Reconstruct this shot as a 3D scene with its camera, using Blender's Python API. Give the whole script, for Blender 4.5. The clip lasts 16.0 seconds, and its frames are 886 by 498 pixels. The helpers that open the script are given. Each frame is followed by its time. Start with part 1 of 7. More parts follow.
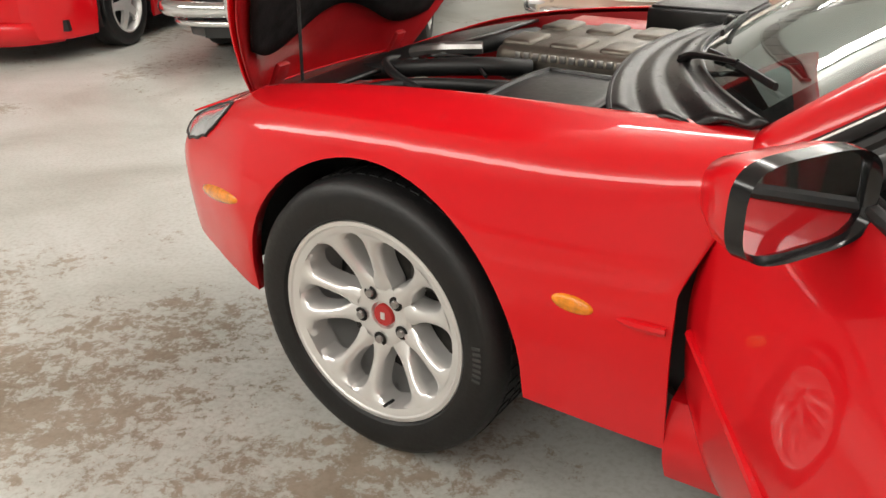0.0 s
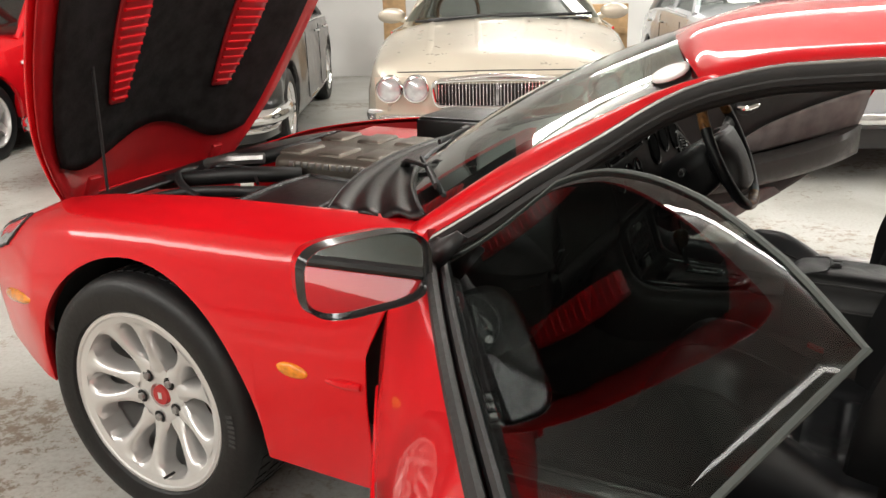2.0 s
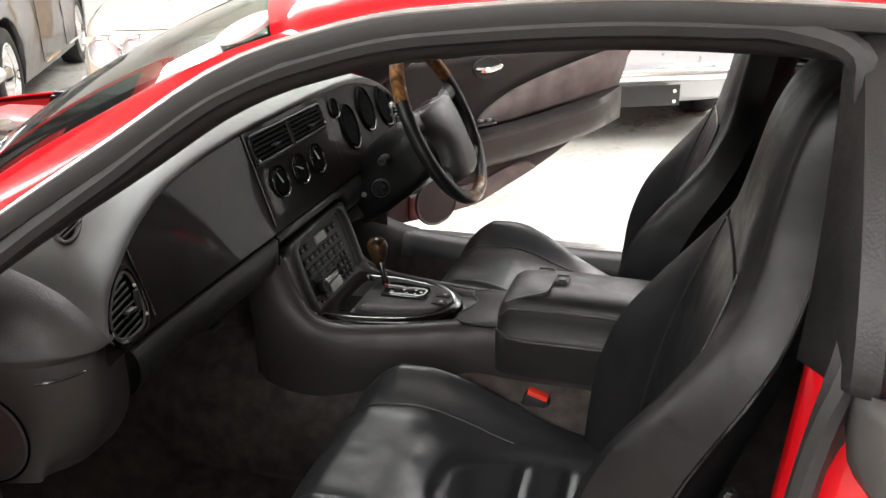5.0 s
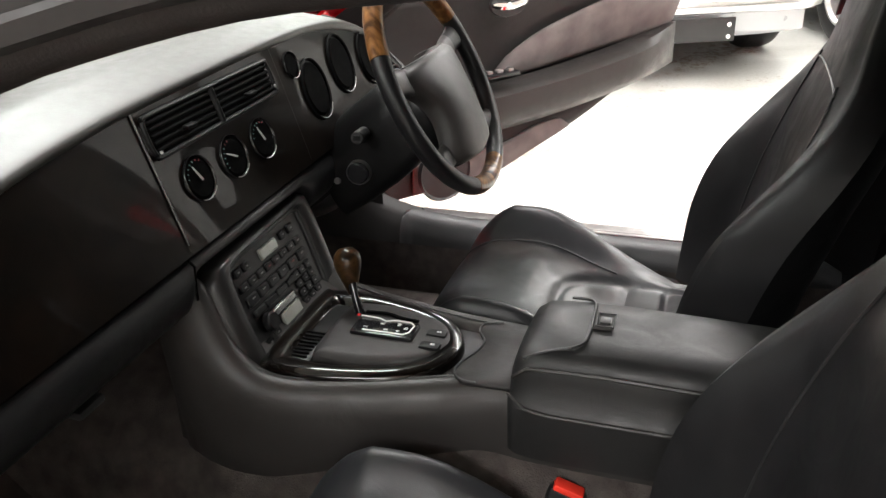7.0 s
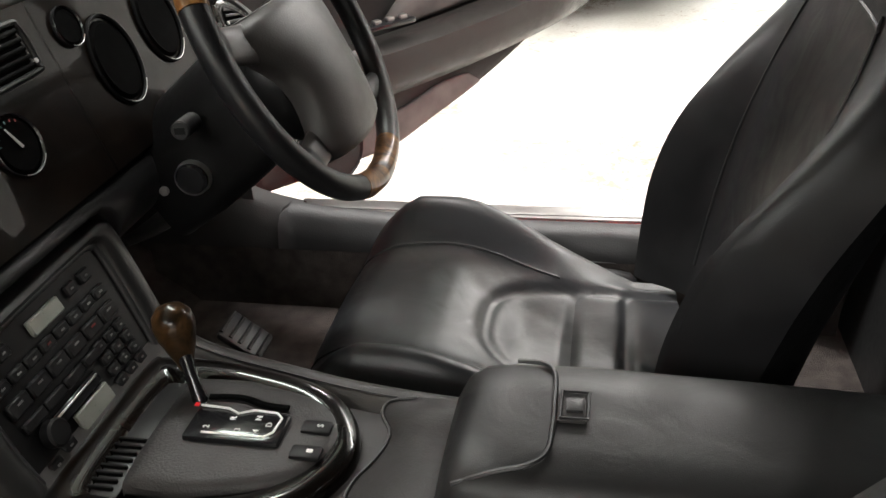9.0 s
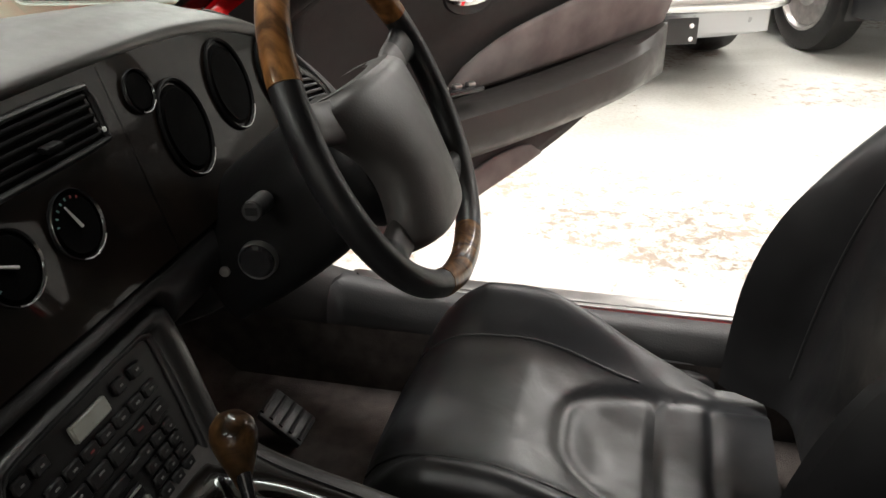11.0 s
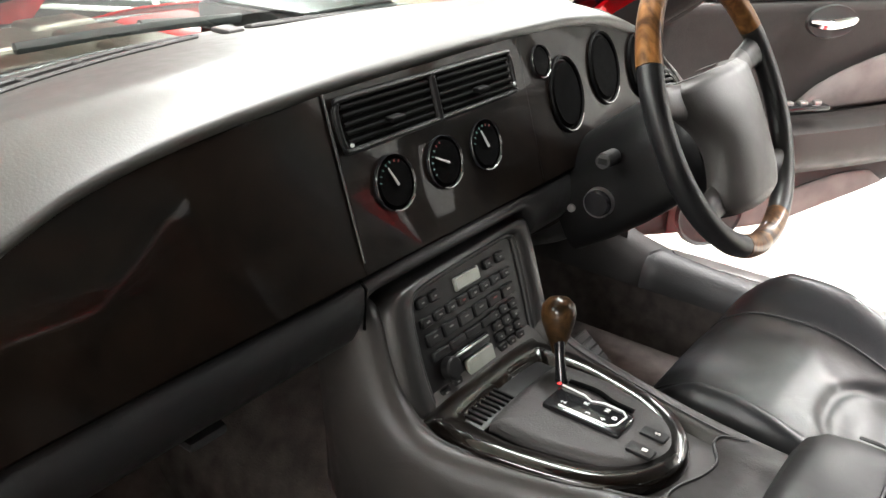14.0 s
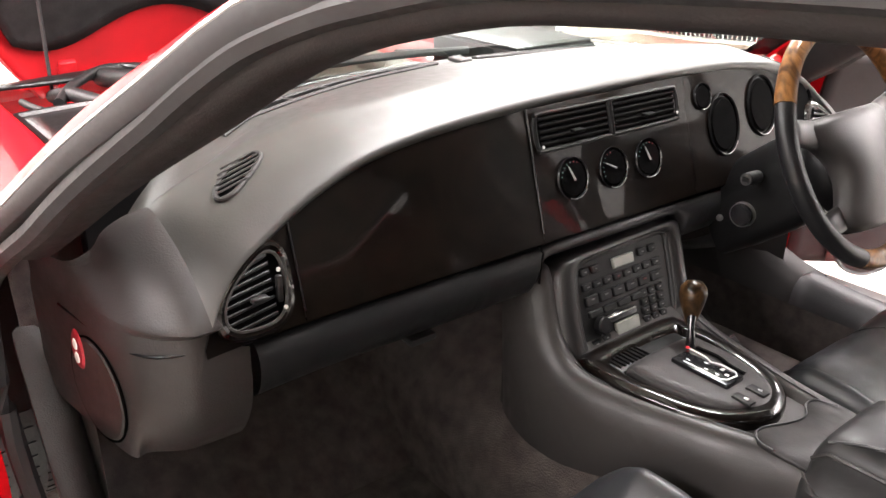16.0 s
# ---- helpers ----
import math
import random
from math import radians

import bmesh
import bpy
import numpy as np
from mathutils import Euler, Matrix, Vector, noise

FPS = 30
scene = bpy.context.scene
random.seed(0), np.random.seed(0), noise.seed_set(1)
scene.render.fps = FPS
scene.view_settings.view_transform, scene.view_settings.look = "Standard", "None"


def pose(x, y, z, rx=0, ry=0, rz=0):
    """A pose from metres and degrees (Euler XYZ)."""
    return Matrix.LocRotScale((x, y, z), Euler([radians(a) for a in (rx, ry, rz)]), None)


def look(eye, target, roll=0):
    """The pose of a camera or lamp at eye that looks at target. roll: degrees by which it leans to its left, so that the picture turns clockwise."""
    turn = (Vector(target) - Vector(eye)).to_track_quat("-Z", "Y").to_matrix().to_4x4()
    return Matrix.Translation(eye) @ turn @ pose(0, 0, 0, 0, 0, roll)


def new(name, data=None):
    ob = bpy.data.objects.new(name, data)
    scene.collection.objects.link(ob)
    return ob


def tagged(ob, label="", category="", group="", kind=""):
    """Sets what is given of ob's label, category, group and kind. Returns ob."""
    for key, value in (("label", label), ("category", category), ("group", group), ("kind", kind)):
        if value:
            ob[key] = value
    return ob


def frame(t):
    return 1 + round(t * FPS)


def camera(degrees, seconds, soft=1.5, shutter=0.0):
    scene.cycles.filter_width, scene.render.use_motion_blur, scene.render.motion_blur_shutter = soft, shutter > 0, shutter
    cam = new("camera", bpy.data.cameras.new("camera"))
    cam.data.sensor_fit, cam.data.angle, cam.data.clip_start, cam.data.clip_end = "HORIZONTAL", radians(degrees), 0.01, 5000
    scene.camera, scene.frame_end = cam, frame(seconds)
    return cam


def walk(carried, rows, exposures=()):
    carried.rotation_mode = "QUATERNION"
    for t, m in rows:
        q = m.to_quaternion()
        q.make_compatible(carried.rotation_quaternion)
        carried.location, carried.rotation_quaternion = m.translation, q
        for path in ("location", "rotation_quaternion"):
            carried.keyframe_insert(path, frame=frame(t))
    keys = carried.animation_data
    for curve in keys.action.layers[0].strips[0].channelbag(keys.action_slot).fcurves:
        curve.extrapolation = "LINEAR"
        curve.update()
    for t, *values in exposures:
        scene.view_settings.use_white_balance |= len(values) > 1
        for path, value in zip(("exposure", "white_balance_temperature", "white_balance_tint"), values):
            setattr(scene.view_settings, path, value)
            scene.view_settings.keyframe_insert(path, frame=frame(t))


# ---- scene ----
cam = camera(55.9, 16.0)
PATH = [
    (0, (1.076, -2.141, 1.29), (0.052, -0.642, 0.449), -1.1),
    (0.5, (1.202, -2.224, 1.304), (0.171, -0.709, 0.5), -1.3),
    (1, (1.315, -2.26, 1.327), (0.293, -0.708, 0.587), -1.5),
    (1.5, (1.455, -2.251, 1.35), (0.469, -0.648, 0.673), -1.8),
    (2, (1.585, -2.197, 1.367), (0.69, -0.522, 0.739), -1.6),
    (2.5, (1.693, -2.131, 1.376), (0.94, -0.377, 0.779), -1.4),
    (3, (1.742, -2.025, 1.367), (1.174, -0.203, 0.77), -1.7),
    (3.5, (1.723, -1.859, 1.345), (1.268, -0.017, 0.714), -2.1),
    (3.7, (1.711, -1.804, 1.331), (1.276, 0.037, 0.682), -2.1),
    (5.8, (1.706, -1.256, 1.266), (1.134, 0.498, 0.492), -0.9),
    (6, (1.691, -1.199, 1.257), (1.112, 0.546, 0.469), -1.2),
    (6.5, (1.642, -1.085, 1.235), (1.076, 0.646, 0.408), -1.2),
    (7, (1.626, -0.971, 1.218), (1.057, 0.738, 0.349), -2.0),
    (7.5, (1.597, -0.841, 1.186), (1.041, 0.839, 0.253), -2.5),
    (8, (1.573, -0.752, 1.157), (1.06, 0.912, 0.173), -3.7),
    (8.5, (1.546, -0.642, 1.13), (1.131, 1.032, 0.116), -4.1),
    (8.7, (1.543, -0.608, 1.115), (1.167, 1.08, 0.111), -4.1),
    (10.8, (1.468, -0.47, 1.118), (1.085, 1.287, 0.244), -0.8),
    (11, (1.443, -0.47, 1.121), (1.034, 1.282, 0.245), -0.5),
    (11.5, (1.392, -0.484, 1.11), (0.914, 1.261, 0.258), -0.2),
    (12, (1.388, -0.51, 1.12), (0.787, 1.183, 0.241), 0.6),
    (12.5, (1.424, -0.559, 1.121), (0.696, 1.083, 0.241), 0.7),
    (13, (1.455, -0.607, 1.127), (0.62, 0.979, 0.239), 0.5),
    (13.5, (1.501, -0.662, 1.128), (0.548, 0.872, 0.269), 0.5),
    (14, (1.546, -0.725, 1.154), (0.456, 0.717, 0.298), 1.0),
    (14.5, (1.59, -0.77, 1.167), (0.378, 0.565, 0.303), 0.6),
    (15, (1.636, -0.841, 1.181), (0.361, 0.43, 0.309), 1.0),
    (15.5, (1.697, -0.896, 1.2), (0.354, 0.321, 0.355), 1.0),
    (16, (1.779, -0.956, 1.222), (0.352, 0.194, 0.421), 1.0),
]
LIGHTNESS = [(0, -0.02, 6500, 10), (2.0, 0.0, 6450, 11), (3.0, 0.2, 6300, 13), (3.7, 0.6, 6250, 13), (5.8, 1.35, 6200, 13), (6.5, 1.45, 6200, 13), (8.7, 1.35, 6300, 12), (10.8, 0.75, 6400, 12),
             (11.5, 0.8, 6350, 12), (12.5, 1.2, 6250, 12), (13.0, 1.6, 6200, 12), (13.5, 2.0, 6200, 12), (14, 2.3, 6200, 12), (15, 2.35, 6300, 16), (16, 2.4, 6350, 20)]
walk(cam, [(t, look(eye, target, roll)) for t, eye, target, roll in PATH], LIGHTNESS)

# ---- world and lights ----
world = bpy.data.worlds.new("world")
scene.world = world
world.use_nodes = True
world.node_tree.nodes["Background"].inputs[0].default_value = (0.8, 0.85, 0.9, 1)
world.node_tree.nodes["Background"].inputs[1].default_value = 0.02
CEIL = 3.6


HANG = 0.30


def tube_light(x, y, along, length, wide, watts, up=False):
    """One face of a row of hanging fluorescent fittings."""
    data = bpy.data.lights.new("tube_light", "AREA")
    data.shape, data.size, data.size_y, data.energy, data.color = "RECTANGLE", length, wide, watts, (1.0, 0.965, 0.9)
    ob = new("tube_light", data)
    ob.matrix_world = pose(x, y, CEIL - HANG + (0.10 if up else -0.005), 180 if up else 0, 0, along)
    return ob


# each row of fittings: its distance c from the world's middle, the stretch along it, its relative output and its width
# the wide row at -4.0 is unseen, added to fill the left side
LAMP_ROWS = [(-4.0, -5.0, 5.0, 1.3, 1.0), (1.5, -6.4, 5.6, 0.95, 0.26), (5.6, -5.4, 4.2, 1.2, 0.26), (8.4, -1.6, 1.4, 1.2, 0.26)]


def lamp_place(c, t):
    return 0.927 * t + 0.375 * c, -0.375 * t + 0.927 * c


for c, t0, t1, power, wide in LAMP_ROWS:
    x, y = lamp_place(c, (t0 + t1) / 2)
    tube_light(x, y, -22, t1 - t0, wide, 23 * power * (t1 - t0))
    # upward output, added to brighten the ceiling for reflections
    tube_light(x, y, -22, t1 - t0, wide, 7 * power * (t1 - t0), True)


# ---- materials ----
def nodes_of(name):
    m = bpy.data.materials.new(name)
    m.use_nodes = True
    n = m.node_tree.nodes
    return m, n, m.node_tree.links, n["Principled BSDF"]


def mat(name, color, rough=0.5, metal=0.0, vary=0.12, scale=6.0, bump=0.0, bscale=200.0, coat=0.0, spec=0.5, rvary=0.1, bdist=0.002):
    """A painted, moulded or metal surface: colour and gloss vary broadly and finely, with a fine relief."""
    m, n, l, p = nodes_of(name)
    tc = n.new("ShaderNodeTexCoord")
    broad = n.new("ShaderNodeTexNoise")
    broad.inputs["Scale"].default_value, broad.inputs["Detail"].default_value = scale, 5
    l.new(tc.outputs["Object"], broad.inputs["Vector"])
    ramp = n.new("ShaderNodeMapRange")
    ramp.inputs[1].default_value, ramp.inputs[2].default_value = 0.3, 0.7
    ramp.inputs[3].default_value, ramp.inputs[4].default_value = 1 - vary, 1 + vary
    l.new(broad.outputs[0], ramp.inputs[0])
    mul = n.new("ShaderNodeVectorMath")
    mul.operation = "SCALE"
    mul.inputs[0].default_value = color
    l.new(ramp.outputs[0], mul.inputs["Scale"])
    l.new(mul.outputs[0], p.inputs["Base Color"])
    rr = n.new("ShaderNodeMapRange")
    rr.inputs[1].default_value, rr.inputs[2].default_value = 0.3, 0.7
    rr.inputs[3].default_value, rr.inputs[4].default_value = max(0.01, rough * (1 - rvary)), min(1, rough * (1 + rvary))
    fine = n.new("ShaderNodeTexNoise")
    fine.inputs["Scale"].default_value, fine.inputs["Detail"].default_value = scale * 7, 3
    l.new(tc.outputs["Object"], fine.inputs["Vector"])
    l.new(fine.outputs[0], rr.inputs[0])
    l.new(rr.outputs[0], p.inputs["Roughness"])
    p.inputs["Metallic"].default_value = metal
    p.inputs["Coat Weight"].default_value = coat
    p.inputs["Coat Roughness"].default_value = 0.03
    p.inputs["Specular IOR Level"].default_value = spec
    if bump:
        tex = n.new("ShaderNodeTexNoise")
        tex.inputs["Scale"].default_value, tex.inputs["Detail"].default_value = bscale, 4
        l.new(tc.outputs["Object"], tex.inputs["Vector"])
        b = n.new("ShaderNodeBump")
        b.inputs["Strength"].default_value, b.inputs["Distance"].default_value = bump, bdist
        l.new(tex.outputs[0], b.inputs["Height"])
        l.new(b.outputs[0], p.inputs["Normal"])
    return m


def leather(name, color, rough=0.38):
    """Grained leather: small cells, soft creases and worn gloss."""
    m, n, l, p = nodes_of(name)
    tc = n.new("ShaderNodeTexCoord")
    cell = n.new("ShaderNodeTexVoronoi")
    cell.feature = "DISTANCE_TO_EDGE"
    cell.inputs["Scale"].default_value = 520
    crease = n.new("ShaderNodeTexNoise")
    crease.inputs["Scale"].default_value, crease.inputs["Detail"].default_value = 14, 6
    crease.inputs["Distortion"].default_value = 1.5
    for t in (cell, crease):
        l.new(tc.outputs["Object"], t.inputs["Vector"])
    b1, b2 = n.new("ShaderNodeBump"), n.new("ShaderNodeBump")
    b1.inputs["Strength"].default_value, b1.inputs["Distance"].default_value = 0.25, 0.0006
    b2.inputs["Strength"].default_value, b2.inputs["Distance"].default_value = 0.3, 0.0035
    l.new(cell.outputs["Distance"], b1.inputs["Height"])
    l.new(crease.outputs[0], b2.inputs["Height"])
    l.new(b2.outputs[0], b1.inputs["Normal"])
    l.new(b1.outputs[0], p.inputs["Normal"])
    rr = n.new("ShaderNodeMapRange")
    rr.inputs[1].default_value, rr.inputs[2].default_value = 0.35, 0.65
    rr.inputs[3].default_value, rr.inputs[4].default_value = rough * 0.85, rough * 1.2
    l.new(crease.outputs[0], rr.inputs[0])
    l.new(rr.outputs[0], p.inputs["Roughness"])
    p.inputs["Base Color"].default_value = (*color, 1)
    p.inputs["Specular IOR Level"].default_value = 0.36
    return m


def veneer(name, dark, light, scale=9.0, stretch=(1, 1, 1), coat=0.4):
    """Lacquered burr wood."""
    m, n, l, p = nodes_of(name)
    tc, mp = n.new("ShaderNodeTexCoord"), n.new("ShaderNodeMapping")
    mp.inputs["Scale"].default_value = stretch
    l.new(tc.outputs["Object"], mp.inputs["Vector"])
    t = n.new("ShaderNodeTexNoise")
    t.inputs["Scale"].default_value, t.inputs["Detail"].default_value, t.inputs["Distortion"].default_value = scale, 8, 2.2
    l.new(mp.outputs[0], t.inputs["Vector"])
    r = n.new("ShaderNodeValToRGB")
    r.color_ramp.elements[0].position, r.color_ramp.elements[1].position = 0.35, 0.7
    r.color_ramp.elements[0].color, r.color_ramp.elements[1].color = (*dark, 1), (*light, 1)
    l.new(t.outputs[0], r.inputs[0])
    l.new(r.outputs[0], p.inputs["Base Color"])
    p.inputs["Roughness"].default_value = 0.3
    p.inputs["Specular IOR Level"].default_value = 0.08
    p.inputs["Coat Weight"].default_value, p.inputs["Coat Roughness"].default_value = coat, 0.03
    return m


def glass(name, tint, strength, power=3.0, least=0.04):
    """A thin pane: mostly see-through, with a mirror-like gloss that grows at a slant, alike from both sides."""
    m, n, l, p = nodes_of(name)
    n.remove(p)
    out = n["Material Output"]
    tr, gl, mix, lw = n.new("ShaderNodeBsdfTransparent"), n.new("ShaderNodeBsdfGlossy"), n.new("ShaderNodeMixShader"), n.new("ShaderNodeLayerWeight")
    tr.inputs[0].default_value = (*tint, 1)
    gl.inputs["Roughness"].default_value = 0.02
    lw.inputs[0].default_value = 0.5
    pw, ml = n.new("ShaderNodeMath"), n.new("ShaderNodeMath")
    pw.operation, ml.operation = "POWER", "MULTIPLY_ADD"
    pw.inputs[1].default_value = power
    ml.inputs[1].default_value, ml.inputs[2].default_value = strength, least
    l.new(lw.outputs["Facing"], pw.inputs[0])
    l.new(pw.outputs[0], ml.inputs[0])
    l.new(ml.outputs[0], mix.inputs[0])
    l.new(tr.outputs[0], mix.inputs[1])
    l.new(gl.outputs[0], mix.inputs[2])
    l.new(mix.outputs[0], out.inputs[0])
    return m


def concrete():
    """Bare brown-grey concrete under pale grey floor paint that has worn away in patches and flakes."""
    m, n, l, p = nodes_of("worn_floor_paint")
    tc = n.new("ShaderNodeTexCoord")

    def tex(scale, detail, dist=0.0, rough=0.6):
        t = n.new("ShaderNodeTexNoise")
        t.inputs["Scale"].default_value, t.inputs["Detail"].default_value = scale, detail
        t.inputs["Distortion"].default_value, t.inputs["Roughness"].default_value = dist, rough
        l.new(tc.outputs["Object"], t.inputs["Vector"])
        return t

    def ramp(src, stops):
        r = n.new("ShaderNodeValToRGB")
        e = r.color_ramp.elements
        while len(e) < len(stops):
            e.new(0.5)
        for k, (at, c) in zip(e, stops):
            k.position, k.color = at, (*c, 1)
        l.new(src, r.inputs[0])
        return r

    def math(op, a, b):
        k = n.new("ShaderNodeMath")
        k.operation = op
        for i, v in enumerate((a, b)):
            if isinstance(v, (int, float)):
                k.inputs[i].default_value = v
            else:
                l.new(v, k.inputs[i])
        return k.outputs[0]

    patch, flake, stain, fine = tex(0.7, 5, 0.6), tex(17.0, 10, 0.2, 0.8), tex(1.3, 7, 0.6), tex(60, 4)
    base = ramp(stain.outputs[0], [(0.3, (0.20, 0.16, 0.115)), (0.5, (0.31, 0.26, 0.205)), (0.7, (0.42, 0.375, 0.315))])
    paint = ramp(stain.outputs[0], [(0.3, (0.37, 0.37, 0.335)), (0.5, (0.48, 0.485, 0.45)), (0.68, (0.56, 0.565, 0.54))])
    sep = n.new("ShaderNodeSeparateXYZ")
    l.new(tc.outputs["Object"], sep.inputs[0])
    # more paint is left away from the bays where cars are turned
    far = n.new("ShaderNodeMapRange")
    far.inputs[1].default_value, far.inputs[2].default_value = -1.5, 1.5
    far.inputs[3].default_value, far.inputs[4].default_value = 0.012, 0.075
    l.new(sep.outputs["Y"], far.inputs[0])
    cover = math("ADD", math("ADD", math("MULTIPLY", patch.outputs[0], 0.50), math("MULTIPLY", flake.outputs[0], 0.50)), far.outputs[0])
    mask = n.new("ShaderNodeMapRange")
    mask.inputs[1].default_value, mask.inputs[2].default_value = 0.50, 0.535
    l.new(cover, mask.inputs[0])
    mix = n.new("ShaderNodeMix")
    mix.data_type = "RGBA"
    l.new(mask.outputs[0], mix.inputs["Factor"])
    l.new(base.outputs[0], mix.inputs["A"])
    l.new(paint.outputs[0], mix.inputs["B"])
    dirt = n.new("ShaderNodeMix")
    dirt.data_type, dirt.blend_type = "RGBA", "MULTIPLY"
    dirt.inputs["Factor"].default_value = 0.5
    spots = ramp(fine.outputs[0], [(0.35, (0.72, 0.7, 0.66)), (0.55, (1, 1, 1))])
    l.new(mix.outputs["Result"], dirt.inputs["A"])
    l.new(spots.outputs[0], dirt.inputs["B"])
    l.new(dirt.outputs["Result"], p.inputs["Base Color"])
    rr = n.new("ShaderNodeMapRange")
    rr.inputs[3].default_value, rr.inputs[4].default_value = 0.6, 0.38
    l.new(mask.outputs[0], rr.inputs[0])
    l.new(rr.outputs[0], p.inputs["Roughness"])
    b = n.new("ShaderNodeBump")
    b.inputs["Strength"].default_value, b.inputs["Distance"].default_value = 0.4, 0.002
    l.new(math("ADD", mask.outputs[0], math("MULTIPLY", fine.outputs[0], 0.5)), b.inputs["Height"])
    l.new(b.outputs[0], p.inputs["Normal"])
    return m


RED = mat("red_paint", (0.68, 0.004, 0.010), 0.4, 0.0, 0.04, 2.0, coat=0.8, rvary=0.05, spec=0.15)
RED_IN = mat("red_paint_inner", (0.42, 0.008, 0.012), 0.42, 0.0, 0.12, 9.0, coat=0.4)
SIDEWALL = mat("grey_tyre_marking", (0.045, 0.045, 0.044), 0.7, 0.0, 0.2, 40)
BLACK = mat("black_plastic", (0.013, 0.013, 0.0135), 0.45, 0.0, 0.25, 14, 0.25, 350)
GLOSSBLACK = mat("gloss_black", (0.012, 0.012, 0.013), 0.14, 0.0, 0.2, 8)
BAY = mat("bay_plastic", (0.007, 0.007, 0.0072), 0.32, 0.0, 0.3, 10, 0.2, 150)
RUBBER = mat("tyre_rubber", (0.0055, 0.0055, 0.0058), 0.5, 0.0, 0.3, 12, 0.3, 120)
SEAL = mat("rubber_seal", (0.022, 0.021, 0.021), 0.55, 0.0, 0.15, 20)
ALLOY = mat("silver_alloy", (0.78, 0.77, 0.755), 0.3, 0.6, 0.04, 5, rvary=0.05)
# brake iron, darkened to carry the shade inside the wheel
IRON = mat("shade_dark_iron", (0.06, 0.056, 0.052), 0.6, 0.6, 0.25, 30)
STEEL = mat("dull_steel", (0.42, 0.41, 0.40), 0.38, 0.9, 0.2, 18)
CHROME = mat("chrome", (0.85, 0.85, 0.86), 0.08, 1.0, 0.03, 6)
LEATHER = leather("black_leather", (0.009, 0.009, 0.0096), 0.40)
LEATHER2 = leather("charcoal_leather", (0.028, 0.0255, 0.024), 0.42)
DASHTOP = mat("soft_dash_top", (0.040, 0.0395, 0.037), 0.42, 0.0, 0.08, 8, 0.10, 420, spec=0.65)
CAPGREY = mat("grey_cap_plastic", (0.065, 0.062, 0.06), 0.5, 0.0, 0.12, 14)
LINING = mat("pillar_lining_vinyl", (0.019, 0.0165, 0.016), 0.6, 0.0, 0.12, 10, 0.2, 420, spec=0.3)
ENDTRIM = mat("dash_end_moulding", (0.029, 0.0265, 0.0257), 0.5, 0.0, 0.12, 8, 0.2, 420, spec=0.35)
TRIM = mat("charcoal_trim", (0.03, 0.028, 0.0272), 0.55, 0.0, 0.12, 8, 0.3, 420, spec=0.35)
SUEDE = mat("grey_suede", (0.165, 0.150, 0.145), 0.95, 0.0, 0.22, 16, 0.3, 300, spec=0.15)
CARPET = mat("dark_carpet", (0.0672, 0.0574, 0.0532), 1.0, 0.0, 0.35, 30, 0.9, 380, spec=0.1)
VENEER = veneer("dark_burr_veneer", (0.0024, 0.0018, 0.0014), (0.007, 0.0046, 0.0032), coat=0.28)
GLOSSVENEER = veneer("polished_dark_veneer", (0.0015, 0.0012, 0.001), (0.006, 0.004, 0.0026), coat=0.8)
WALNUT = veneer("walnut_veneer", (0.05, 0.022, 0.008), (0.27, 0.125, 0.04), 26.0, (1, 1, 0.25))
AMBER = mat("amber_lens", (0.85, 0.28, 0.01), 0.2, 0.0, 0.25, 60, 0.6, 240, coat=0.6)
LENS = mat("clear_lens", (0.7, 0.72, 0.74), 0.08, 0.4, 0.15, 30, coat=1.0)
GOLD = mat("champagne_paint", (0.60, 0.545, 0.445), 0.3, 0.35, 0.05, 2.0, coat=1.0)
SILVER = mat("grey_silver_paint", (0.016, 0.0165, 0.018), 0.32, 0.0, 0.06, 2.0, coat=0.7, spec=0.3)
PALE = mat("pale_silver_paint", (0.5, 0.52, 0.54), 0.3, 0.4, 0.05, 2.0, coat=1.0)
WALL = mat("white_wall_paint", (0.80, 0.80, 0.78), 0.7, 0.0, 0.06, 1.2, 0.2, 60)
CEILING = mat("ceiling_paint", (0.80, 0.80, 0.78), 0.8, 0.0, 0.05, 1.0)
WOOD = mat("plain_timber", (0.42, 0.27, 0.13), 0.65, 0.0, 0.25, 12, 0.3, 60)
COVER = mat("engine_cover_grey", (0.15, 0.132, 0.11), 0.36, 0.7, 0.15, 14, 0.2, 150)
PANE = glass("window_glass", (0.74, 0.86, 0.81), 0.75, 2.2, 0.11)
DARKPANE = glass("tinted_glass", (0.07, 0.078, 0.078), 0.10, 3.5, 0.022)
MIRROR = mat("mirror_glass", (0.75, 0.77, 0.78), 0.02, 1.0, 0.02, 5)
FLOOR = concrete()
WHITE = mat("white_print", (0.85, 0.85, 0.83), 0.5, 0.0, 0.03, 20)
REDPLASTIC = mat("red_plastic", (0.8, 0.04, 0.02), 0.4, 0.0, 0.05, 20)
LCD = mat("grey_green_display", (0.22, 0.23, 0.205), 0.3, 0.0, 0.1, 40)
KEY = mat("dark_key_plastic", (0.006, 0.006, 0.0063), 0.5, 0.0, 0.2, 60, spec=0.22)
WOODLIGHT = mat("tan_trim", (0.40, 0.28, 0.15), 0.5, 0.0, 0.15, 8)
# near-black for dial faces, and for shade painted into vents, slots and gaps
DEEP = mat("dial_and_shade_black", (0.0012, 0.0012, 0.0012), 0.8, 0.0, 0.1, 10, spec=0.03)
DULLLABEL = mat("red_label", (0.33, 0.014, 0.024), 0.5, 0.0, 0.1, 30)
VENTRIM = mat("vent_frame_plastic", (0.0045, 0.0045, 0.0046), 0.4, 0.0, 0.2, 20, spec=0.25)
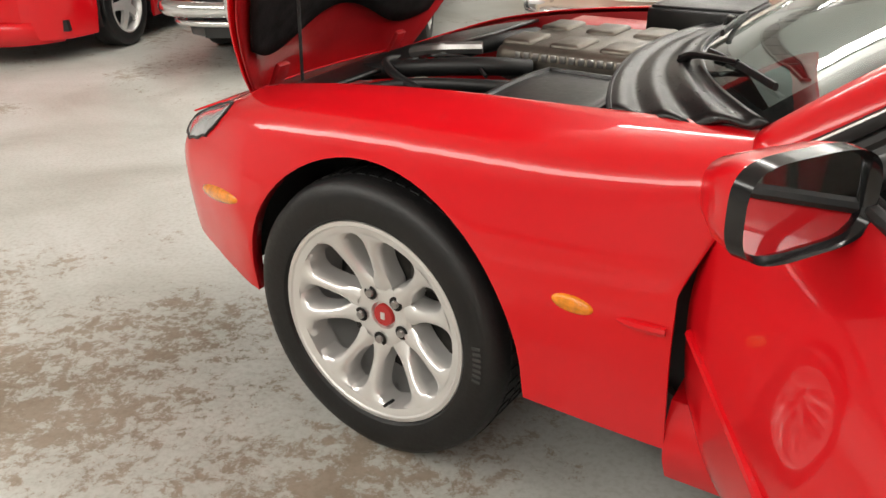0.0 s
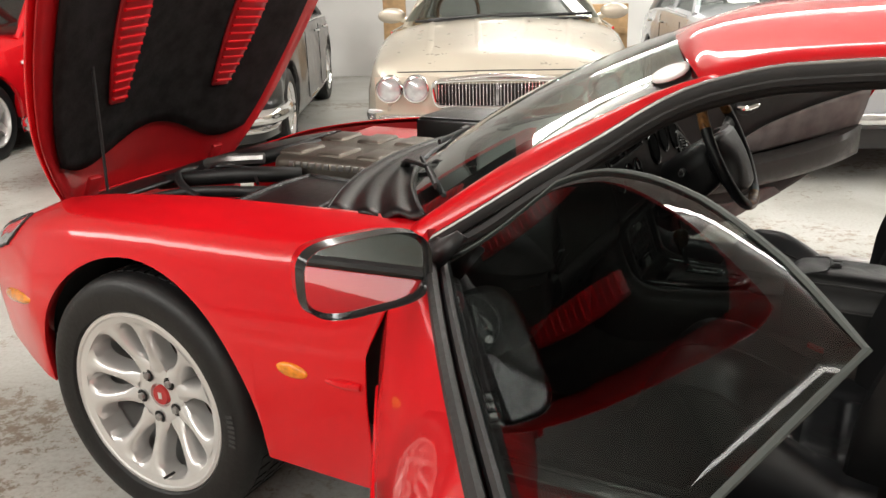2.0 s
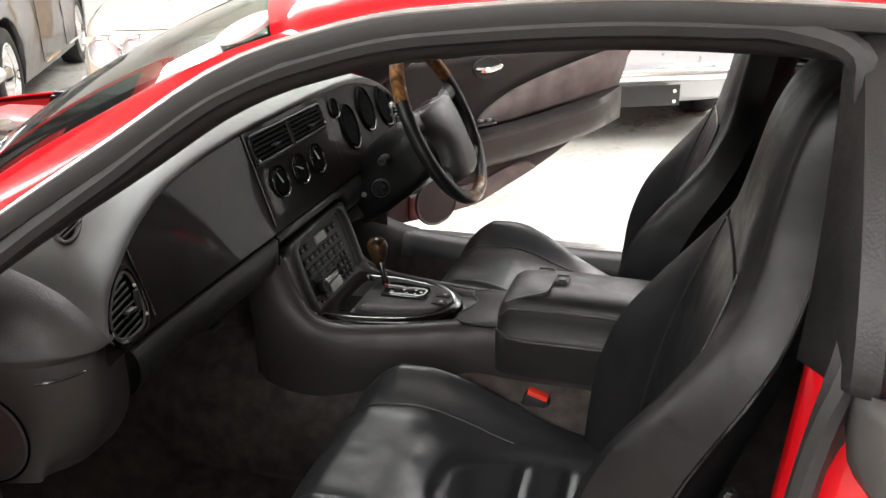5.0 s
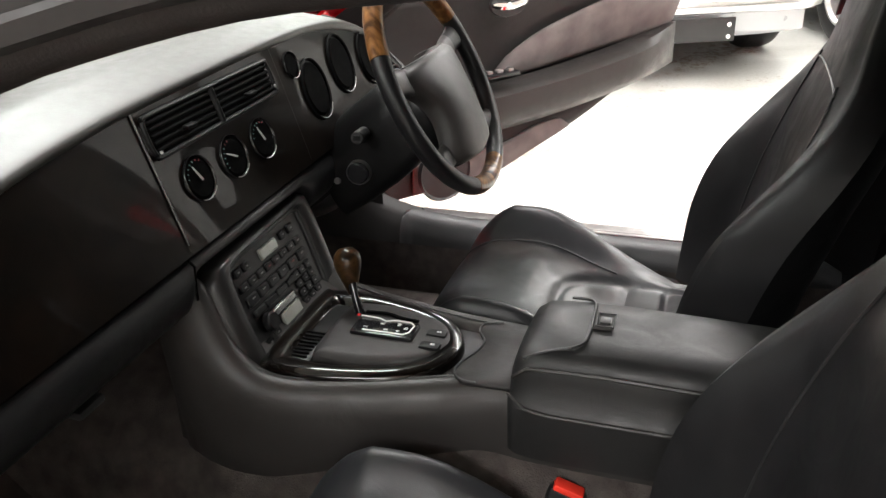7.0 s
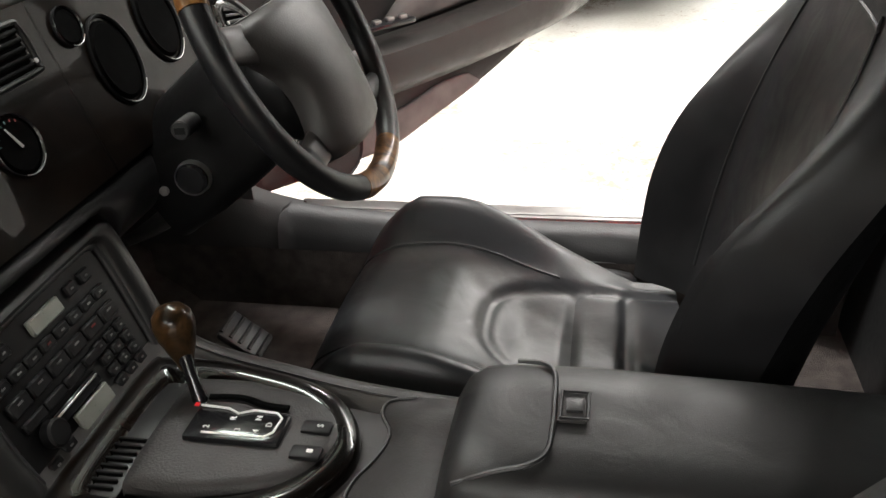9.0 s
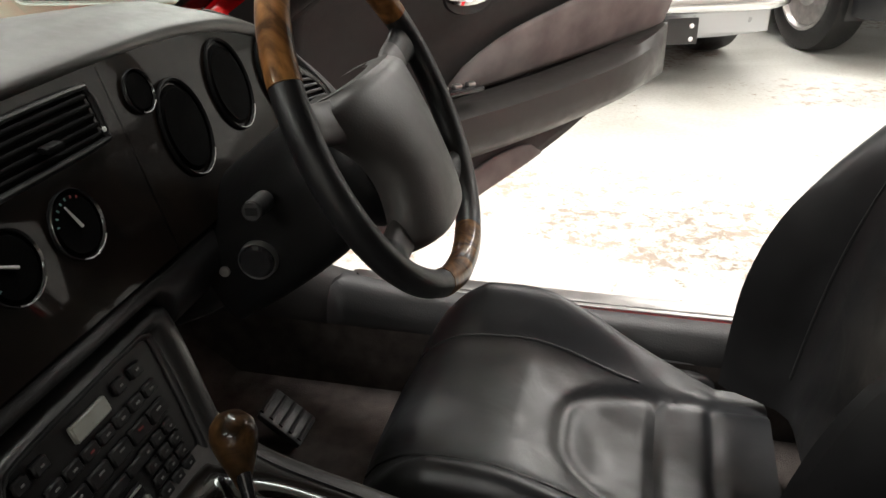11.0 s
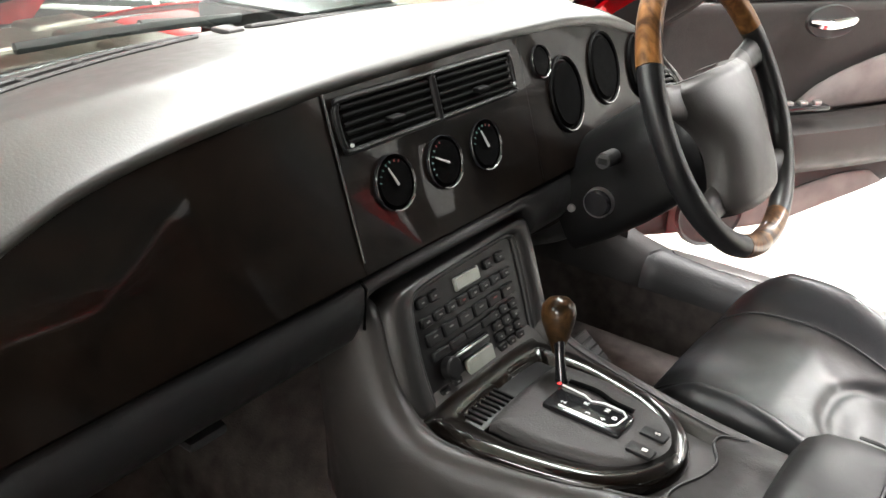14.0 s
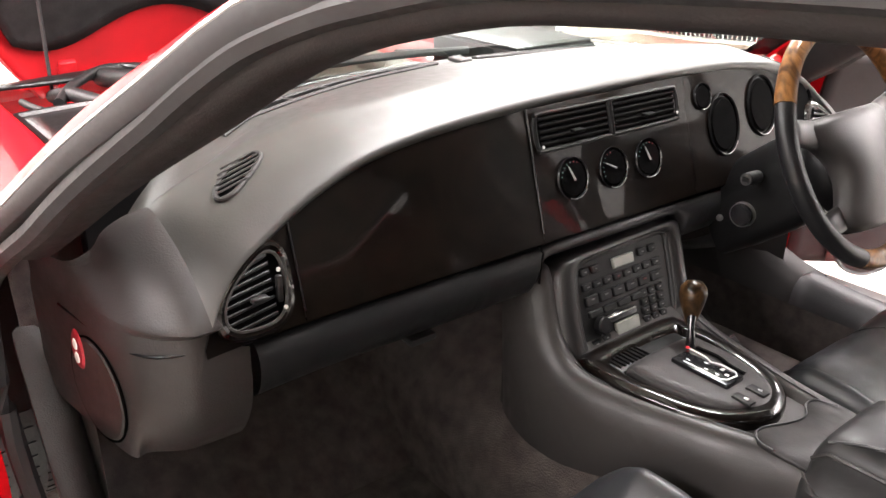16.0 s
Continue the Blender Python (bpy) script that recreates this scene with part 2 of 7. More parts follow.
VENTBLACK = mat("vent_plastic", (0.0035, 0.0035, 0.0036), 0.6, 0.0, 0.2, 20, spec=0.08)
PLATE = mat("black_plate", (0.02, 0.02, 0.02), 0.35, 0.0, 0.2, 10)
LINER = mat("bonnet_felt", (0.02, 0.019, 0.019), 0.95, 0.0, 0.35, 18, 0.6, 160, spec=0.1)


# ---- mesh tools ----
def curve(xs, ys):
    """A smooth function through a few control values, with no overshoot."""
    xs, ys = np.array(xs, float), np.array(ys, float)
    d = np.diff(ys) / np.diff(xs)
    m = np.zeros(len(xs))
    m[0], m[-1] = d[0], d[-1]
    for i in range(1, len(xs) - 1):
        m[i] = 0 if d[i - 1] * d[i] <= 0 else 2 * d[i - 1] * d[i] / (d[i - 1] + d[i])

    def f(x):
        x = min(max(x, xs[0]), xs[-1])
        i = min(int(np.searchsorted(xs, x, side="right")) - 1, len(xs) - 2)
        h = xs[i + 1] - xs[i]
        t = (x - xs[i]) / h
        return float(ys[i] * (1 + 2 * t) * (1 - t) ** 2 + m[i] * h * t * (1 - t) ** 2 + ys[i + 1] * t * t * (3 - 2 * t) + m[i + 1] * h * t * t * (t - 1))
    return f


def spline(pts, n, closed=False):
    """n points on a Catmull-Rom curve through pts."""
    p = [Vector(q) for q in pts]
    k = len(p)
    out = []
    spans = k if closed else k - 1
    for j in range(n):
        s = j / n * spans if closed else j / (n - 1) * spans
        i = min(int(s), spans - 1)
        t = s - i
        g = (lambda a: p[a % k]) if closed else (lambda a: p[min(max(a, 0), k - 1)])
        a, b, c, d = g(i - 1), g(i), g(i + 1), g(i + 2)
        out.append(0.5 * ((2 * b) + (c - a) * t + (2 * a - 5 * b + 4 * c - d) * t * t + (3 * b - a - 3 * c + d) * t ** 3))
    return out


def sheet(rows, ring=False, bm=None, flip=False, caps=False):
    """Faces between rows of points; ring closes each row, caps closes the first and last ring."""
    bm = bm or bmesh.new()
    vs = [[bm.verts.new(p) for p in r] for r in rows]
    n = len(vs[0])
    for a, b in zip(vs, vs[1:]):
        for i in range(n if ring else n - 1):
            j = (i + 1) % n
            q = (a[i], a[j], b[j], b[i])
            bm.faces.new(q[::-1] if flip else q)
    if caps:
        bm.faces.new(vs[0] if flip else vs[0][::-1])
        bm.faces.new(vs[-1][::-1] if flip else vs[-1])
    return bm


def grid(fn, nu, nv, bm=None, flip=False):
    return sheet([[fn(u / nu, v / nv) for v in range(nv + 1)] for u in range(nu + 1)], False, bm, flip)


def tube(pts, r, seg=8, bm=None, ring=False, flat=1.0, up=(0, 0, 1)):
    """A round or oval bar along a path. r: a radius or one for each point."""
    pts = [Vector(p) for p in pts]
    n = len(pts)
    rows = []
    for i, p in enumerate(pts):
        a = pts[(i - 1) % n] if ring or i else pts[0]
        b = pts[(i + 1) % n] if ring or i < n - 1 else pts[-1]
        t = (b - a).normalized()
        s = t.cross(Vector(up))
        s = s.normalized() if s.length > 1e-4 else t.orthogonal().normalized()
        w = s.cross(t)
        k = r[i] if isinstance(r, (list, tuple)) else r
        rows.append([p + k * math.cos(6.28318 * j / seg) * s + k * flat * math.sin(6.28318 * j / seg) * w for j in range(seg)])
    if ring:
        rows.append(rows[0])
    return sheet(rows, True, bm, caps=not ring)


def box(cx, cy, cz, sx, sy, sz, bevel=0.006, m=None, bm=None, seg=2):
    """A block with rounded edges, added to bm."""
    b = bmesh.new()
    bmesh.ops.create_cube(b, size=1)
    for v in b.verts:
        v.co = Vector((v.co.x * sx, v.co.y * sy, v.co.z * sz))
    if bevel:
        bmesh.ops.bevel(b, geom=b.edges[:], offset=min(bevel, 0.45 * min(sx, sy, sz)), segments=seg, affect="EDGES", profile=0.5)
    mm = Matrix.Translation((cx, cy, cz)) @ (m or Matrix())
    b.transform(mm)
    if bm is None:
        return b
    return merge(bm, b)


def merge(bm, other):
    me = bpy.data.meshes.new("t")
    other.to_mesh(me)
    bm.from_mesh(me)
    other.free()
    bpy.data.meshes.remove(me)
    return bm


def lathe(profile, seg=48, m=None, bm=None):
    """A turned shape: profile of (radius, height) about local z."""
    rows = [[Vector((r * math.cos(6.283185 * j / seg), r * math.sin(6.283185 * j / seg), h)) for j in range(seg)] for r, h in profile]
    b = sheet(rows, True)
    if m:
        b.transform(m)
    return b if bm is None else merge(bm, b)


def disc(r, h, seg=32, m=None, bm=None, bevel=0.15):
    e = r * bevel
    return lathe([(0.0001, h), (r - e, h), (r, h - e), (r, 0)], seg, m, bm)


def part(name, bm, material, parent=None, label="", smooth=True, thick=0.0, angle=40, m=None):
    """Links a bmesh as one mesh object under a thing or a part."""
    me = bpy.data.meshes.new(name)
    bmesh.ops.remove_doubles(bm, verts=bm.verts[:], dist=1e-6)
    bmesh.ops.recalc_face_normals(bm, faces=bm.faces[:])
    bm.to_mesh(me)
    bm.free()
    me.materials.append(material)
    if smooth:
        me.shade_smooth()
        me.set_sharp_from_angle(angle=radians(angle))
    ob = new(name, me)
    if thick:
        s = ob.modifiers.new("thickness", "SOLIDIFY")
        s.thickness, s.offset = thick, 0
    if parent:
        ob.parent = parent
    if m is not None:
        ob.matrix_basis = m
    if label:
        tagged(ob, label)
    return ob


def thing(name, label, category, group="", m=None, kind=""):
    ob = new(name)
    ob.empty_display_size = 0.1
    if m is not None:
        ob.matrix_basis = m
    return tagged(ob, label, category, group, kind)


def frame_of(origin, zdir, xhint=(0, 0, 1)):
    """A pose whose z looks along zdir and whose x lies near xhint."""
    z = Vector(zdir).normalized()
    x = Vector(xhint) - z * Vector(xhint).dot(z)
    x.normalize()
    y = z.cross(x)
    return Matrix(((x.x, y.x, z.x, origin[0]), (x.y, y.y, z.y, origin[1]), (x.z, y.z, z.z, origin[2]), (0, 0, 0, 1)))


# ---- the garage: its walls and the row of parked cars share one direction ----
ROW = Matrix.Rotation(math.atan2(0.39, 0.92), 4, "Z")


def slab(name, x0, x1, y0, y1, z0, z1, material, label, category):
    ob = part(name, box((x0 + x1) / 2, (y0 + y1) / 2, (z0 + z1) / 2, x1 - x0, y1 - y0, z1 - z0, 0), material, smooth=False)
    ob.matrix_basis = ROW
    return tagged(ob, label, category, kind="structure")


slab("floor", -9, 9, -7, 9.3, -0.2, 0, FLOOR, "concrete floor with pale worn flaking paint", "floor")
slab("ceiling", -9, 9, -7, 9.3, CEIL, CEIL + 0.2, CEILING, "plain pale garage ceiling", "ceiling")
slab("wall_north", -9, 9, 9.3, 9.5, -0.2, CEIL + 0.2, WALL, "white painted garage wall", "wall")
slab("wall_south", -9, 9, -7.2, -7, -0.2, CEIL + 0.2, WALL, "white painted garage wall", "wall")
slab("wall_west", -9.2, -9, -7.2, 9.5, -0.2, CEIL + 0.2, WALL, "white painted garage wall", "wall")
slab("wall_east", 9, 9.2, -7.2, 9.5, -0.2, CEIL + 0.2, WALL, "white painted garage wall", "wall")

# ---- the red coupe: x runs to its tail, the front axle at x = 0; its left side has negative y ----
car = thing("sports_car", "red two-door coupe with bonnet raised and both doors open", "car")
WHEEL_R, ARCH_R, AXLE_Z, REAR = 0.343, 0.392, 0.342, 2.596
width = curve([-0.93, -0.86, -0.75, -0.62, -0.5, -0.37, -0.1, 0.2, 0.5, 0.8, 1.3, 1.86, 2.3, 2.6, 3.0, 3.4, 3.7, 3.83],
              [0.46, 0.61, 0.715, 0.775, 0.825, 0.868, 0.895, 0.905, 0.905, 0.90, 0.885, 0.885, 0.90, 0.908, 0.89, 0.80, 0.64, 0.45])
shut_y = curve([-0.93, -0.8, -0.65, -0.5, -0.2, 0.1, 0.45, 0.62, 0.8], [0.25, 0.42, 0.52, 0.585, 0.632, 0.65, 0.665, 0.69, 0.75])
shut_z = curve([-0.93, -0.8, -0.65, -0.5, -0.2, 0.1, 0.45, 0.62, 0.8], [0.60, 0.668, 0.722, 0.766, 0.813, 0.838, 0.851, 0.862, 0.878])
belt_z = curve([0.8, 1.2, 1.86, 2.3, 2.7, 3.2, 3.83], [0.87, 0.885, 0.922, 0.945, 0.955, 0.93, 0.80])
sill_z = curve([-0.93, -0.7, -0.5, -0.3, 0.4, 0.8, 1.9, 2.2, 3.0, 3.83], [0.37, 0.345, 0.325, 0.31, 0.30, 0.29, 0.29, 0.28, 0.28, 0.35])


def wing_section(x, sign, n=22, z0=None):
    """Outer skin of the front wing at x, from the bottom edge to the bonnet's shut line."""
    w, yi, zi = width(x), shut_y(x), shut_z(x)
    zw = 0.55
    pts = [(w - 0.075, 0.16), (w - 0.03, 0.27), (w - 0.008, 0.41), (w, zw), (w - 0.022, zw + 0.5 * (zi - zw)),
           (w * 0.72 + yi * 0.28, zw + 0.84 * (zi - zw)), (w * 0.3 + yi * 0.7, zi - 0.008), (yi, zi)]
    fine = spline([(0, a, b) for a, b in pts], 90)
    lo = max(sill_z(x), z0 or 0)
    k = next(i for i, p in enumerate(fine) if p.z >= lo)
    if k:
        a, b = fine[k - 1], fine[k]
        t = (lo - a.z) / (b.z - a.z)
        fine = [a.lerp(b, t)] + fine[k:]
    m = len(fine) - 1
    out = []
    for j in range(n):
        s = j / (n - 1) * m
        i = min(int(s), m - 1)
        q = fine[i].lerp(fine[i + 1], s - i)
        out.append(Vector((x, sign * q.y, q.z)))
    return out


def arch_height(x, cx):
    d = abs(x - cx)
    return AXLE_Z + math.sqrt(ARCH_R ** 2 - d * d) if d < ARCH_R else 0


def stations(x0, x1, cx, n0, n1, n2):
    a = [x0 + (cx - ARCH_R - x0) * i / n0 for i in range(n0)]
    b = [cx - ARCH_R * math.cos(math.pi * i / n1) for i in range(n1 + 1)]
    c = [cx + ARCH_R + (x1 - cx - ARCH_R) * (i + 1) / n2 for i in range(n2)]
    return a + b + c


def wheel_well(cx, sign, w):
    bm = bmesh.new()
    rows = []
    for j in range(19):
        a = math.pi * (0.04 + 0.92 * j / 18)
        c, s = math.cos(a), math.sin(a)
        rows.append([Vector((cx + (ARCH_R + 0.012) * c, sign * y, AXLE_Z + (ARCH_R + 0.012) * s)) for y in (w - 0.012, w - 0.2, 0.46)])
    sheet(rows, False, bm)
    bm.faces.new([bm.verts.new((cx + (ARCH_R + 0.012) * math.cos(math.pi * (0.04 + 0.92 * j / 18)), sign * 0.46, AXLE_Z + (ARCH_R + 0.012) * math.sin(math.pi * (0.04 + 0.92 * j / 18)))) for j in range(19)])
    return bm


for sign in (-1, 1):
    CX = 0.016
    rows = []
    for x in stations(-0.86, 0.70, CX, 12, 30, 10):
        z0 = arch_height(x, CX)
        r = wing_section(x, sign, 24, z0)
        lip = r[0] + Vector((0, -sign * 0.028, 0.004))
        rows.append([lip] + r)
    # rear edge follows the door's curved shut line
    for k in range(1, 5):
        x = 0.70 + k * 0.022
        base = wing_section(x, sign, 24)
        rows.append([base[0] + Vector((0, -sign * 0.028, 0))] + [p + Vector((-(x - 0.70) * (1 - max(0.0, min(1.0, (p.z - 0.62) / 0.2))), 0, 0)) for p in base])
    wing = part("front_wing", sheet(rows), RED, car, "glossy red front wing", thick=0.006)
    part("wheel_well", wheel_well(CX, sign, 0.86), BLACK, car)
    # side repeater lamp and thin moulding
    w = width(0.52)
    bm = bmesh.new()
    bmesh.ops.create_uvsphere(bm, u_segments=24, v_segments=12, radius=1)
    bm.transform(Matrix.Translation((0.515, sign * (w + 0.001), 0.556)) @ Matrix.Rotation(radians(4), 4, "Y") @ Matrix.Diagonal((0.043, 0.011, 0.0175, 1)))
    part("side_repeater", bm, AMBER, car, "oval amber side repeater lamp")
    part("side_moulding", tube(spline([(0.60, sign * (w - 0.002), 0.55), (0.65, sign * (w + 0.004), 0.551), (0.692, sign * (w + 0.002), 0.552)], 8), [0.004, 0.007, 0.009, 0.0095, 0.0095, 0.009, 0.009, 0.008], 8), RED, car)
    bm = bmesh.new()
    bmesh.ops.create_uvsphere(bm, u_segments=24, v_segments=12, radius=1)
    ang = math.atan2(width(-0.40) - width(-0.6), 0.2)
    bm.transform(Matrix.Translation((-0.508, sign * (width(-0.508) - 0.006), 0.537)) @ Matrix.Rotation(sign * ang, 4, "Z") @ Matrix.Rotation(radians(-9), 4, "Y") @ Matrix.Diagonal((0.128, 0.022, 0.022, 1)))
    part("front_side_marker", bm, AMBER, car, "amber side marker in the front bumper")
    # headlamp, an oval faired into the nose
    rows, rim = [], []
    for i in range(15):
        t = -1 + 2 * i / 14
        x = -0.660 + 0.14 * t
        sec = wing_section(x, sign, 60)
        k = math.sqrt(max(0.0, 1 - t * t))
        mid = 0.60 + 0.06 * t
        rows.append([sec[int(59 * min(1, max(0, mid + 0.13 * k * q)))] + Vector((-0.004, sign * 0.004, 0.003)) for q in np.linspace(-1, 1, 9)])
    lamp = part("headlamp", sheet(rows), LENS, car, "clear oval headlamp faired into the nose")
    part("lamp_seal", tube([r[0] for r in rows] + [r[-1] for r in reversed(rows)], 0.004, 6, ring=True), BLACK, lamp)
    # rear quarter; its leading edge leans forward towards the waist
    lead = curve([0.30, 0.60, 0.755, 0.82, 0.864, 0.907, 0.935], [1.990, 1.988, 1.980, 1.974, 1.960, 1.934, 1.905])
    rows = []
    for x in stations(1.972, 3.8, REAR, 8, 24, 14):
        z0, w, zb = arch_height(x, REAR), width(x), belt_z(x)
        lo = max(sill_z(x), z0)
        prof = curve([0.15, 0.35, 0.58, 0.75, zb], [-0.06, -0.015, 0.0, -0.03, -0.085])
        shift = [(lead(lo + (zb - lo) * j / 20) - 1.972) * max(0.0, 1 - (x - 1.972) / 0.16) for j in range(21)]
        rows.append([Vector((x + shift[0], sign * (w - 0.028 + prof(lo)), lo + 0.004))] + [Vector((x + shift[j], sign * (w + prof(lo + (zb - lo) * j / 20)), lo + (zb - lo) * j / 20)) for j in range(21)])
    part("rear_quarter", sheet(rows), RED, car, thick=0.006)
    part("wheel_well", wheel_well(REAR, sign, 0.86), BLACK, car)
    # door jamb: the skin turns inwards behind the door opening
    rows = []
    for j in range(17):
        z = 0.30 + (0.905 - 0.30) * j / 16
        prof = curve([0.15, 0.35, 0.58, 0.75, 0.92], [-0.06, -0.015, 0.0, -0.03, -0.085])(z)
        w = width(1.972) + prof
        back = 0.045 * math.sin(math.pi * min(1, max(0, (0.93 - z) / 0.4)) * 0.5)
        xi = 1.83 + 0.035 * (z - 0.6) / 0.25
        xe = lead(z)
        rows.append(spline([(xe, sign * w, z), (xe - 0.016, sign * (w - 0.008), z), (xe - 0.030, sign * (w - 0.045), z), (xi + 0.055, sign * (w - 0.065), z), (xi, sign * (w - 0.085), z), (xi - 0.01, sign * (w - 0.16), z)], 16))
    part("door_jamb", sheet(rows), RED, car, "red door jamb", thick=0.004)
    part("door_stop", disc(0.019, 0.012, 24, frame_of((1.868, sign * 0.80, 0.712), (-0.35, sign, 0))), RUBBER, car, "round black rubber door stop")
    st = part("latch_striker", box(1.890, sign * 0.808, 0.632, 0.045, 0.012, 0.030, 0.004), BLACK, car, "black door latch striker")
    part("striker_loop", tube([(1.875, sign * 0.812, 0.632), (1.872, sign * 0.832, 0.632), (1.905, sign * 0.834, 0.632), (1.905, sign * 0.812, 0.632)], 0.004, 8), STEEL, st)
    if sign < 0:
        part("jamb_sticker", box(1.915, sign * 0.838, 0.60, 0.04, 0.003, 0.11, 0.001, Matrix.Rotation(sign * radians(35), 4, "Z")), WHITE, car, "white paper sticker")
    # sill with tread plate
    sec = [(0.70, 0.19), (0.855, 0.20), (0.885, 0.26), (0.893, 0.30), (0.888, 0.345), (0.866, 0.384), (0.80, 0.396), (0.768, 0.385), (0.79, 0.30)]
    part("sill", sheet([[Vector((x, sign * (a - 0.012), b)) for a, b in sec] for x in np.linspace(0.70, 1.93, 14)]), RED, car)
    bm = bmesh.new()
    for y, wd, h in ((0.832, 0.036, 0.006), (0.803, 0.010, 0.008)):
        box(1.43, sign * y, 0.401, 0.93, wd, h, 0.002, None, bm)
    part("tread_plate", bm, STEEL, car, "brushed metal sill tread plate")
    part("plate_groove", box(1.43, sign * 0.811, 0.400, 0.93, 0.010, 0.005, 0.001), SEAL, car)
    # trim that sweeps from under the dashboard into the sill
    crest = curve([0.70, 0.74, 0.78, 0.835, 0.90, 0.95, 1.02, 1.16, 1.42, 1.70, 1.95], [0.70, 0.61, 0.535, 0.482, 0.450, 0.434, 0.421, 0.411, 0.405, 0.404, 0.404])

    def trim_rows(xs, proud, tuck):
        rows = []
        for x in xs:
            z = crest(x)
            k = tuck(x)
            rows.append([Vector((x, sign * (y - 0.02 * k - proud), z + dz - 0.012 * k)) for y, dz in ((0.797, -0.03), (0.797, -0.003), (0.789, 0.003), (0.770, -0.001), (0.752, -0.018), (0.743, -0.05), (0.735, -0.11), (0.73, -0.19))])
        return rows
    part("kick_moulding", sheet(trim_rows(list(np.linspace(0.705, 0.99, 26)), -0.002, lambda x: 0.0)), TRIM, car, "charcoal moulding sweeping from dash to sill")
    part("sill_trim", sheet(trim_rows([0.955, 0.957, 0.962, 0.97, 0.985] + list(np.linspace(1.0, 1.93, 30)), 0.006, lambda x: max(0, (0.972 - x) / 0.017) ** 2)), BLACK, car, "black sill trim panel")
    if sign > 0:
        hb = part("handbrake", sheet([[Vector((x, 0.705 + 0.026 * math.copysign(abs(math.cos(a)) ** 0.5, math.cos(a)) * k, z + h * math.copysign(abs(math.sin(a)) ** 0.5, math.sin(a)) * k)) for a in [6.28318 * q / 24 for q in range(24)]] for x, z, h, k in ((1.34, 0.325, 0.032, 0.6), (1.36, 0.328, 0.034, 0.9), (1.45, 0.333, 0.036, 1.0), (1.57, 0.327, 0.035, 1.0), (1.60, 0.324, 0.034, 0.95), (1.612, 0.322, 0.03, 0.7))], True, caps=True), BLACK, car, "black leather-covered handbrake lever")

# front bumper skin between the wings, and tail
rows = []
for j in range(15):
    z = 0.36 + (0.635 - 0.36) * j / 14
    bulge = 0.04 * math.sin(math.pi * j / 14)
    rows.append([Vector((-0.86 - bulge - 0.07 * (1 - (2 * i / 20 - 1) ** 2), 0.565 * (2 * i / 20 - 1), z)) for i in range(21)])
part("front_bumper", sheet(rows), RED, car, thick=0.006)
rows = []
for j in range(9):
    s = j / 8
    rows.append([Vector((-0.90 + 0.10 * s - 0.05 * (1 - (2 * i / 20 - 1) ** 2), (0.545 - 0.11 * s) * (2 * i / 20 - 1), 0.632 + 0.035 * s)) for i in range(21)])
part("nose_panel", sheet(rows), RED, car, thick=0.005)
rows = [[Vector((3.8 + 0.05 * math.cos(1.57 * (2 * i / 12 - 1)), 0.60 * (2 * i / 12 - 1), z)) for i in range(13)] for z in (0.33, 0.5, 0.7, 0.86)]
part("rear_bumper", sheet(rows), RED, car, thick=0.006)

# roof, rails and pillars
rail_y = curve([0.74, 0.844, 0.92, 1.02, 1.14, 1.248, 1.31, 1.443, 1.687, 1.90, 2.03, 2.3, 2.7, 3.1], [0.84, 0.815, 0.797, 0.770, 0.732, 0.692, 0.666, 0.638, 0.622, 0.618, 0.613, 0.59, 0.54, 0.5])
rail_z = curve([0.74, 0.844, 0.92, 1.02, 1.14, 1.248, 1.31, 1.443, 1.687, 1.90, 2.03, 2.3, 2.7, 3.1], [0.805, 0.873, 0.923, 0.992, 1.069, 1.139, 1.164, 1.193, 1.207, 1.199, 1.184, 1.13, 1.03, 0.95])
crown = curve([1.1, 1.16, 1.3, 1.5, 1.7, 1.9, 2.2, 2.6, 3.1], [1.222, 1.238, 1.275, 1.295, 1.304, 1.303, 1.262, 1.15, 0.96])


def header_x(s):
    return 1.135 + 0.16 * s * s


def roof_point(u, v):
    s = 2 * v - 1
    x = header_x(s) + (3.05 - header_x(s)) * u
    y = (rail_y(x) - 0.012) * s
    return Vector((x, y, rail_z(x) + 0.012 + (crown(x) - rail_z(x) - 0.012) * (1 - abs(s) ** 3.4)))


def roof_skin(u, v):
    p = roof_point(u, v)
    s = 2 * v - 1
    if u == 0:
        p.z -= 0.004
    return p


rows = [[roof_skin(u, v / 28) for v in range(29)] for u in np.linspace(0, 0.5, 22)]
part("roof", sheet(rows), RED, car, "glossy red roof panel", thick=0.006)
part("rear_window", grid(lambda u, v: roof_point(0.505 + 0.4 * u, v), 12, 20), DARKPANE, car)
part("tail_panel", grid(lambda u, v: roof_point(0.907 + 0.093 * u, v), 4, 20), RED, car)
for sign in (-1, 1):
    part("rear_pillar", sheet([[Vector((x, sign * (width(x) - 0.092), belt_z(x) - 0.004)), Vector((x, sign * (0.35 * width(x) + 0.65 * rail_y(x)), 0.4 * belt_z(x) + 0.6 * rail_z(x))), Vector((x, sign * (rail_y(x) - 0.010), rail_z(x) + 0.008))] for x in np.linspace(2.49, 3.07, 8)]), RED, car, "red rear roof pillar", thick=0.004)
part("boot_lid", grid(lambda u, v: Vector((3.02 + 0.8 * u, 0.78 * (2 * v - 1) * (1 - 0.2 * u), 0.95 - 0.12 * u + 0.02 * (1 - (2 * v - 1) ** 2))), 8, 12), RED, car, thick=0.006)


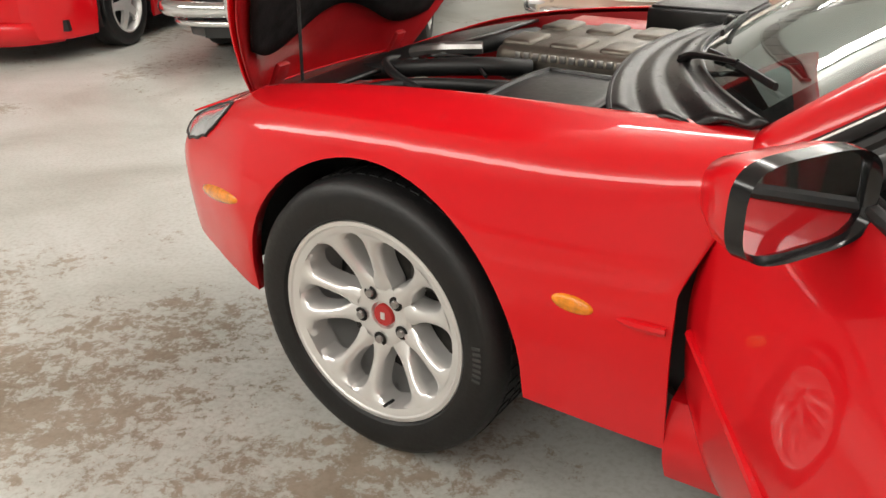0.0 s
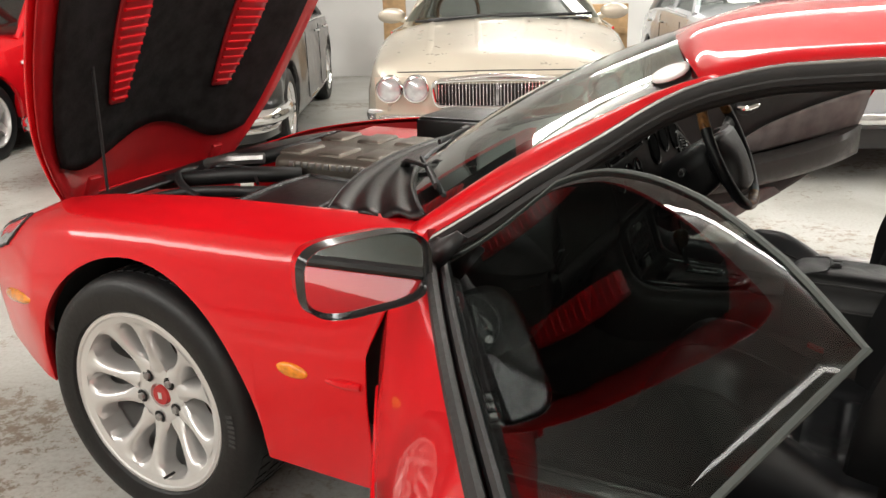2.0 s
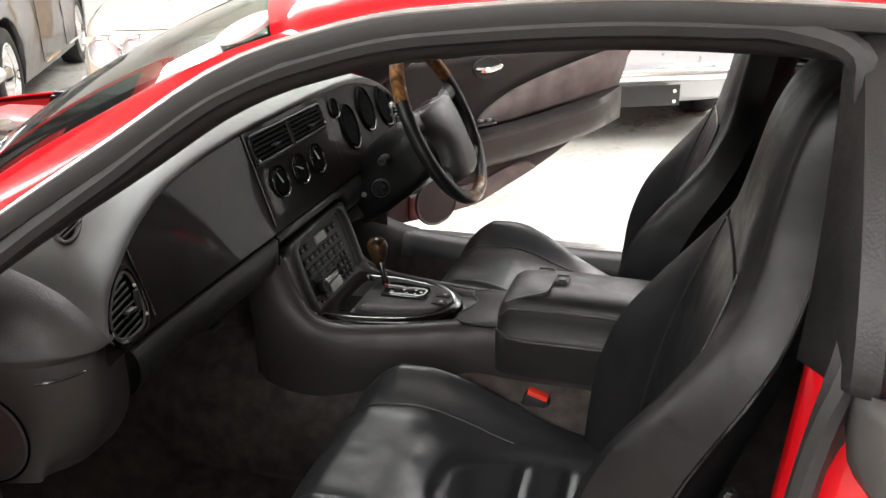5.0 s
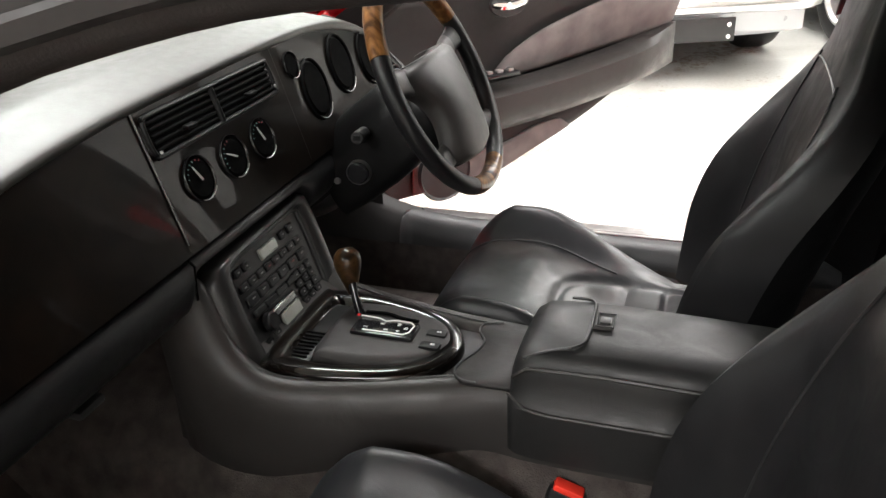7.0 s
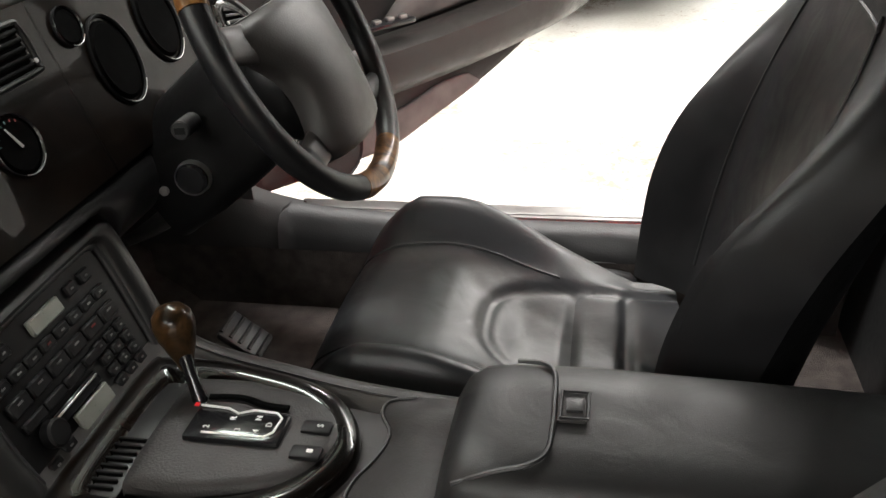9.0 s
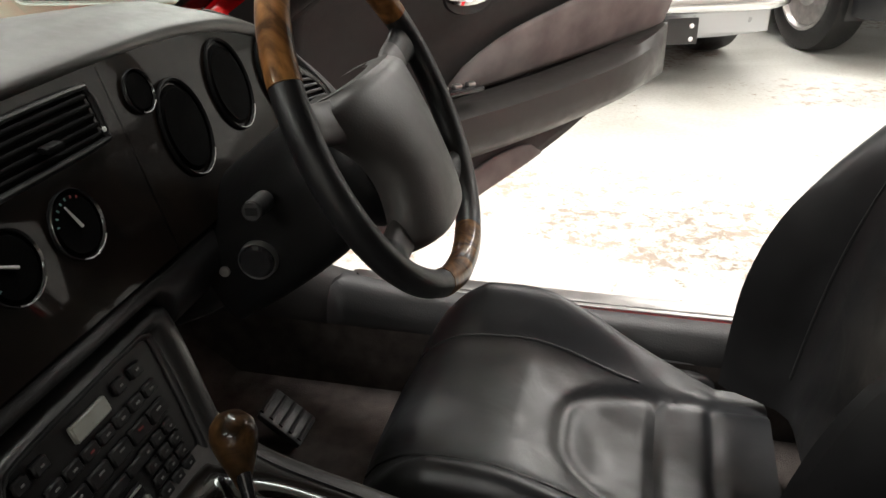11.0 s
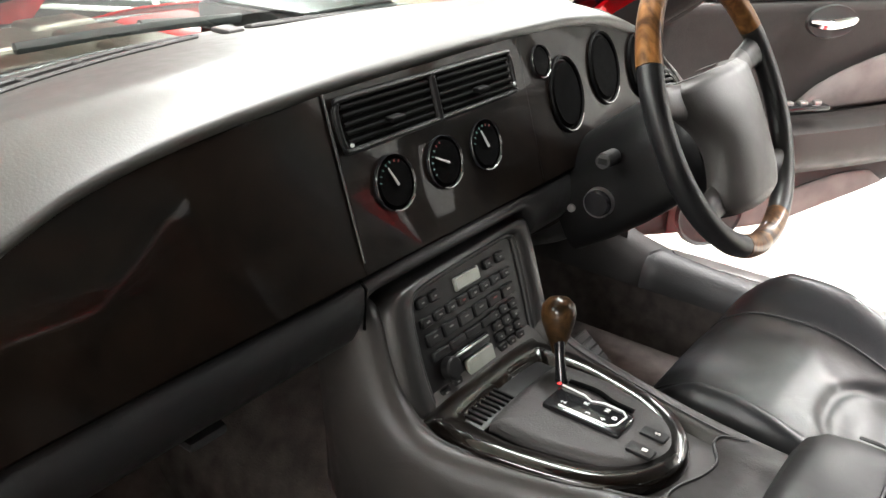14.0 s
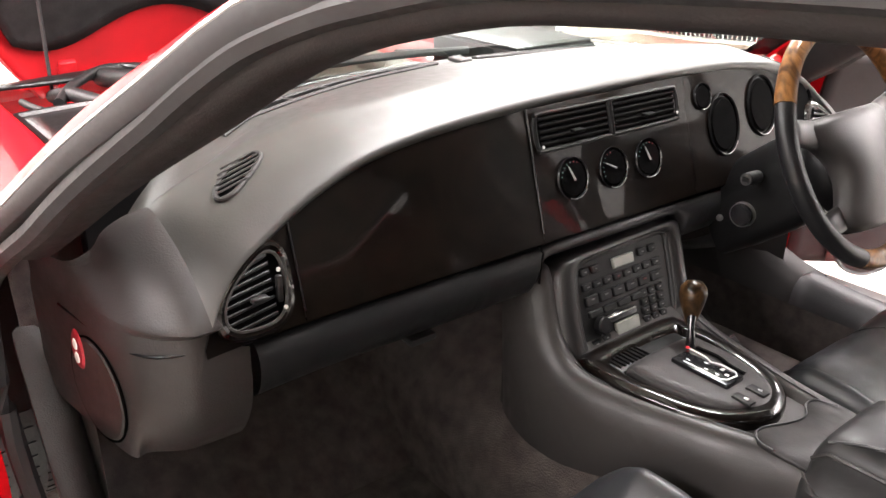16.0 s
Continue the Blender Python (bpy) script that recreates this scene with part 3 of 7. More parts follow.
def screen_point(u, v):
    s = 2 * v - 1
    a = Vector((0.455 + 0.315 * s * s, 0.765 * s, 0.884 + 0.002 * s * s))
    b = Vector((header_x(s) - 0.006, (rail_y(header_x(s)) - 0.062) * s, roof_point(0, v).z - 0.006))
    p = a.lerp(b, u)
    p.z += 0.035 * math.sin(math.pi * u)
    return p


ws = part("windscreen", grid(screen_point, 14, 24), PANE, car, "pale green tinted windscreen")
ws.visible_shadow = False
bm = bmesh.new()
for v in (0.0, 1.0):
    sheet([[screen_point(u / 14, v + (0.035 if v == 0 else -0.035) * k) + Vector((0, 0, -0.003)) for k in (0, 1)] for u in range(15)], False, bm)
sheet([[screen_point(u, v / 24) + Vector((0, 0, -0.003)) for v in range(25)] for u in (0.0, 0.045)], False, bm)
sheet([[screen_point(u, v / 24) + Vector((0, 0, -0.003)) for v in range(25)] for u in (0.965, 1.0)], False, bm)
part("windscreen_border", bm, GLOSSBLACK, ws)
near = min((screen_point(u / 40, v / 60) for u in range(28, 40) for v in range(2, 12)), key=lambda q: (q - Vector((1.205, -0.575, 1.19))).length)
out = (screen_point(0.88, 0.10) - screen_point(0.84, 0.10)).cross(screen_point(0.86, 0.13) - screen_point(0.86, 0.07)).normalized()
out = out if out.z > 0 else -out
part("licence_disc", disc(0.037, 0.001, 28, frame_of(near + out * 0.007, out, (1, 0, 0))), WHITE, ws, "round white paper disc")

for sign in (-1, 1):
    v0 = 0.0 if sign < 0 else 1.0
    rows = []
    for k in range(25):
        u = k / 24
        a = screen_point(u, v0)
        x = 0.79 + (1.345 - 0.79) * u
        b = Vector((x, sign * rail_y(x), rail_z(x)))
        mid = a.lerp(b, 0.55) + Vector((-0.012, sign * 0.012, 0.012))
        rows.append(spline([a + Vector((0, 0, -0.008)), a, mid, b], 8))
    part("windscreen_pillar", sheet(rows), RED, car, "red windscreen pillar", thick=0.006)
    # dark gutter trim with a bright edge along the pillar and roof
    path = [Vector((x, sign * (rail_y(x) + 0.004), rail_z(x))) for x in np.linspace(0.815, 2.35, 48)]
    part("gutter_trim", tube(path, 0.0115, 8, flat=1.25), SEAL, car, "dark grey roof gutter trim")
    part("gutter_bead", tube([p + Vector((0, sign * 0.006, 0.011)) for p in path], 0.0035, 6), STEEL, car)
    # inner roof rail, pillar lining and the seal round the opening
    rows = []
    for x in np.linspace(0.86, 1.88, 40):
        y, z = rail_y(x), rail_z(x)
        k = max(0.0, min(1.0, (x - 1.0) / 0.28))
        rows.append(spline([(x, sign * y, z - 0.008), (x + 0.003, sign * (y - 0.008), z - 0.034), (x, sign * (y - 0.034), z - 0.043), (x - 0.004, sign * (y - 0.060 - 0.02 * k), z - 0.034), (x - 0.03, sign * (y - 0.085 - 0.05 * k), z + 0.005)], 14))
    part("pillar_lining", sheet(rows), LINING, car, "dark brown-grey pillar lining")
    seal = [Vector((x, sign * (rail_y(x) + 0.0), rail_z(x) - 0.014 - 0.020 * max(0.0, min(1.0, (1.2 - x) / 0.3))) ) for x in np.linspace(0.93, 1.80, 18)]
    pts = [(0.76, sign * 0.815, 0.42), (0.735, sign * 0.83, 0.62), (0.765, sign * 0.825, 0.77), (0.84, sign * 0.812, 0.84)] + seal
    pts += [(1.863, sign * 0.632, 1.17), (1.877, sign * 0.66, 1.115), (1.879, sign * 0.725, 1.02), (1.867, sign * 0.775, 0.935), (1.85, sign * 0.79, 0.83), (1.825, sign * 0.795, 0.64), (1.755, sign * 0.79, 0.47), (1.68, sign * 0.775, 0.385), (1.4, sign * 0.772, 0.372), (1.0, sign * 0.772, 0.372), (0.82, sign * 0.785, 0.38)]
    part("door_seal", tube(spline(pts, 150, True), 0.0135, 8, ring=True), SEAL, car, "dark rubber door seal")
    # B-pillar and tinted quarter window
    rows = []
    for j in range(13):
        t = j / 12
        z = 0.915 + (1.19 - 0.915) * t
        y = 0.805 + (0.622 - 0.805) * (t ** 1.5)
        rows.append([Vector((1.864 - 0.03 * (1 - t), sign * (y - 0.06), z)), Vector((1.869, sign * (y - 0.004), z)), Vector((1.889, sign * (y + 0.002), z)), Vector((1.902, sign * (y - 0.008), z))])
    part("centre_pillar", sheet(rows), BLACK, car, "dark grey centre pillar trim", thick=0.004)

    def quarter(u, v):
        x = 1.89 + 0.62 * u
        zb, zt = belt_z(x) + 0.008, max(rail_z(x) - 0.012, belt_z(x) + 0.02)
        z = zb + (zt - zb) * v
        y = 0.805 + (rail_y(x) - 0.805) * (v ** 1.5) - 0.004
        return Vector((x, sign * (y + 0.012 * math.sin(3.14 * v)), z))
    part("quarter_window", grid(quarter, 14, 8), DARKPANE, car, "dark tinted rear quarter window")
    part("quarter_moulding", tube([Vector((x, sign * (0.812), belt_z(x) + 0.004)) for x in np.linspace(1.903, 2.55, 12)], 0.0125, 8), STEEL, car, "grey metal waist moulding")
    rows = []
    for z, xa, xb in ((0.918, 1.876, 1.902), (0.897, 1.876, 1.907), (0.872, 1.878, 1.912), (0.852, 1.881, 1.914), (0.840, 1.888, 1.914), (0.830, 1.899, 1.912)):
        rows.append([Vector((xa + (xb - xa) * k, sign * (0.793 + 0.045 * k + 0.010 * math.sin(3.14 * k) - 0.4 * (z - 0.865)), z)) for k in (0, 0.25, 0.5, 0.75, 1.0)])
    part("pillar_cap", sheet(rows), CAPGREY, car, "dark grey plastic pillar foot cap", thick=0.012)
part("headlining", grid(lambda u, v: roof_point(0.02 + 0.55 * u, 0.06 + 0.88 * v) + Vector((0, 0, -0.04)), 10, 12), TRIM, car)

# wheels
def wheel(x, sign):
    """Ten-spoke alloy wheel; the spokes join in pairs into five rounded loops."""
    at = frame_of((x, sign * 0.764, AXLE_Z), (0, sign, 0)) @ Matrix.Scale(WHEEL_R / 0.335, 4)
    w = part("wheel", lathe([(0.185, -0.11), (0.222, -0.105), (0.226, 0.0), (0.222, 0.085), (0.236, 0.098), (0.242, 0.104), (0.242, 0.112), (0.234, 0.113), (0.222, 0.104), (0.214, 0.088)], 72), ALLOY, car, "silver alloy wheel with looped spokes", m=at)
    tyre = [(0.235, -0.108), (0.262, -0.122), (0.300, -0.122), (0.326, -0.108), (0.3345, -0.085), (0.335, 0.0), (0.3345, 0.085), (0.326, 0.108), (0.312, 0.1185), (0.300, 0.1225), (0.285, 0.124), (0.265, 0.1225), (0.25, 0.118), (0.2455, 0.1105)]
    bm = lathe(tyre, 72)
    ty = part("tyre", bm, RUBBER, w, "black low-profile tyre")
    for k in range(7):
        a = -1.71 + 0.045 * k
        part("sidewall_mark", box(0.287 * math.cos(a), 0.287 * math.sin(a), 0.1245, 0.020, 0.007, 0.0016, 0.0004, Matrix.Rotation(a, 4, "Z"), None, 1), SIDEWALL, ty)
    bm = bmesh.new()
    for k in range(60):
        a = 6.28318 * k / 60
        for h in (-0.05, 0.0, 0.05):
            box(0.3352 * math.cos(a), 0.3352 * math.sin(a), h, 0.004, 0.022, 0.036, 0, Matrix.Rotation(a, 4, "Z"), bm)
    part("tread", bm, RUBBER, w)
    # ten spokes flare into rounded webs at the hub and the rim
    bm = bmesh.new()
    for k in range(10):
        a0 = 6.283185 * (k + 0.5) / 10 + 0.25 + (0.056 if k % 2 else -0.056)
        half = curve([0.070, 0.082, 0.092, 0.105, 0.13, 0.165, 0.185, 0.198, 0.207, 0.2125, 0.216], [0.0235, 0.0262, 0.0240, 0.0180, 0.0132, 0.0140, 0.0180, 0.0260, 0.039, 0.055, 0.069])
        lift = curve([0.07, 0.10, 0.15, 0.19, 0.214], [0.066, 0.072, 0.088, 0.100, 0.104])
        rows = []
        for r in (0.070, 0.078, 0.088, 0.10, 0.115, 0.135, 0.155, 0.172, 0.184, 0.193, 0.200, 0.206, 0.210, 0.2135, 0.216):
            w2, h = half(r), lift(r)
            pts = []
            for q, d in ((-1.07, -0.060), (-1.04, -0.030), (-1, -0.008), (-0.6, 0.0), (0, 0.003), (0.6, 0.0), (1, -0.008), (1.04, -0.030), (1.07, -0.060)):
                an = a0 + q * w2 / r
                pts.append(Vector((r * math.cos(an), r * math.sin(an), h + d)))
            rows.append(pts)
        sheet(rows, False, bm)
    part("spokes", bm, ALLOY, w)
    part("rim_lip", lathe([(0.2125, 0.035), (0.2135, 0.07), (0.2145, 0.1045), (0.222, 0.107), (0.233, 0.111), (0.243, 0.112), (0.246, 0.106), (0.24, 0.09)], 72), ALLOY, w)
    part("hub", lathe([(0.0001, 0.052), (0.03, 0.052), (0.034, 0.062), (0.05, 0.0645), (0.07, 0.066), (0.0785, 0.062), (0.08, 0.02)], 60), ALLOY, w)
    part("hub_badge", lathe([(0.0001, 0.064), (0.024, 0.064), (0.0265, 0.061), (0.0265, 0.05)], 32), mat("badge_red", (0.45, 0.03, 0.03), 0.3), w, "round red centre badge")
    bm = bmesh.new()
    box(0, 0, 0.0648, 0.018, 0.012, 0.0016, 0.0006, None, bm)
    part("badge_mark", bm, ALLOY, w)
    for k in range(5):
        a = 6.283185 * k / 5 + 0.5
        part("wheel_nut", lathe([(0.0115, 0.0672), (0.0112, 0.064), (0.0095, 0.063), (0.0095, 0.074), (0.008, 0.076), (0.0001, 0.076)], 12, Matrix.Translation((0.0603 * math.cos(a), 0.0603 * math.sin(a), 0.0))), STEEL, w)
    # flat dark discs on the hub paint the shade of the nut recesses
    for k in range(5):
        a = 6.283185 * k / 5 + 0.5
        part("nut_recess_shade", lathe([(0.0001, 0.0668), (0.0165, 0.0668), (0.0175, 0.0662)], 20, Matrix.Translation((0.0603 * math.cos(a), 0.0603 * math.sin(a), 0.0014))), RUBBER, w)
    part("valve", tube([(-0.203, -0.035, 0.085), (-0.2, -0.034, 0.118)], 0.004, 8), BLACK, w)
    # dark colour here paints the shade seen between the spokes
    part("brake_disc", lathe([(0.06, 0.0), (0.165, 0.0), (0.165, -0.02), (0.06, -0.02)], 48), IRON, w)
    part("brake_backplate", lathe([(0.0001, -0.06), (0.224, -0.06)], 32), BLACK, w)
    part("brake_caliper", box(0.125, -0.10, 0.005, 0.10, 0.09, 0.06, 0.015), IRON, w)
    return w


for x in (0.008, REAR):
    for sign in (-1, 1):
        wheel(x, sign)

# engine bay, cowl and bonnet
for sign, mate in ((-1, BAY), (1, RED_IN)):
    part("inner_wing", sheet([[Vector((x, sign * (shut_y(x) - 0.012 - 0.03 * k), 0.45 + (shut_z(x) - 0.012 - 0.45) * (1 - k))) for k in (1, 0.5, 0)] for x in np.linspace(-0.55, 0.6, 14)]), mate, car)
part("bay_floor", box(-0.1, 0, 0.45, 1.4, 1.24, 0.02, 0), BAY, car)
part("bulkhead", box(0.52, 0, 0.64, 0.04, 1.3, 0.38, 0.01), BAY, car)


def slam(u, v):
    s = 2 * v - 1
    x = -0.60 + 0.26 * u
    return Vector((x, s * (shut_y(x) - 0.05), shut_z(x) - 0.02 + 0.02 * math.sin(3.14 * u) * (1 - s * s)))


part("front_shroud", grid(slam, 10, 24), BAY, car, "black plastic radiator shroud", thick=0.01)
cover = part("engine_cover", box(0.18, 0.0, 0.80, 0.52, 0.40, 0.10, 0.035, None, None, 4), COVER, car, "grey metallic engine cover")
for x in (-0.02, 0.12, 0.26):
    for y in (-0.11, 0.11):
        part("cover_pad", box(x, y, 0.845, 0.09, 0.13, 0.03, 0.012, None, None, 3), COVER, cover)
bm = bmesh.new()
for i in range(12):
    box(0.0 + 0.026 * i, -0.198, 0.825, 0.017, 0.008, 0.018, 0.002, None, bm)
part("cast_lettering", bm, STEEL, cover, "raised cast bars of unreadable lettering")


def bay_lid(u, v):
    x = 0.15 + 0.27 * u
    return Vector((x, -(shut_y(x) - 0.015) + 0.33 * v * (1 - 0.15 * u), shut_z(x) - 0.022 + 0.006 * math.sin(3.14 * v)))


lid = part("bay_cover", grid(bay_lid, 8, 8), BAY, car, "flat black under-bonnet cover", thick=0.012)
rim = [bay_lid(u, v) + Vector((0, 0, 0.006)) for u, v in [(0, i / 6) for i in range(6)] + [(i / 6, 1) for i in range(6)] + [(1, 1 - i / 6) for i in range(6)] + [(1 - i / 6, 0) for i in range(6)]]
part("cover_rim", tube(rim, 0.008, 6, ring=True), BAY, lid)
# unseen slab, added low down to keep light off the floor beneath
part("underbody_light_block", box(1.35, 0, 0.185, 3.6, 1.22, 0.10, 0.02), BLACK, car)
part("floor_tray", box(1.30, 0, 0.215, 1.25, 1.56, 0.03, 0.01), BLACK, car)
for pts, r in ((((-0.45, -0.30, 0.75), (-0.25, -0.34, 0.79), (-0.05, -0.30, 0.81), (0.05, -0.22, 0.80)), 0.024), (((-0.35, -0.45, 0.74), (-0.15, -0.46, 0.785), (0.05, -0.44, 0.80), (0.17, -0.36, 0.79)), 0.016), (((-0.3, -0.15, 0.78), (-0.15, -0.05, 0.82), (-0.1, 0.1, 0.82)), 0.024), (((-0.2, -0.55, 0.77), (0.0, -0.57, 0.80), (0.15, -0.55, 0.81)), 0.008), (((-0.42, -0.12, 0.76), (-0.36, -0.30, 0.79), (-0.24, -0.42, 0.79), (-0.10, -0.50, 0.78)), 0.012)):
    part("hose", tube(spline(pts, 16), r, 10), RUBBER, car)
part("cable", tube(spline([(-0.28, -0.25, 0.80), (-0.18, -0.33, 0.83), (-0.10, -0.28, 0.82), (0.0, -0.36, 0.80)], 18), 0.005, 6), BAY, car)
part("coolant_pipe", tube(spline([(-0.34, -0.2, 0.80), (-0.22, -0.22, 0.825), (-0.12, -0.18, 0.83)], 12), 0.017, 8), STEEL, car)
part("reservoir_cap", lathe([(0.0001, 0.05), (0.03, 0.05), (0.034, 0.045), (0.034, 0.0)], 24, Matrix.Translation((0.40, -0.17, 0.80))), BAY, car)
part("reservoir_cap", lathe([(0.0001, 0.03), (0.022, 0.03), (0.025, 0.0)], 20, Matrix.Translation((0.36, -0.28, 0.80))), BAY, car)
bm = lathe([(0.0001, 0.04), (0.02, 0.04), (0.024, 0.03), (0.024, 0.0)], 20, Matrix.Translation((-0.22, -0.21, 0.80)))
part("filler_cap", bm, STEEL, car)
bm = box(0.30, 0.44, 0.83, 0.30, 0.26, 0.12, 0.012)
box(0.30, 0.44, 0.892, 0.28, 0.24, 0.01, 0.004, None, bm)
part("battery_box", bm, BAY, car)
part("intake_elbow", tube(spline([(0.42, 0.25, 0.78), (0.38, 0.12, 0.80), (0.44, -0.02, 0.80)], 14), 0.055, 12), BAY, car)
part("right_bay_trim", box(0.0, 0.40, 0.79, 0.30, 0.2, 0.06, 0.02), RED_IN, car)


COWL = mat("satin_black_plastic", (0.007, 0.007, 0.0073), 0.3, 0.0, 0.3, 20, 0.1, 200, spec=0.5)


def cowl(u, v):
    s = 2 * v - 1
    front = Vector((0.30 + 0.16 * s * s, 0.655 * s, 0.852 - 0.006 * s * s))
    back = screen_point(0.02, v) + Vector((0, 0, 0.004))
    p = front.lerp(back, u)
    p.z += -0.010 * math.sin(3.14159 * u) + 0.006 * math.sin(18.85 * u) * (0.4 + 0.6 * abs(2 * v - 1))
    return p


cw = part("cowl_panel", grid(cowl, 40, 36), COWL, car, "black plastic scuttle panel below the windscreen", thick=0.01)
for dz, r, u in ((0.0, 0.008, 0.0), (-0.002, 0.006, 0.30)):
    part("cowl_seal", tube([cowl(u, v / 36) + Vector((0, 0, dz)) for v in range(37)], r, 8), SEAL, cw)
for v0, v1, reach in ((0.27, 0.045, 0.10), (0.60, 0.34, 0.09)):
    p0 = cowl(0.78, v0)
    b = screen_point(reach, v1) + Vector((-0.008, 0, 0.012))
    foot = screen_point(0.05, v0 - 0.01) + Vector((-0.008, 0, 0.012))
    mid = foot.lerp(b, 0.5) + Vector((-0.004, 0, 0.010))
    w = part("wiper", tube(spline([p0 + Vector((0, 0, 0.006)), p0.lerp(mid, 0.25) + Vector((-0.004, 0, 0.016)), mid], 10), [0.016, 0.013, 0.011, 0.010, 0.009, 0.008, 0.007, 0.006, 0.006, 0.005], 8), BAY, car, "black windscreen wiper arm and blade")
    part("wiper_blade", tube(spline([foot, mid - Vector((-0.003, 0, 0.006)), b], 10), 0.005, 6, flat=1.6), RUBBER, w)

# bonnet, hinged at the nose and raised about 57 degrees
HB = Matrix.Translation((-0.865, 0, 0.655)) @ Matrix.Rotation(radians(-60), 4, "Y")
bonnet_half = curve([0, 0.15, 0.35, 0.65, 0.95, 1.2, 1.33], [0.37, 0.475, 0.575, 0.648, 0.684, 0.70, 0.63])
bonnet_drop = curve([0, 0.2, 0.6, 1.33], [0.05, 0.035, 0.018, 0.01])


def bonnet_pt(u, v, lift=0.0, inset=0.0):
    s = (2 * v - 1)
    x = 0.0 + 1.33 * u
    x -= 0.10 * (1 - s * s) * (1 - u) - 0.05 * (1 - s * s) * u
    y = (bonnet_half(1.33 * u) - inset) * s
    dome = 0.055 * (1 - s * s) + 0.03 * math.exp(-(s / 0.35) ** 2) * math.sin(3.14 * min(1, u * 1.1))
    return Vector((x, y, dome - bonnet_drop(1.33 * u) * abs(s) ** 6 + lift))


bonnet = part("bonnet", grid(lambda u, v: bonnet_pt(u, v), 30, 40), RED, car, "raised red bonnet with black felt lining", thick=0.008, m=HB)
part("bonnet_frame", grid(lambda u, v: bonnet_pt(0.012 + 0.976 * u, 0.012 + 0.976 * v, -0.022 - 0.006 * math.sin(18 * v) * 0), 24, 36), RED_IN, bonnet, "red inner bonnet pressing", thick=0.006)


def liner_pt(u, v):
    s = 2 * v - 1
    uu = 0.17 + 0.75 * u + 0.06 * math.cos(3.14159 * s * 1.0) * (1 - u) - 0.05 * abs(s) ** 4 * u + 0.05 * abs(s) ** 4 * (1 - u)
    return bonnet_pt(uu, 0.5 + 0.43 * s, -0.040 - 0.012 * math.sin(3.14 * u) * math.cos(1.57 * s))


part("felt_liner", grid(liner_pt, 24, 30), LINER, bonnet, "black felt bonnet liner", thick=0.012)
for s in (-0.41, 0.41):
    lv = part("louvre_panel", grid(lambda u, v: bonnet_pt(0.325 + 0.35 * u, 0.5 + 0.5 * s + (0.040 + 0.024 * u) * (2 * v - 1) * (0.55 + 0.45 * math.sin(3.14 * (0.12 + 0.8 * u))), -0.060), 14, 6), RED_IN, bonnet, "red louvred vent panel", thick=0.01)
    for i in range(15):
        u = 0.05 + 0.9 * i / 14
        k = (0.040 + 0.024 * u) * (0.55 + 0.45 * math.sin(3.14 * (0.12 + 0.8 * u))) * 0.86
        a, b = (bonnet_pt(0.325 + 0.35 * u, 0.5 + 0.5 * s + q * k, -0.071) for q in (-1, 1))
        part("louvre", tube([a, b], 0.006, 6), RED, lv)
for y in (-0.30, 0.30):
    bm = box(0.05, y, -0.05, 0.16, 0.05, 0.02, 0.006)
    box(0.0, y, -0.075, 0.05, 0.018, 0.07, 0.004, None, bm)
    part("bonnet_hinge", bm, RED_IN, bonnet)
part("gas_strut", tube([(-0.60, -0.39, 0.70), (-0.575, -0.39, 1.25)], 0.005, 8), BLACK, car)

# doors
OPEN = {-1: 58.0, 1: 49.5}


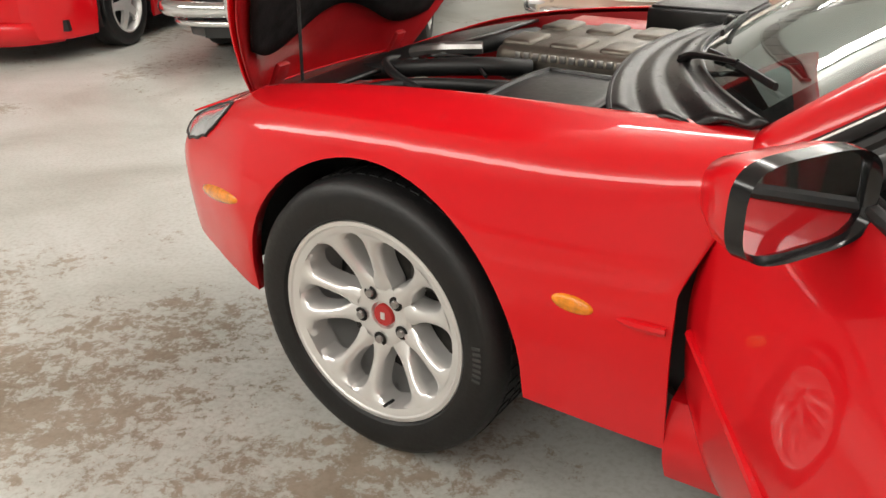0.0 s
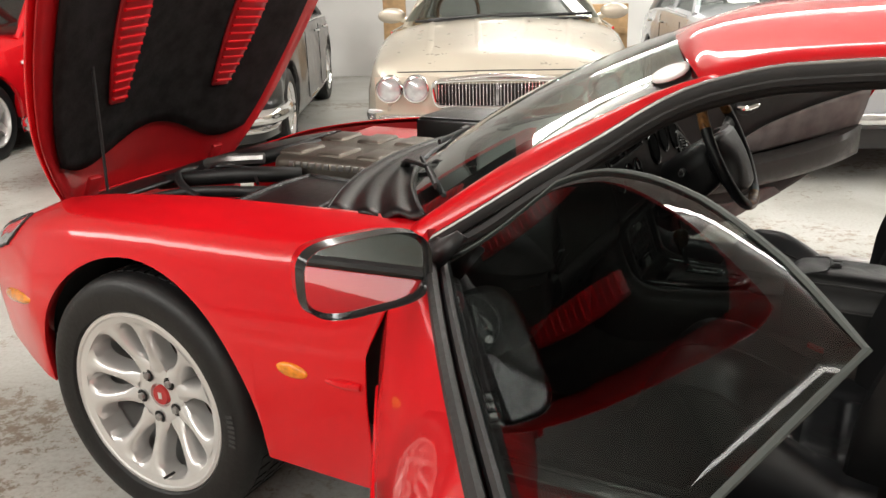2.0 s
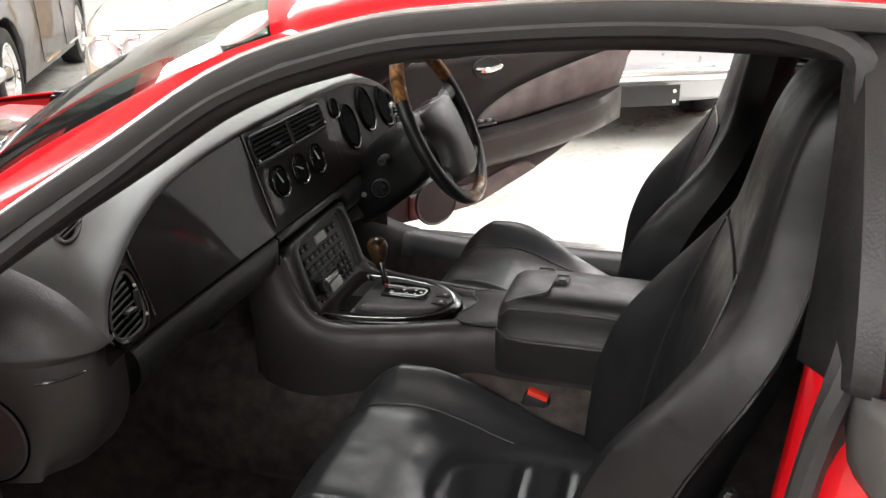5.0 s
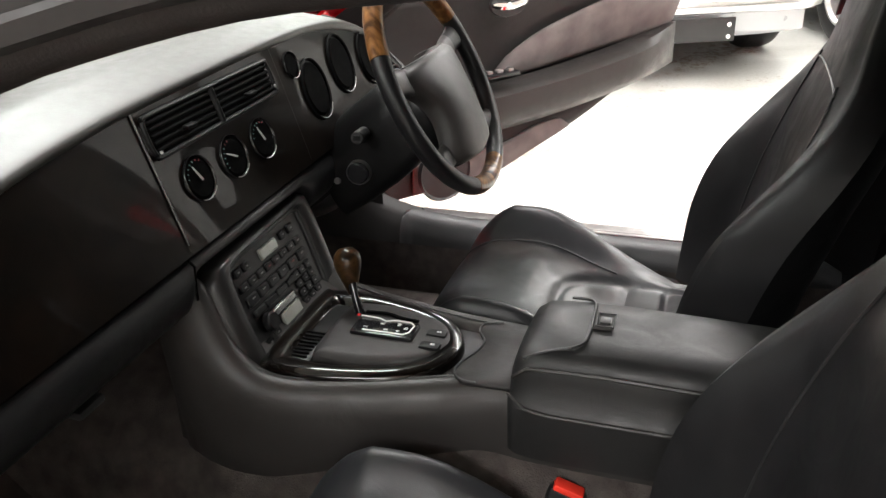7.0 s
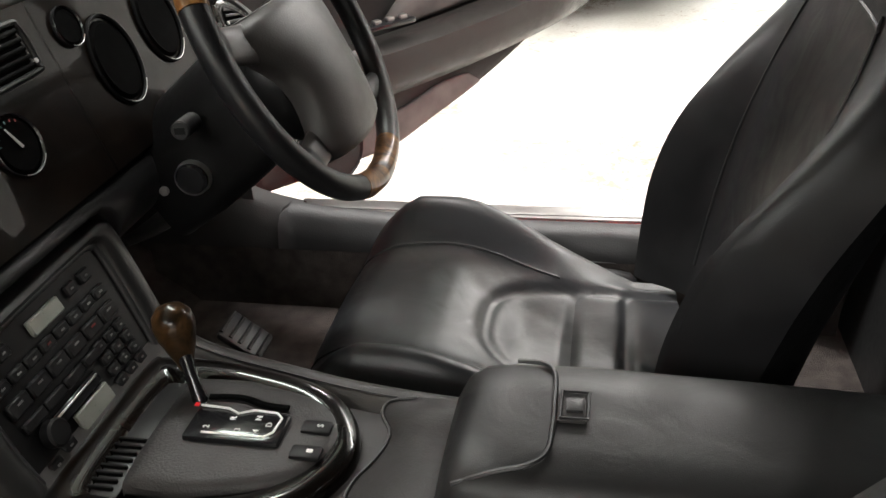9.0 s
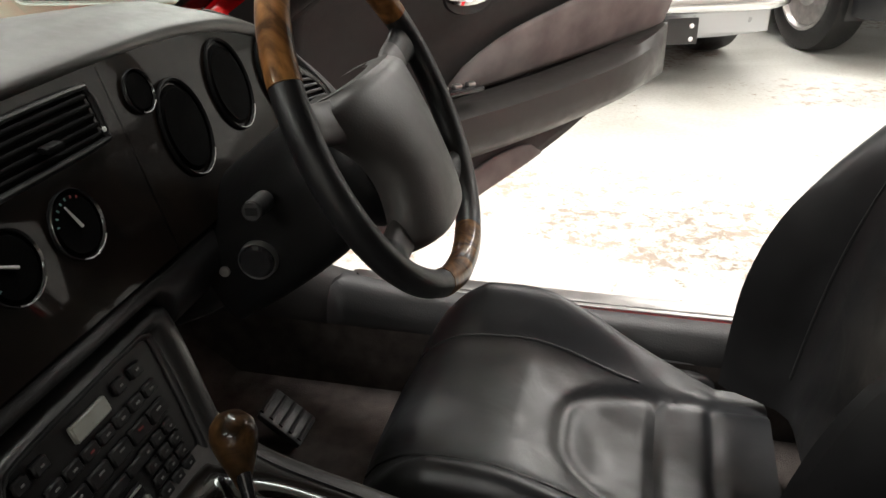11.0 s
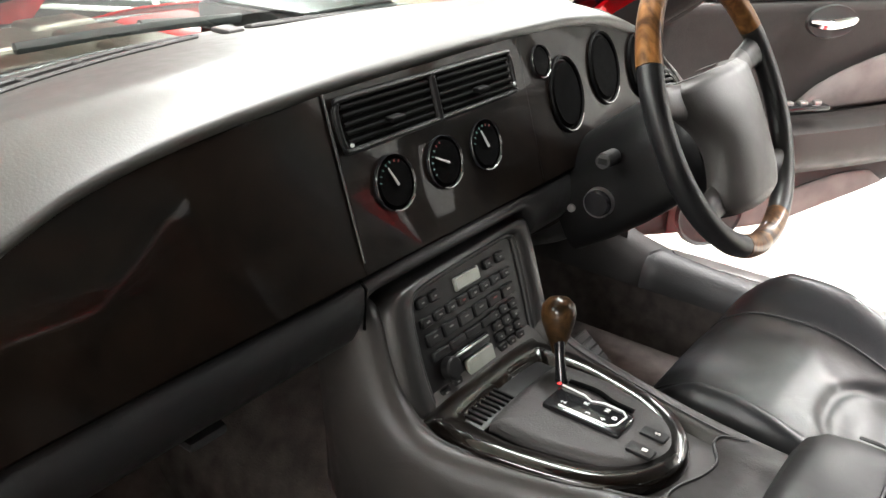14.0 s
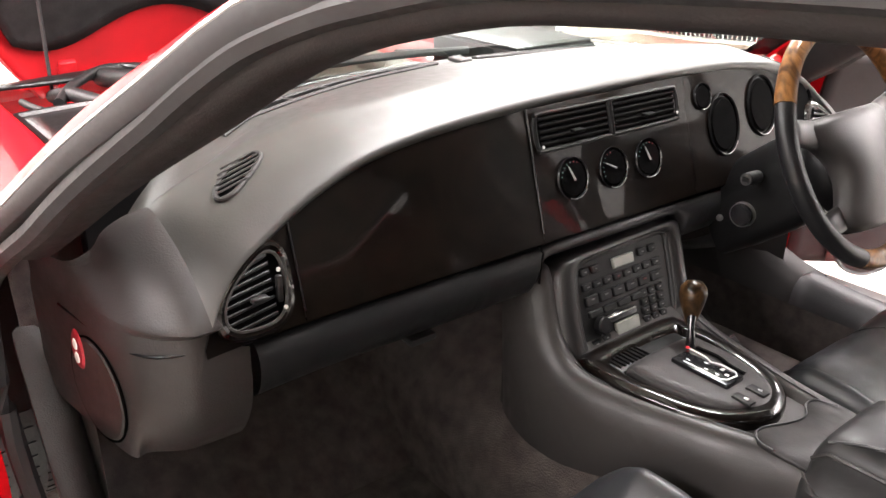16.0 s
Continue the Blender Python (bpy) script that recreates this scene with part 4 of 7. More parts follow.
def door(sign):
    """Left door has sign -1. Local x runs along the door, local y points out of the car, z is up."""
    hx, hy = 0.757, 0.872
    flip = Matrix.Diagonal((1, sign, 1, 1))
    turn = Matrix.Translation((hx, sign * hy, 0)) @ Matrix.Rotation(sign * radians(OPEN[sign]), 4, "Z") @ flip
    prof = curve([0.36, 0.42, 0.58, 0.72, 0.84, 0.905], [0.005, 0.022, 0.03, 0.010, -0.036, -0.074])
    lined = curve([0.36, 0.42, 0.58, 0.72, 0.84, 0.905], [0.005, 0.022, 0.03, 0.012, -0.025, -0.058])
    edge = curve([0.36, 0.42, 0.5, 0.7, 0.905], [-0.01, -0.03, -0.04, -0.035, 0.045])
    rear = curve([0.36, 0.432, 0.484, 0.527, 0.575, 0.625, 0.70, 0.80, 0.905], [0.25, 0.40, 0.55, 0.667, 0.80, 0.93, 1.03, 1.085, 1.10])
    hem = curve([0.0, 0.40, 0.55, 0.667, 0.80, 0.93, 1.0, 1.05, 1.085], [0.380, 0.392, 0.444, 0.487, 0.535, 0.585, 0.64, 0.70, 0.78])

    def low(x):
        return 0.372 + 0.035 * max(0.0, x)

    def outer(u, v):
        z = 0.372 + (0.905 - 0.372) * v
        a, b = edge(z), rear(z)
        x = a + (b - a) * u
        return Vector((x, prof(z) + 0.012 * math.sin(3.14 * u), z + (low(x) - 0.372) * (1 - v)))

    def thickness(z):
        return 0.115 - 0.03 * (z - 0.225)

    d = bmesh.new()
    grid(outer, 22, 22, d)
    # the shell's edges turn inwards
    for u, deep in ((0.0, 0.16), (1.0, 0.42)):
        sheet([[outer(u, v / 22) + Vector((0, -k * thickness(0.3), 0)) for k in (0, 0.08, deep)] for v in range(23)], False, d)
    sheet([[outer(u / 22, 0) + Vector((0, -k * thickness(0.3), 0)) for k in (0, 0.08, 0.42)] for u in range(23)], False, d)
    dr = part("door", d, RED, car, "open red car door", m=turn)
    part("door_moulding", tube([Vector((0.0, 0.034, 0.552)), Vector((0.5, 0.045, 0.556)), Vector((1.1, 0.034, 0.56))], 0.009, 8), RED, dr)
    part("waist_trim", tube([outer(u / 16, 1.0) + Vector((0, 0.0, 0.005)) for u in range(2, 17)], 0.010, 8), SEAL, dr, "dark rubber waist strip")
    part("inner_waist_trim", tube([outer(u / 16, 1.0) + Vector((0, -0.022, 0.000)) for u in range(2, 17)], 0.008, 8), BLACK, dr)
    bm = box(0.93, 0.016, 0.70, 0.17, 0.03, 0.04, 0.014)
    part("outer_handle", bm, RED, dr)

    # frameless window
    def win(u, v):
        x0 = 0.20 + 0.27 * v ** 1.4
        x1 = 1.105 + 0.032 * v
        top = curve([0.0, 0.2, 0.28, 0.362, 0.43, 0.504, 0.62, 0.75, 0.88, 1.0, 1.04], [0.955, 1.04, 1.084, 1.116, 1.134, 1.147, 1.160, 1.166, 1.164, 1.155, 1.151])
        x = x0 + (x1 - x0) * u
        z = 0.89 + (top((x - 0.20) / 0.9) - 0.89) * v
        return Vector((x, -0.083 - 0.74 * (z - 0.89), z))
    gl = part("door_window", grid(win, 24, 12), DARKGLASS, dr, "dark tinted frameless side window", thick=0.003)
    rim = [win(0, v / 8) for v in range(9)] + [win(u / 16, 1) for u in range(1, 17)] + [win(1, 1 - v / 8) for v in range(1, 9)]
    part("glass_edge", tube(rim, 0.0030, 6), EDGE, gl, "pale ground edge of the glass")
    # sail plate and mirror
    bm = sheet([[Vector((0.155, -0.06, 0.90)), Vector((0.27, -0.062, 0.895))], [Vector((0.22, -0.085, 0.93)), Vector((0.285, -0.088, 0.93))], [Vector((0.285, -0.118, 0.968)), Vector((0.297, -0.118, 0.968))]])
    part("sail_plate", bm, BLACK, dr, thick=0.02)
    mm = Matrix.Translation((0.382, 0.030, 0.940)) @ Matrix.Rotation(radians(59), 4, "Z")
    bm = bmesh.new()
    rows = []
    for k, (d, sx, sz) in enumerate(((0.0, 1.0, 1.0), (-0.004, 1.03, 1.05), (0.02, 1.05, 1.08), (0.05, 0.98, 0.98), (0.085, 0.78, 0.74), (0.105, 0.42, 0.4), (0.11, 0.05, 0.05))):
        rows.append([mm @ Vector((0.107 * sx * math.copysign(abs(math.cos(a)) ** 0.55, math.cos(a)) , d, 0.058 * sz * math.copysign(abs(math.sin(a)) ** 0.6, math.sin(a)) + 0.008 * math.cos(a))) for a in [6.28318 * j / 112 for j in range(112)]])
    sheet(rows[2:], True, bm)
    mr = part("door_mirror", bm, RED, dr, "red door mirror in a black surround")
    bm = bmesh.new()
    sheet(rows[:3], True, bm)
    ring = [mm @ Vector((0.1035 * math.copysign(abs(math.cos(a)) ** 0.55, math.cos(a)), 0.010, 0.0545 * math.copysign(abs(math.sin(a)) ** 0.6, math.sin(a)) + 0.008 * math.cos(a))) for a in [6.28318 * j / 112 for j in range(112)]]
    sheet([rows[0], ring], True, bm)
    part("mirror_surround", bm, GLOSSBLACK, mr)
    b2 = bmesh.new()
    b2.faces.new([b2.verts.new(p) for p in ring])
    part("mirror_glass", b2, MIRROR, mr, "mirror glass")
    part("mirror_arm", tube([(0.20, -0.07, 0.905), (0.25, -0.045, 0.914), (0.29, -0.012, 0.922)], [0.02, 0.022, 0.028], 10), BLACK, mr)

    # trim panel
    T = 0.075

    def lining_at(x, z, out=0.0):
        """A point on the trim panel's face."""
        bulge = 0.045 * math.exp(-((z - 0.50) / 0.10) ** 2) * max(0.0, min(1, 6 * (1.09 - x), 4 * x))
        return Vector((x, lined(z) - T + 0.02 - bulge + 0.03 * (z - 0.5) - out, z))

    def trim(u, v):
        x = 0.07 + 1.015 * u
        return lining_at(x, hem(x) + (0.895 - hem(x)) * v)
    tp = part("trim_panel", grid(trim, 32, 24), TRIM, dr, "charcoal door trim panel", thick=0.01)
    # armrest shelf, suede insert, lower suede pocket, switches, handle
    rows = []
    for i in range(25):
        u = i / 24
        x = 0.22 + 0.84 * u
        z = 0.628 + 0.085 * u - 0.02 * math.sin(3.14 * u)
        dep = 0.075 * min(1, (u + 0.05) * 5) * (1 - 0.98 * max(0, (u - 0.72) / 0.28) ** 2)
        y = -0.09 + 0.03 * (z - 0.5)
        rows.append([Vector((x, y + 0.02, z + 0.015)), Vector((x, y - dep * 0.7, z + 0.02)), Vector((x, y - dep, z + 0.005)), Vector((x, y - dep * 1.05, z - 0.03)), Vector((x, y - dep * 0.9, z - 0.065)), Vector((x, y - dep * 0.4, z - 0.10)), Vector((x, y + 0.02, z - 0.11))])
    part("armrest", sheet(rows, caps=False), LEATHER2, tp, "padded charcoal armrest")

    def suede(u, v):
        x = 0.42 + 0.64 * u
        lo, hi = 0.646 + 0.072 * u, 0.705 + 0.115 * math.sin(1.3 * (u + 0.12)) + 0.06 * u
        tip = math.sqrt(max(0.0, 1 - (1 - min(1.0, u / 0.30)) ** 2))
        z = lo + 0.02 * (1 - tip) + (min(hi, 0.875) - lo) * tip * v
        return Vector((x, lined(z) - T - 0.004 + 0.03 * (z - 0.5) - 0.012 * math.sin(3.14 * v), z))
    part("suede_insert", grid(suede, 16, 10), SUEDE, tp, "grey suede door insert", thick=0.008)

    def pocket(u, v):
        x = 0.16 + 0.505 * u
        lo = hem(x) + 0.004
        z = lo + (0.085 * math.sqrt(max(0.0, 1 - u ** 3)) + 0.002) * v
        return lining_at(x, z, 0.010)
    part("suede_kick_panel", grid(pocket, 16, 8), SUEDE, tp, "grey suede lower panel", thick=0.008)
    part("panel_seam", tube([lining_at(0.22 + 0.84 * k / 20, 0.545 + 0.085 * k / 20, 0.011) for k in range(21)], 0.003, 6), BLACK, tp)
    bm = lathe([(0.0001, 0.004), (0.03, 0.004), (0.036, 0.006), (0.038, 0.0)], 28, Matrix.Translation((0.426, -0.119, 0.860)) @ Matrix.Rotation(radians(90), 4, "X") @ Matrix.Diagonal((1.55, 0.9, 1, 1)))
    part("handle_bezel", bm, BLACK, tp)
    part("inner_handle", tube(spline([(0.376, -0.126, 0.860), (0.416, -0.139, 0.857), (0.471, -0.137, 0.865)], 8), [0.006, 0.01, 0.011, 0.011, 0.011, 0.01, 0.009, 0.006], 8), CHROME, tp, "chrome inner door handle")
    bm = box(0.372, -0.150, 0.694, 0.12, 0.035, 0.012, 0.005)
    sw = part("switch_plate", bm, GLOSSBLACK, tp)
    for k in range(3):
        part("window_switch", box(0.345 + 0.032 * k, -0.150, 0.703, 0.018, 0.014, 0.008, 0.003), STEEL, sw)
    bm = lathe([(0.0001, 0.006), (0.07, 0.004), (0.075, 0.008), (0.08, 0.0)], 32, Matrix.Translation((0.22, -0.125, 0.46)) @ Matrix.Rotation(radians(90), 4, "X"))
    part("speaker_grille", bm, BLACK, tp)
    part("reflector", box(0.940, -0.055, 0.590, 0.035, 0.014, 0.02, 0.004), REDPLASTIC, tp)
    return dr


DARKGLASS = glass("side_glass", (0.42, 0.45, 0.44), 0.34, 3.4, 0.05)
EDGE = mat("ground_glass_edge", (0.10, 0.11, 0.105), 0.75, spec=0.15)
door(-1)
door(1)

# ---- the coupe's cabin ----
brow_z = curve([-0.70, -0.668, -0.655, -0.635, -0.606, -0.579, -0.541, -0.49, -0.42, -0.33, -0.23, -0.12, 0.0, 0.17, 0.30, 0.42, 0.49, 0.541, 0.579, 0.606, 0.635, 0.655, 0.668, 0.70],
               [0.752, 0.764, 0.790, 0.817, 0.840, 0.853, 0.872, 0.894, 0.916, 0.930, 0.938, 0.943, 0.945, 0.947, 0.945, 0.934, 0.918, 0.90, 0.875, 0.85, 0.82, 0.79, 0.764, 0.752])
top_z = curve([-0.72, -0.70, -0.68, -0.64, -0.58, -0.50, -0.42, -0.2, 0.0, 0.2, 0.42, 0.50, 0.58, 0.64, 0.68, 0.70, 0.72], [0.80, 0.835, 0.858, 0.885, 0.911, 0.937, 0.953, 0.966, 0.969, 0.970, 0.958, 0.940, 0.911, 0.885, 0.858, 0.835, 0.80])
SKIRT = 0.752


def fascia(y, z):
    """A point on the front of the dashboard."""
    e = max(0.0, abs(y) - 0.48)
    return Vector((0.945 + (0.968 - z) * 0.31 + 0.35 * e * e, y, z))


def on_fascia(y, z, out=0.0, roll=0.0):
    """A pose on the dashboard's front: z outwards, x upwards."""
    a, b = fascia(y + 0.01, z) - fascia(y - 0.01, z), fascia(y, z + 0.01) - fascia(y, z - 0.01)
    nrm = a.cross(b).normalized()
    if nrm.x < 0:
        nrm = -nrm
    return frame_of(fascia(y, z) + nrm * out, nrm, b) @ Matrix.Rotation(roll, 4, "Z")


def slot_x(y):
    return 0.598 + 0.62 * (y - 0.01) ** 2


def dash_row(y):
    """A section from the windscreen over the crest and the soft brow down to the veneer."""
    t, b = top_z(y), brow_z(y)
    q = slot_x(y)
    f = fascia(y, b).x
    base = min(0.912, t - 0.030)
    return spline([(q - 0.085, y, base), (q - 0.035, y, min(0.922, t - 0.02)), (q + 0.035, y, min(0.932, t - 0.012)), (0.5 * (q + 0.87), y, t - 0.007 - 0.2 * (t - min(0.932, t - 0.012))),
                   (0.862, y, t), (0.898, y, t - 0.004), (0.5 * (f + 0.92), y, 0.62 * t + 0.38 * b), (f + 0.006, y, b + 0.006), (f + 0.004, y, b - 0.006), (f - 0.008, y, b - 0.014)], 40)


ys = [-0.658 + 1.316 * i / 90 for i in range(91)]
dash = part("dashboard", sheet([dash_row(y) for y in ys]), DASHTOP, car, "grey-black soft dashboard top")


def fascia_strip(y0, y1, n, inset=0.0):
    rows = []
    for i in range(n + 1):
        y = y0 + (y1 - y0) * i / n
        hi = max(SKIRT + 0.004, brow_z(y) - 0.003)
        rows.append([fascia(y, SKIRT + (hi - SKIRT) * k / 8) + Vector((-inset, 0, 0)) for k in range(9)])
    return sheet(rows)


part("fascia_backing", fascia_strip(-0.668, 0.668, 60, 0.004), BLACK, dash)
for y0, y1, nm in ((-0.668, -0.5412, "fascia_end"), (-0.5398, -0.1512, "glovebox_fascia"), (-0.1498, 0.2068, "centre_fascia"), (0.2082, 0.668, "instrument_fascia")):
    part(nm, fascia_strip(y0, y1, 20), VENEER, dash, "lacquered near-black burr veneer panel")
# near-black strip painting the shade in the gap under the veneer
part("fascia_gap_shade", tube([fascia(y, SKIRT - 0.001) + Vector((-0.005, 0, 0)) for y in np.linspace(-0.60, 0.62, 50)], 0.004, 8, up=(0, 0, 1)), DEEP, dash)
for y in (-0.5405, -0.1505):
    part("fascia_seam", tube([fascia(y, z) + Vector((0.002, 0, 0)) for z in np.linspace(SKIRT + 0.014, brow_z(y) - 0.006, 8)], 0.0016, 6), GLOSSBLACK, dash)

# padded knee roll below the veneer, the glovebox edge, and the lower panels
rows = []
for y in sorted([v for v in ys if abs(v) <= 0.605] + [-0.607, 0.607, -0.168, -0.160, -0.150, 0.172, 0.182, 0.19]):
    x = fascia(y, 0.75).x - 0.010
    mid = min(1.0, max(0.0, (0.172 - abs(y - 0.008)) / 0.02))
    full = [(x - 0.04, 0.749), (x - 0.010, 0.746), (x + 0.007, 0.738), (x + 0.014, 0.716), (x + 0.008, 0.688), (x - 0.010, 0.668), (x - 0.05, 0.650), (x - 0.16, 0.62), (x - 0.3, 0.585)]
    short = [(x - 0.04, 0.749), (x - 0.008, 0.747), (x + 0.006, 0.741), (x + 0.009, 0.731), (x - 0.001, 0.722), (x - 0.02, 0.717), (x - 0.06, 0.712), (x - 0.16, 0.70), (x - 0.3, 0.69)]
    rows.append(spline([(a + (c - a) * mid, y, b + (d - b) * mid) for (a, b), (c, d) in zip(full, short)], 26))
part("knee_roll", sheet(rows), LEATHER, dash, "black leather-covered lower dash roll")
part("knee_roll_gap", tube([(1.001, -0.1575, 0.754), (1.017, -0.1575, 0.740), (1.013, -0.1575, 0.69)], 0.002, 6), DEEP, dash)
part("glovebox_latch", box(0.975, -0.349, 0.650, 0.03, 0.045, 0.012, 0.005), BLACK, dash)
# ends of the dashboard: the crest rolls over into a side moulding, split by a seam level with the veneer's foot
for sign in (-1, 1):
    brow_edge = [p for p in dash_row(sign * 0.658) if p.x >= 0.86 and p.z > SKIRT + 0.004]
    foot = [Vector((1.003 - 0.045 * max(0.0, (0.70 - z) / 0.10) ** 2, 0, z)) for z in np.linspace(SKIRT, 0.600, 16)]
    rows = []
    for p in brow_edge + foot:
        d = 0.003 if p.z < SKIRT + 0.001 else 0.0
        up = max(0.0, (p.z - 0.78) / 0.085)
        x = p.x + d
        far = max(0.0, 1 - up)
        rows.append(spline([(x - 0.004, sign * (0.609 if p.z < SKIRT - 0.003 else 0.640), p.z - 0.004 * (p.z < SKIRT)), (x, sign * 0.658, p.z), (x - 0.005, sign * 0.684, p.z - 0.006 * up), (x - 0.5 * (x - 0.88) * (0.35 + 0.2 * up) - 0.012, sign * (0.714 - 0.004 * up + d), p.z - 0.018 * up), (0.88 + 0.05 * far - 0.02 * up, sign * (0.733 - 0.006 * up + d), p.z - 0.034 * up), (0.83, sign * (0.750 + d), p.z - 0.05 * up), (0.72, sign * (0.766 + d), p.z - 0.06 * up)], 26))
    end = part("dash_end", sheet(rows), ENDTRIM, dash, "charcoal dashboard end moulding")
    part("end_seam", tube(spline([(1.003, sign * 0.655, SKIRT), (0.998, sign * 0.686, SKIRT), (0.972, sign * 0.717, SKIRT - 0.003), (0.92, sign * 0.735, SKIRT - 0.004), (0.80, sign * 0.757, SKIRT + 0.002)], 20), 0.0022, 6), GLOSSBLACK, end)
    cov = frame_of((0.875, sign * 0.7455, 0.668), (0.16, sign, 0))
    rim = [cov @ Vector((0.068 * math.cos(t), 0.062 * math.sin(t), 0.001)) for t in np.linspace(0, 6.2832, 41)[:-1]]
    part("fuse_cover", disc(0.060, 0.004, 40, cov @ Matrix.Diagonal((1.12, 1.02, 1, 1)), None, 0.06), TRIM, end)
    part("cover_gap", tube(rim, 0.0018, 6, ring=True, up=(0.16, sign, 0)), DEEP, end)
    if sign < 0:
        lb = part("warning_label", disc(0.017, 0.002, 30, frame_of((0.846, -0.7545, 0.712), (0.16, -1, 0)) @ Matrix.Diagonal((1.6, 0.85, 1, 1))), DULLLABEL, end, "oval red and white warning label")
        for dz in (-0.010, 0.008):
            part("label_mark", disc(0.006, 0.0012, 20, frame_of((0.8465, -0.757, 0.712 + dz), (0.16, -1, 0)) @ Matrix.Diagonal((1.3, 0.9, 1, 1))), WHITE, lb)
    part("kick_panel", sheet([[Vector((x, sign * (0.742 + 0.02 * (x > 0.8)), z)) for z in (0.26, 0.42, 0.55, 0.62)] for x in (0.55, 0.68, 0.80, 0.90)]), TRIM, car)

# demister slots, sensor, small side demister vents
def top_at(y, x, out=0.0):
    """A pose on the dashboard's top at a given place, z along its normal."""
    def height(u, v):
        r = dash_row(u)
        k = next((i for i in range(len(r) - 1) if r[i + 1].x >= v), len(r) - 2)
        return r[k].lerp(r[k + 1], (v - r[k].x) / (r[k + 1].x - r[k].x))
    p = height(y, x)
    n = (height(y, x + 0.008) - p).cross(height(y + 0.008, x) - p).normalized()
    if n.z < 0:
        n = -n
    return frame_of(p + n * out, n, (-1, 0, 0))


for y0, y1 in ((-0.52, -0.036), (0.058, 0.52)):
    n = 24
    yy = [y0 + (y1 - y0) * i / n for i in range(n + 1)]
    a, b = ([top_at(y, slot_x(y) + 0.006 + d * min(1.0, 8.0 * min(y - y0, y1 - y) + 0.35), 0.0015).translation for y in yy] for d in (-0.019, 0.019))
    # near-black sheet on the surface paints the shade inside the slot
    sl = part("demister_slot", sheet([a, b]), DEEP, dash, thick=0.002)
    part("slot_edge", tube([p + Vector((0, 0, 0.001)) for p in a + b[::-1]], 0.0028, 6, ring=True), TRIM, sl)
    for i in range(3, n, 4):
        part("slot_rib", tube([a[i] + Vector((0, 0, 0.001)), b[i] + Vector((0, 0, 0.001))], 0.0022, 6), TRIM, sl)
part("sun_sensor", box(0.618, 0.011, 0.9335, 0.040, 0.028, 0.008, 0.004), TRIM, dash)

for sign in (-1, 1):
    m = top_at(sign * 0.565, 0.910, 0.001)
    outline = spline([(0.010, sign * 0.038, 0), (0.018, sign * 0.028, 0), (0.016, sign * 0.004, 0), (0.007, -sign * 0.018, 0), (-0.011, -sign * 0.036, 0), (-0.024, -sign * 0.037, 0), (-0.026, -sign * 0.020, 0), (-0.015, sign * 0.006, 0), (-0.001, sign * 0.030, 0)], 40, True)
    # flat near-black face, painted shade in place of a real opening
    bm = bmesh.new()
    bm.faces.new([bm.verts.new(m @ (p * 0.92 + Vector((0, 0, 0.001)))) for p in outline])
    v = part("side_demister", bm, DEEP, dash, "small leaf-shaped demister vent")
    part("vent_rim", tube([m @ p for p in outline], 0.0034, 8, ring=True, up=(0.3, 0.2, 1)), TRIM, v)
    for i in range(6):
        x = -0.019 + 0.0068 * i
        cut = sorted(p.y for p in outline if abs(p.x - x) < 0.005)
        if len(cut) > 1:
            part("vent_slat", tube([m @ Vector((x, cut[0] * 0.9, 0.003)), m @ Vector((x + 0.003, cut[-1] * 0.9, 0.003))], 0.0014, 6), TRIM, v)

LEGEND = mat("grey_legend_print", (0.15, 0.15, 0.148), 0.5)
NEEDLE = mat("needle_print", (0.4, 0.4, 0.39), 0.5)
# outer face vents, rounded triangles
for sign in (-1, 1):
    m = on_fascia(sign * 0.600, 0.800, 0.003)
    leaf = [(0.046, -0.022), (0.038, -0.036), (0.012, -0.040), (-0.020, -0.036), (-0.036, -0.018), (-0.037, 0.020), (-0.026, 0.040), (-0.004, 0.040), (0.018, 0.024), (0.036, 0.0)]
    out = spline([(h, -sign * w, 0) for h, w in leaf], 40, True)
    # no duct behind: the vent's inner shade is this near-black face
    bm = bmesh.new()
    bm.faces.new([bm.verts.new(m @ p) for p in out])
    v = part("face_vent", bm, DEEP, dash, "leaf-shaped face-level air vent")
    part("vent_surround", tube([m @ (p * 1.10) for p in out], 0.0065, 8, ring=True, up=(1, 0, 0.3)), GLOSSVENEER, v)
    part("vent_lip", tube([m @ (p * 0.97 + Vector((0, 0, 0.004))) for p in out], 0.0022, 6, ring=True, up=(1, 0, 0.3)), TRIM, v)
    for i in range(8):
        h = -0.030 + 0.0096 * i
        cut = sorted(p.y * sign for p in out if abs(p.x - h) < 0.009)
        if len(cut) > 1:
            part("vent_slat", tube([m @ Vector((h - 0.004, sign * cut[0] * 0.95, 0.004)), m @ Vector((h + 0.004, sign * min(cut[-1], 0.022), 0.004))], 0.0022, 6, flat=0.5, up=(1, 0, 0)), BLACK, v)
    c = m @ Vector((0.0, sign * 0.030, 0.004))
    part("vent_wheel", box(c.x, c.y, c.z, 0.008, 0.008, 0.034, 0.003), BLACK, v)
    for h in (-0.022, 0.022):
        part("vent_mark", disc(0.0026, 0.002, 12, m @ Matrix.Translation((h, sign * 0.031, 0.008))), NEEDLE, v)
    t = m @ Vector((-0.004, 0.0, 0.010))
    part("vent_tab", box(t.x, t.y, t.z, 0.010, 0.020, 0.006, 0.002), BLACK, v)

